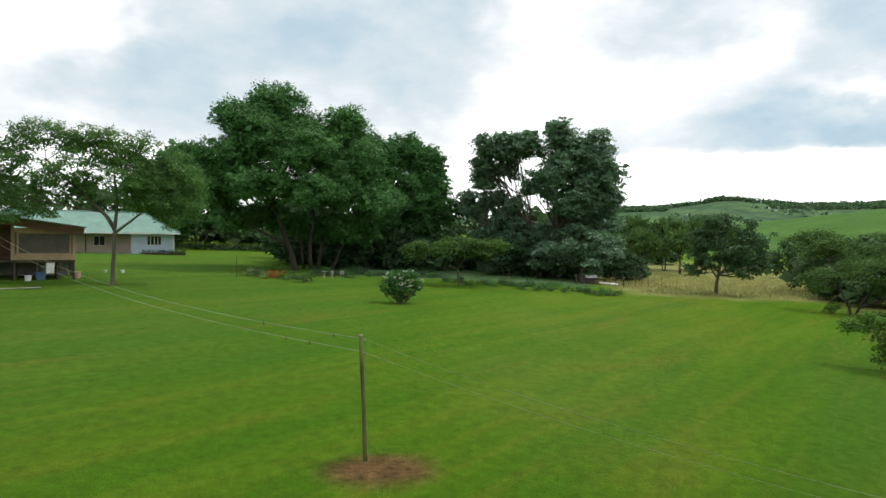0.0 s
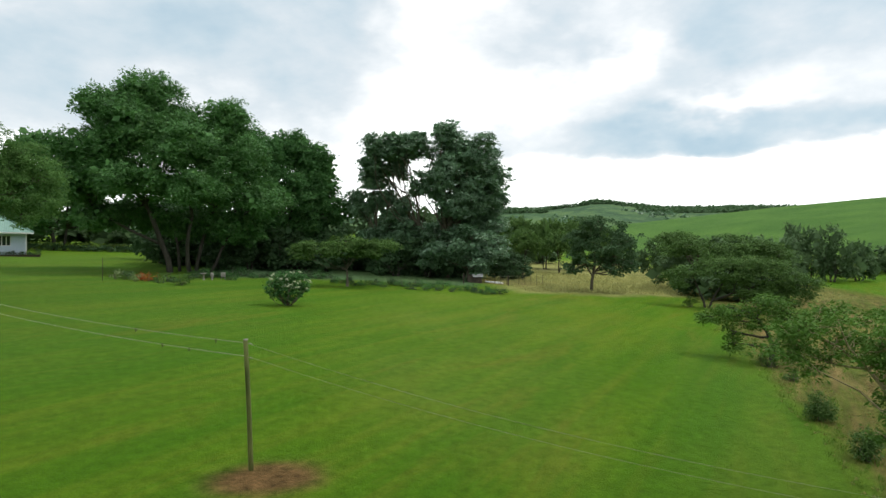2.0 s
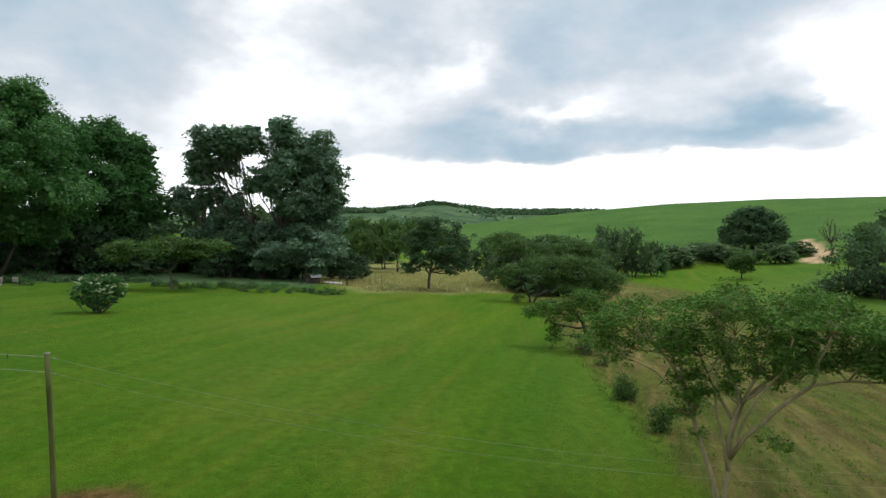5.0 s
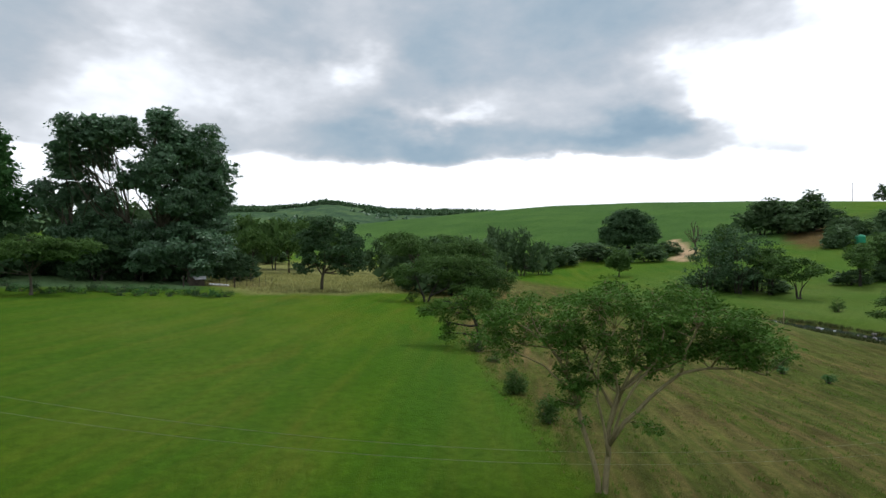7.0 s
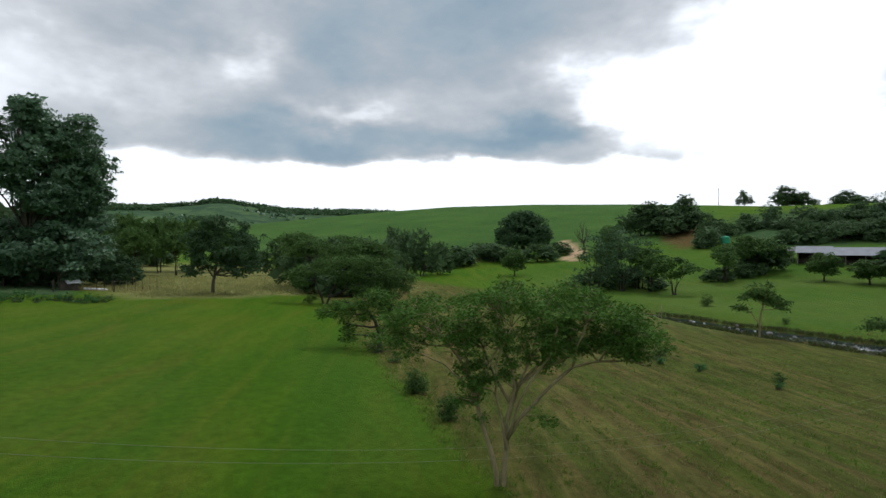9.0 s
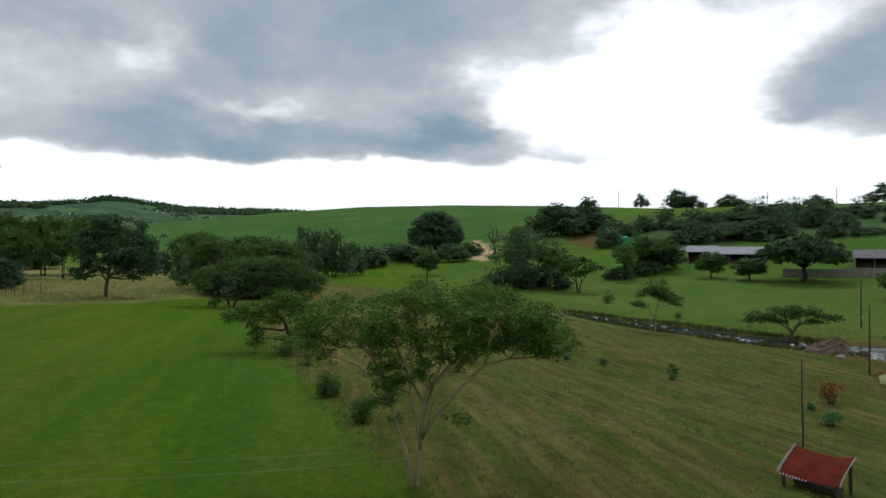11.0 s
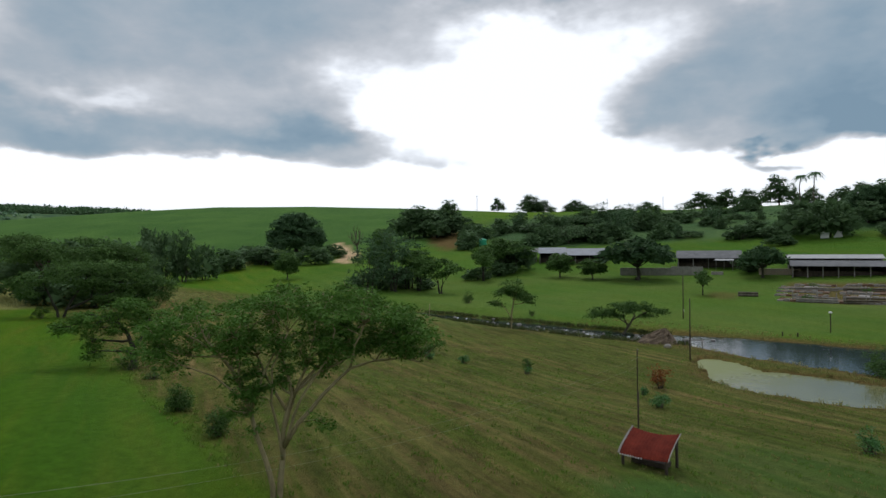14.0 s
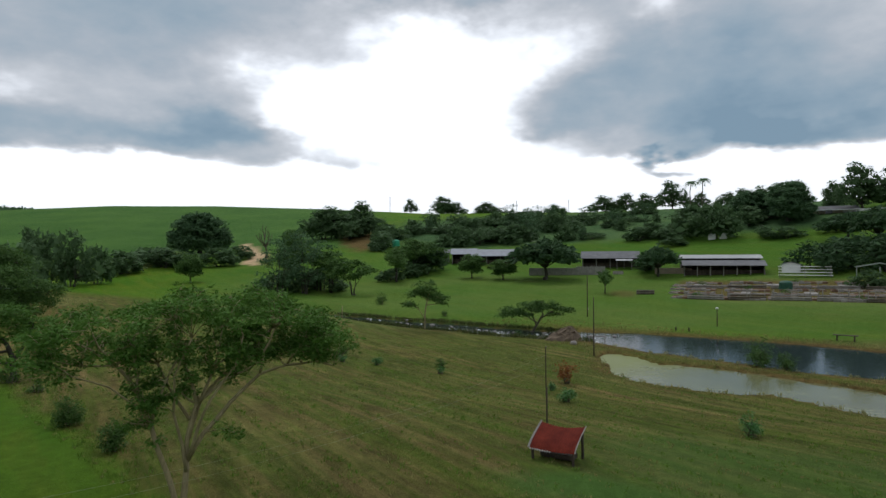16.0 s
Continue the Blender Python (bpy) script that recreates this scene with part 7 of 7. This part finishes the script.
for y in (0, 3):
    part("rafter", *join([tube([Vector((-2.8, y, 2.2)), Vector((0, y, 2.75))], [0.05, 0.05], 6), tube([Vector((0, y, 2.75)), Vector((2.8, y, 2.2))], [0.05, 0.05], 6)]), FRAME_GREEN, frame_port)
for x, z in ((-2.7, 2.22), (0, 2.75), (2.7, 2.22)):
    part("purlin", *tube([Vector((x, -0.2, z)), Vector((x, 3.2, z))], [0.04, 0.04], 6), FRAME_GREEN, frame_port)

# vegetable garden: terraces of edged beds
g = np.random.default_rng(21)
garden_turn = -104
for row in range(5):
    far = 80.5 + 4.6 * row
    for k in range(4):
        bearing = 98.9 + 4.1 * k + g.uniform(-0.5, 0.5) + 0.15 * row
        if bearing > 114.5:
            continue
        wide, deep = g.uniform(4.9, 5.9), g.uniform(1.8, 2.8)
        bed = holder("vegetable_bed", spot(bearing, far), "raised brown soil bed edged with grey stones", "garden bed", "vegetable garden", turn=garden_turn)
        block("soil", (-wide / 2, wide / 2, -deep / 2, deep / 2, -0.7, 0.1), SOIL, bed, width=0.05)
        n = int(wide / 0.62)
        for s in (-1, 1):
            for i in range(n):
                x = -wide / 2 + wide * i / n
                q = g.uniform(0.0, 0.1)
                block("edging_stone", (x + 0.03, x + wide / n - 0.03, s * (deep / 2 + 0.12) - 0.11, s * (deep / 2 + 0.12) + 0.11, -0.7, 0.1 + 1.5 * q), (WALL_STONE, TIMBER_GREY, SOIL)[int(g.integers(0, 3))], bed, width=0.04)
        if (row + k) % 3 == 0:
            build_bush("vegetable_plant", spot(bearing + g.uniform(-1, 1), far, 0.08), "leafy green plant in the vegetable bed", [(0, 0, 0.35, 0.8, 0.6, 0.35)], LEAF_OLIVE, clump=0.25, density=30, count=16, leaf_size=0.2, seed=500 + 10 * row + k, group="vegetable plants", category="plant")
for bearing, far, wide in ((99.6, 96, 1.6), (103.6, 94, 1.8), (103.2, 86, 1.2), (105.4, 96, 2.0), (110.5, 95, 2.0), (108.0, 86, 1.4)):
    p = holder("stone_path", spot(bearing, far), "pale stone slabs between the garden beds", "path", "garden paths", turn=garden_turn)
    for i in range(3):
        block("slab", (-wide / 2, wide / 2, -1.5 + i, -0.55 + i, -0.6, 0.13), STONE, p, width=0.04)
tarp = holder("green_tank", spot(106.2, 90), "squat dark green plastic tank in the garden", "tank")
part("body", *tube([Vector((0, 0, -0.4)), Vector((0, 0, 1.0)), Vector((0, 0, 1.2)), Vector((0, 0, 1.26))], [0.8, 0.8, 0.6, 0.2], 16), surface("dark_green_plastic", (0.015, 0.07, 0.04), (0.03, 0.1, 0.06), 1.0, 0.5), tarp)
for k in range(10):
    p = holder("garden_post", spot(98.3 + 1.75 * k, 79.2 + (k % 3) * 0.3), "grey wooden post of the garden fence", "post", "garden fence posts")
    post("shaft", 0, 0, -0.4, 1.25, 0.06, TIMBER_GREY, p, seed=k)
for row, far in enumerate((78.9, 83.0, 91.4)):
    for k in range(5):
        b0, b1 = 98.5 + 3.3 * k, 98.5 + 3.3 * (k + 1) - 0.35
        a, b = spot(b0, far), spot(b1, far + 0.4 * (k % 2))
        bank = holder("terrace_edge", a, "low garden terrace edge of weathered grey logs", "terrace", "garden terraces")
        for z in (0.12, 0.34)[:2 - row % 2]:
            part("log", *tube([Vector((0, 0, z)), (b - a) * 0.5 + Vector((0, 0, z + 0.02)), (b - a) + Vector((0, 0, z - 0.01))], [0.11, 0.105, 0.1], 7), (TIMBER_GREY, BARK_GREY, TIMBER_GREY)[k % 3], bank)
        for q in (0.04, 0.5, 0.96):
            p = (b - a) * q
            post("peg", p.x, p.y, p.z - 0.4, p.z + 0.75, 0.05, TIMBER_GREY, bank, seed=k)
pallet = holder("log_pile", spot(95.0, 82.8), "low stack of brown logs on the pasture", "log pile", turn=-87)
for z in range(2):
    for x in range(3 - z):
        V, F = tube([Vector((-1.1, 0.32 * x + 0.16 * z, 0.16 + 0.27 * z)), Vector((1.1, 0.32 * x + 0.16 * z + 0.03, 0.16 + 0.27 * z))], [0.15, 0.14], 8)
        part("log", V, F, BARK_GREY, pallet)
tank = holder("water_tank", spot(71.6, 158), "green plastic water tank on the hillside", "tank")
part("body", *tube([Vector((0, 0, -0.4)), Vector((0, 0, 1.5)), Vector((0, 0, 1.8)), Vector((0, 0, 1.9))], [1.05, 1.05, 0.8, 0.25], 18), GREEN_PLASTIC, tank)
part("lid", *tube([Vector((0, 0, 1.88)), Vector((0, 0, 1.98))], [0.3, 0.28], 12), GREEN_PLASTIC, tank)
farmhouse = holder("farmhouse", spot(108.0, 163, -1.0), "long low farmhouse with pale walls on the hilltop", "house", turn=-108)
walls("front_wall", [(-9, -6, 0, 0.2, -1.5, 2.1), (-4.6, -1.5, 0, 0.2, -1.5, 2.1), (0, 3, 0, 0.2, -1.5, 2.1), (4.4, 9, 0, 0.2, -1.5, 2.1), (-6, -4.6, 0, 0.2, -1.5, 0.8), (-1.5, 0, 0, 0.2, -1.5, 0.8), (3, 4.4, 0, 0.2, -1.5, 0.8)], WALL_BEIGE, farmhouse)
walls("side_wall", [(-9, -8.8, 0.2, 7, -1.5, 2.1), (8.8, 9, 0.2, 7, -1.5, 2.1), (-8.8, 8.8, 6.8, 7, -1.5, 2.1)], WALL_BEIGE, farmhouse)
for x in (-6, -1.5, 3):
    part("window", *box(x, x + 1.4, 0.08, 0.12, 0.8, 2.1), GLASS, farmhouse)
part("roof_front", *slab([(-9.6, -1.6, 1.9), (9.6, -1.6, 1.9), (9.6, 3.5, 3.1), (-9.6, 3.5, 3.1)], 0.08), ROOF_GREY, farmhouse)
part("roof_back", *slab([(-9.6, 3.5, 3.1), (9.6, 3.5, 3.1), (9.6, 7.5, 2.1), (-9.6, 7.5, 2.1)], 0.08), ROOF_GREY, farmhouse)
part("gutter", *box(-9.6, 9.6, -1.72, -1.61, 1.82, 1.98), WHITE, farmhouse)
gwall = holder("garden_wall", spot(112.0, 163, -0.8), "long white garden wall on the hilltop", "wall", turn=-112)
for k in range(5):
    block("panel", (-5 + 2 * k, -3.04 + 2 * k, 0, 0.25, -1.0, 1.3), WALL_WHITE, gwall)
for bearing, far in ((100.6, 143.5), (101.5, 143.5)):
    p = holder("white_tank", spot(bearing, far - 1), "white block tank under the dark trees", "tank", "white tanks", turn=-bearing)
    block("body", (-0.75, 0.75, -0.6, 0.6, -0.6, 1.2), WALL_WHITE, p, width=0.06)
for bearing, far, h in ((71.1, 305, 8), (83.3, 270, 6), (88.2, 262, 6.5), (96.8, 236, 7)):
    p = holder("power_pole", spot(bearing, far), "thin power pole on the skyline", "pole", "power poles on the skyline")
    post("shaft", 0, 0, -0.5, h, 0.12, TIMBER_DARK, p, r1=0.08)
    part("crossarm", *box(-0.8, 0.8, -0.06, 0.06, h - 0.7, h - 0.55), TIMBER_DARK, p)
rngp = np.random.default_rng(5)
for bearing, far, h in ((98.9, 205, 8.6), (99.9, 203, 9.2)):
    palm = holder("palm_tree", spot(bearing, far), "slender palm tree on the skyline", "palm", "palms on the skyline", turn=-bearing)
    part("trunk", *limb(rngp, (0, 0, -0.5), (0.3, 0, h), 0.22, 0.15, 0.05)[0], BARK_GREY, palm)
    for k in range(13):
        a, up = 2 * math.pi * k / 13, rngp.uniform(0.1, 0.9)
        spine = [Vector((0.3 + math.cos(a) * s * 2.6, math.sin(a) * s * 2.6, h + up * 2 * s - 2.6 * s * s)) for s in (0, 0.2, 0.4, 0.6, 0.8, 1.0)]
        fv, ff = [], []
        for i in range(1, 6):
            for q in range(3):
                p = spine[i - 1].lerp(spine[i], q / 3)
                for sd in (-1, 1):
                    out = Vector((-math.sin(a) * sd, math.cos(a) * sd, -0.5)) * 0.75 * (1.1 - 0.12 * i)
                    d = (spine[i] - spine[i - 1]).normalized() * 0.12
                    n0 = len(fv)
                    fv += [p - d, p + d, p + out + d * 2]
                    ff.append((n0, n0 + 1, n0 + 2))
        part("frond", fv, ff, LEAF_DARK, palm)
dead = holder("dead_tree", spot(59.4, 150), "bare dead tree on the slope", "dead tree")
pieces = [limb(rngp, (0, 0, -0.5), (0.2, 0, 3.0), 0.3, 0.2)[0]]
for k in range(9):
    e = (rngp.uniform(-3, 3), rngp.uniform(-1, 1), rngp.uniform(5, 8.2))
    pc, pts = limb(rngp, (0.2, 0, 2.8), e, 0.16, 0.04, 0.2)
    pieces.append(pc)
    for q in range(3):
        s = pts[3 + q]
        pieces.append(limb(rngp, s, s + Vector((rngp.uniform(-1.2, 1.2), 0, rngp.uniform(0.4, 1.4))), 0.06, 0.015, 0.2)[0])
part("branches", *join(pieces), BARK_GREY, dead)

# ---- far woods along the ridge, and rough grass ----
g = np.random.default_rng(77)
pts = []
for bearing in np.arange(12, 42, 0.02):
    belt = bearing > 29 or bearing < 20.8
    if g.uniform() < (1.0 if belt or 23.8 < bearing < 26.4 else 0.25):
        far = g.uniform(1500, 1745) if belt else g.uniform(1640, 1745)
        p = spot(bearing, far)
        pts.append((p.x, p.y, p.z + g.uniform(1.5, 6.5)))
woods = leaf_mesh("ridge_woods", leaves(g, np.array(pts), 6.5, 0.9, 22, 6.0, 0.8, 0.1), LEAF_DARK, None)
tagged(woods, "distant dark wood along the ridge", "woods", kind="stuff")
pts = []
for k in range(420):
    bearing, far = g.uniform(16, 40), g.uniform(1050, 1500)
    if wavy(np.array(bearing), np.array(far / 40), 1.6, 4) > 0.25:
        p = spot(bearing, far)
        pts.append((p.x, p.y, p.z + 2.5))
copse = leaf_mesh("distant_copses", leaves(g, np.array(pts), 7.0, 0.6, 30, 5.5, 0.8, 0.1), LEAF_DEEP, None)
tagged(copse, "distant copses on the hills", "woods", kind="stuff")


def grass_stuff(name, n, where, leaf, tall, label, seed, blades=5):
    g = np.random.default_rng(seed)
    V = []
    count = 0
    while count < n:
        x, y = g.uniform(-40, 62), g.uniform(-25, 80)
        if not where(x, y, g):
            continue
        count += 1
        z = height(x, y)
        if z < WATER_LEVEL + 0.05:
            continue
        h = tall * g.uniform(0.5, 1.4)
        for b in range(blades):
            a, lean = g.uniform(0, 6.283), g.uniform(0.15, 0.9)
            bx, by = x + g.normal(0, 0.5 * h), y + g.normal(0, 0.5 * h)
            w = 0.06 * h + 0.006
            dx, dy = math.cos(a), math.sin(a)
            tip = (bx + dx * lean * h, by + dy * lean * h, z + h)
            V += [(bx - dy * w, by + dx * w, z - 0.01), (bx + dy * w, by - dx * w, z - 0.01), (bx + dx * lean * h * 0.4 + dy * w * 0.8, by + dy * lean * h * 0.4 - dx * w * 0.8, z + h * 0.6), tip]
    ob = leaf_mesh(name, np.array(V), leaf, None)
    return tagged(ob, label, "grass", kind="stuff")


def in_field(x, y, g):
    r = math.hypot(x, y)
    if not (x > EDGE(y) - 0.4 and 8 < r < 46 and g.uniform() < 14 / r):
        return False
    across = x * math.cos(radians(40)) - y * math.sin(radians(40)) + 0.35 * float(wavy(np.array(x), np.array(y), 5.0, 9))
    return math.sin(across * 2 * math.pi / 1.15) + 0.5 * math.sin(across * 2 * math.pi / 3.7) > g.uniform(-0.9, 1.1)


def on_edge(x, y, g):
    return abs(x - EDGE(y) - 0.6) < 0.9 and math.hypot(x, y) < 60


def at_banks(x, y, g):
    q = min(float(inside(x, y, *w)) for w in WATERS)
    return 1.05 < q < 1.6


grass_stuff("rough_grass", 7500, in_field, LEAF_GRASS, 0.07, "rough mown field grass and stubble", 5)
grass_stuff("dry_stubble", 6500, in_field, LEAF_STRAW, 0.055, "dry brown grass stubble in the field", 6)
grass_stuff("edge_grass", 700, on_edge, LEAF_GRASS, 0.1, "longer grass along the lawn's edge", 7)
LEAF_REED = leaf_material("dark_reed", (0.05, 0.07, 0.025), (0.085, 0.105, 0.035), (0.15, 0.13, 0.05), 0.2)


def along_stream(x, y, g):
    q = min(float(inside(x, y, *w)) for w in WATERS[4:])
    return 0.95 < q < 1.45


grass_stuff("stream_reeds", 2600, along_stream, LEAF_REED, 0.26, "dark rank reeds along the stream", 12)
grass_stuff("bank_grass", 1500, at_banks, LEAF_STRAW, 0.16, "brown rank grass on the pond banks", 8)


def in_meadow(x, y, g):
    return y > 47.5 + 0.1 * x and x > 17 and x < 56 and y < 78


grass_stuff("meadow_grass", 5200, in_meadow, LEAF_MEADOW, 0.24, "tall yellow meadow grass beyond the lawn", 9)
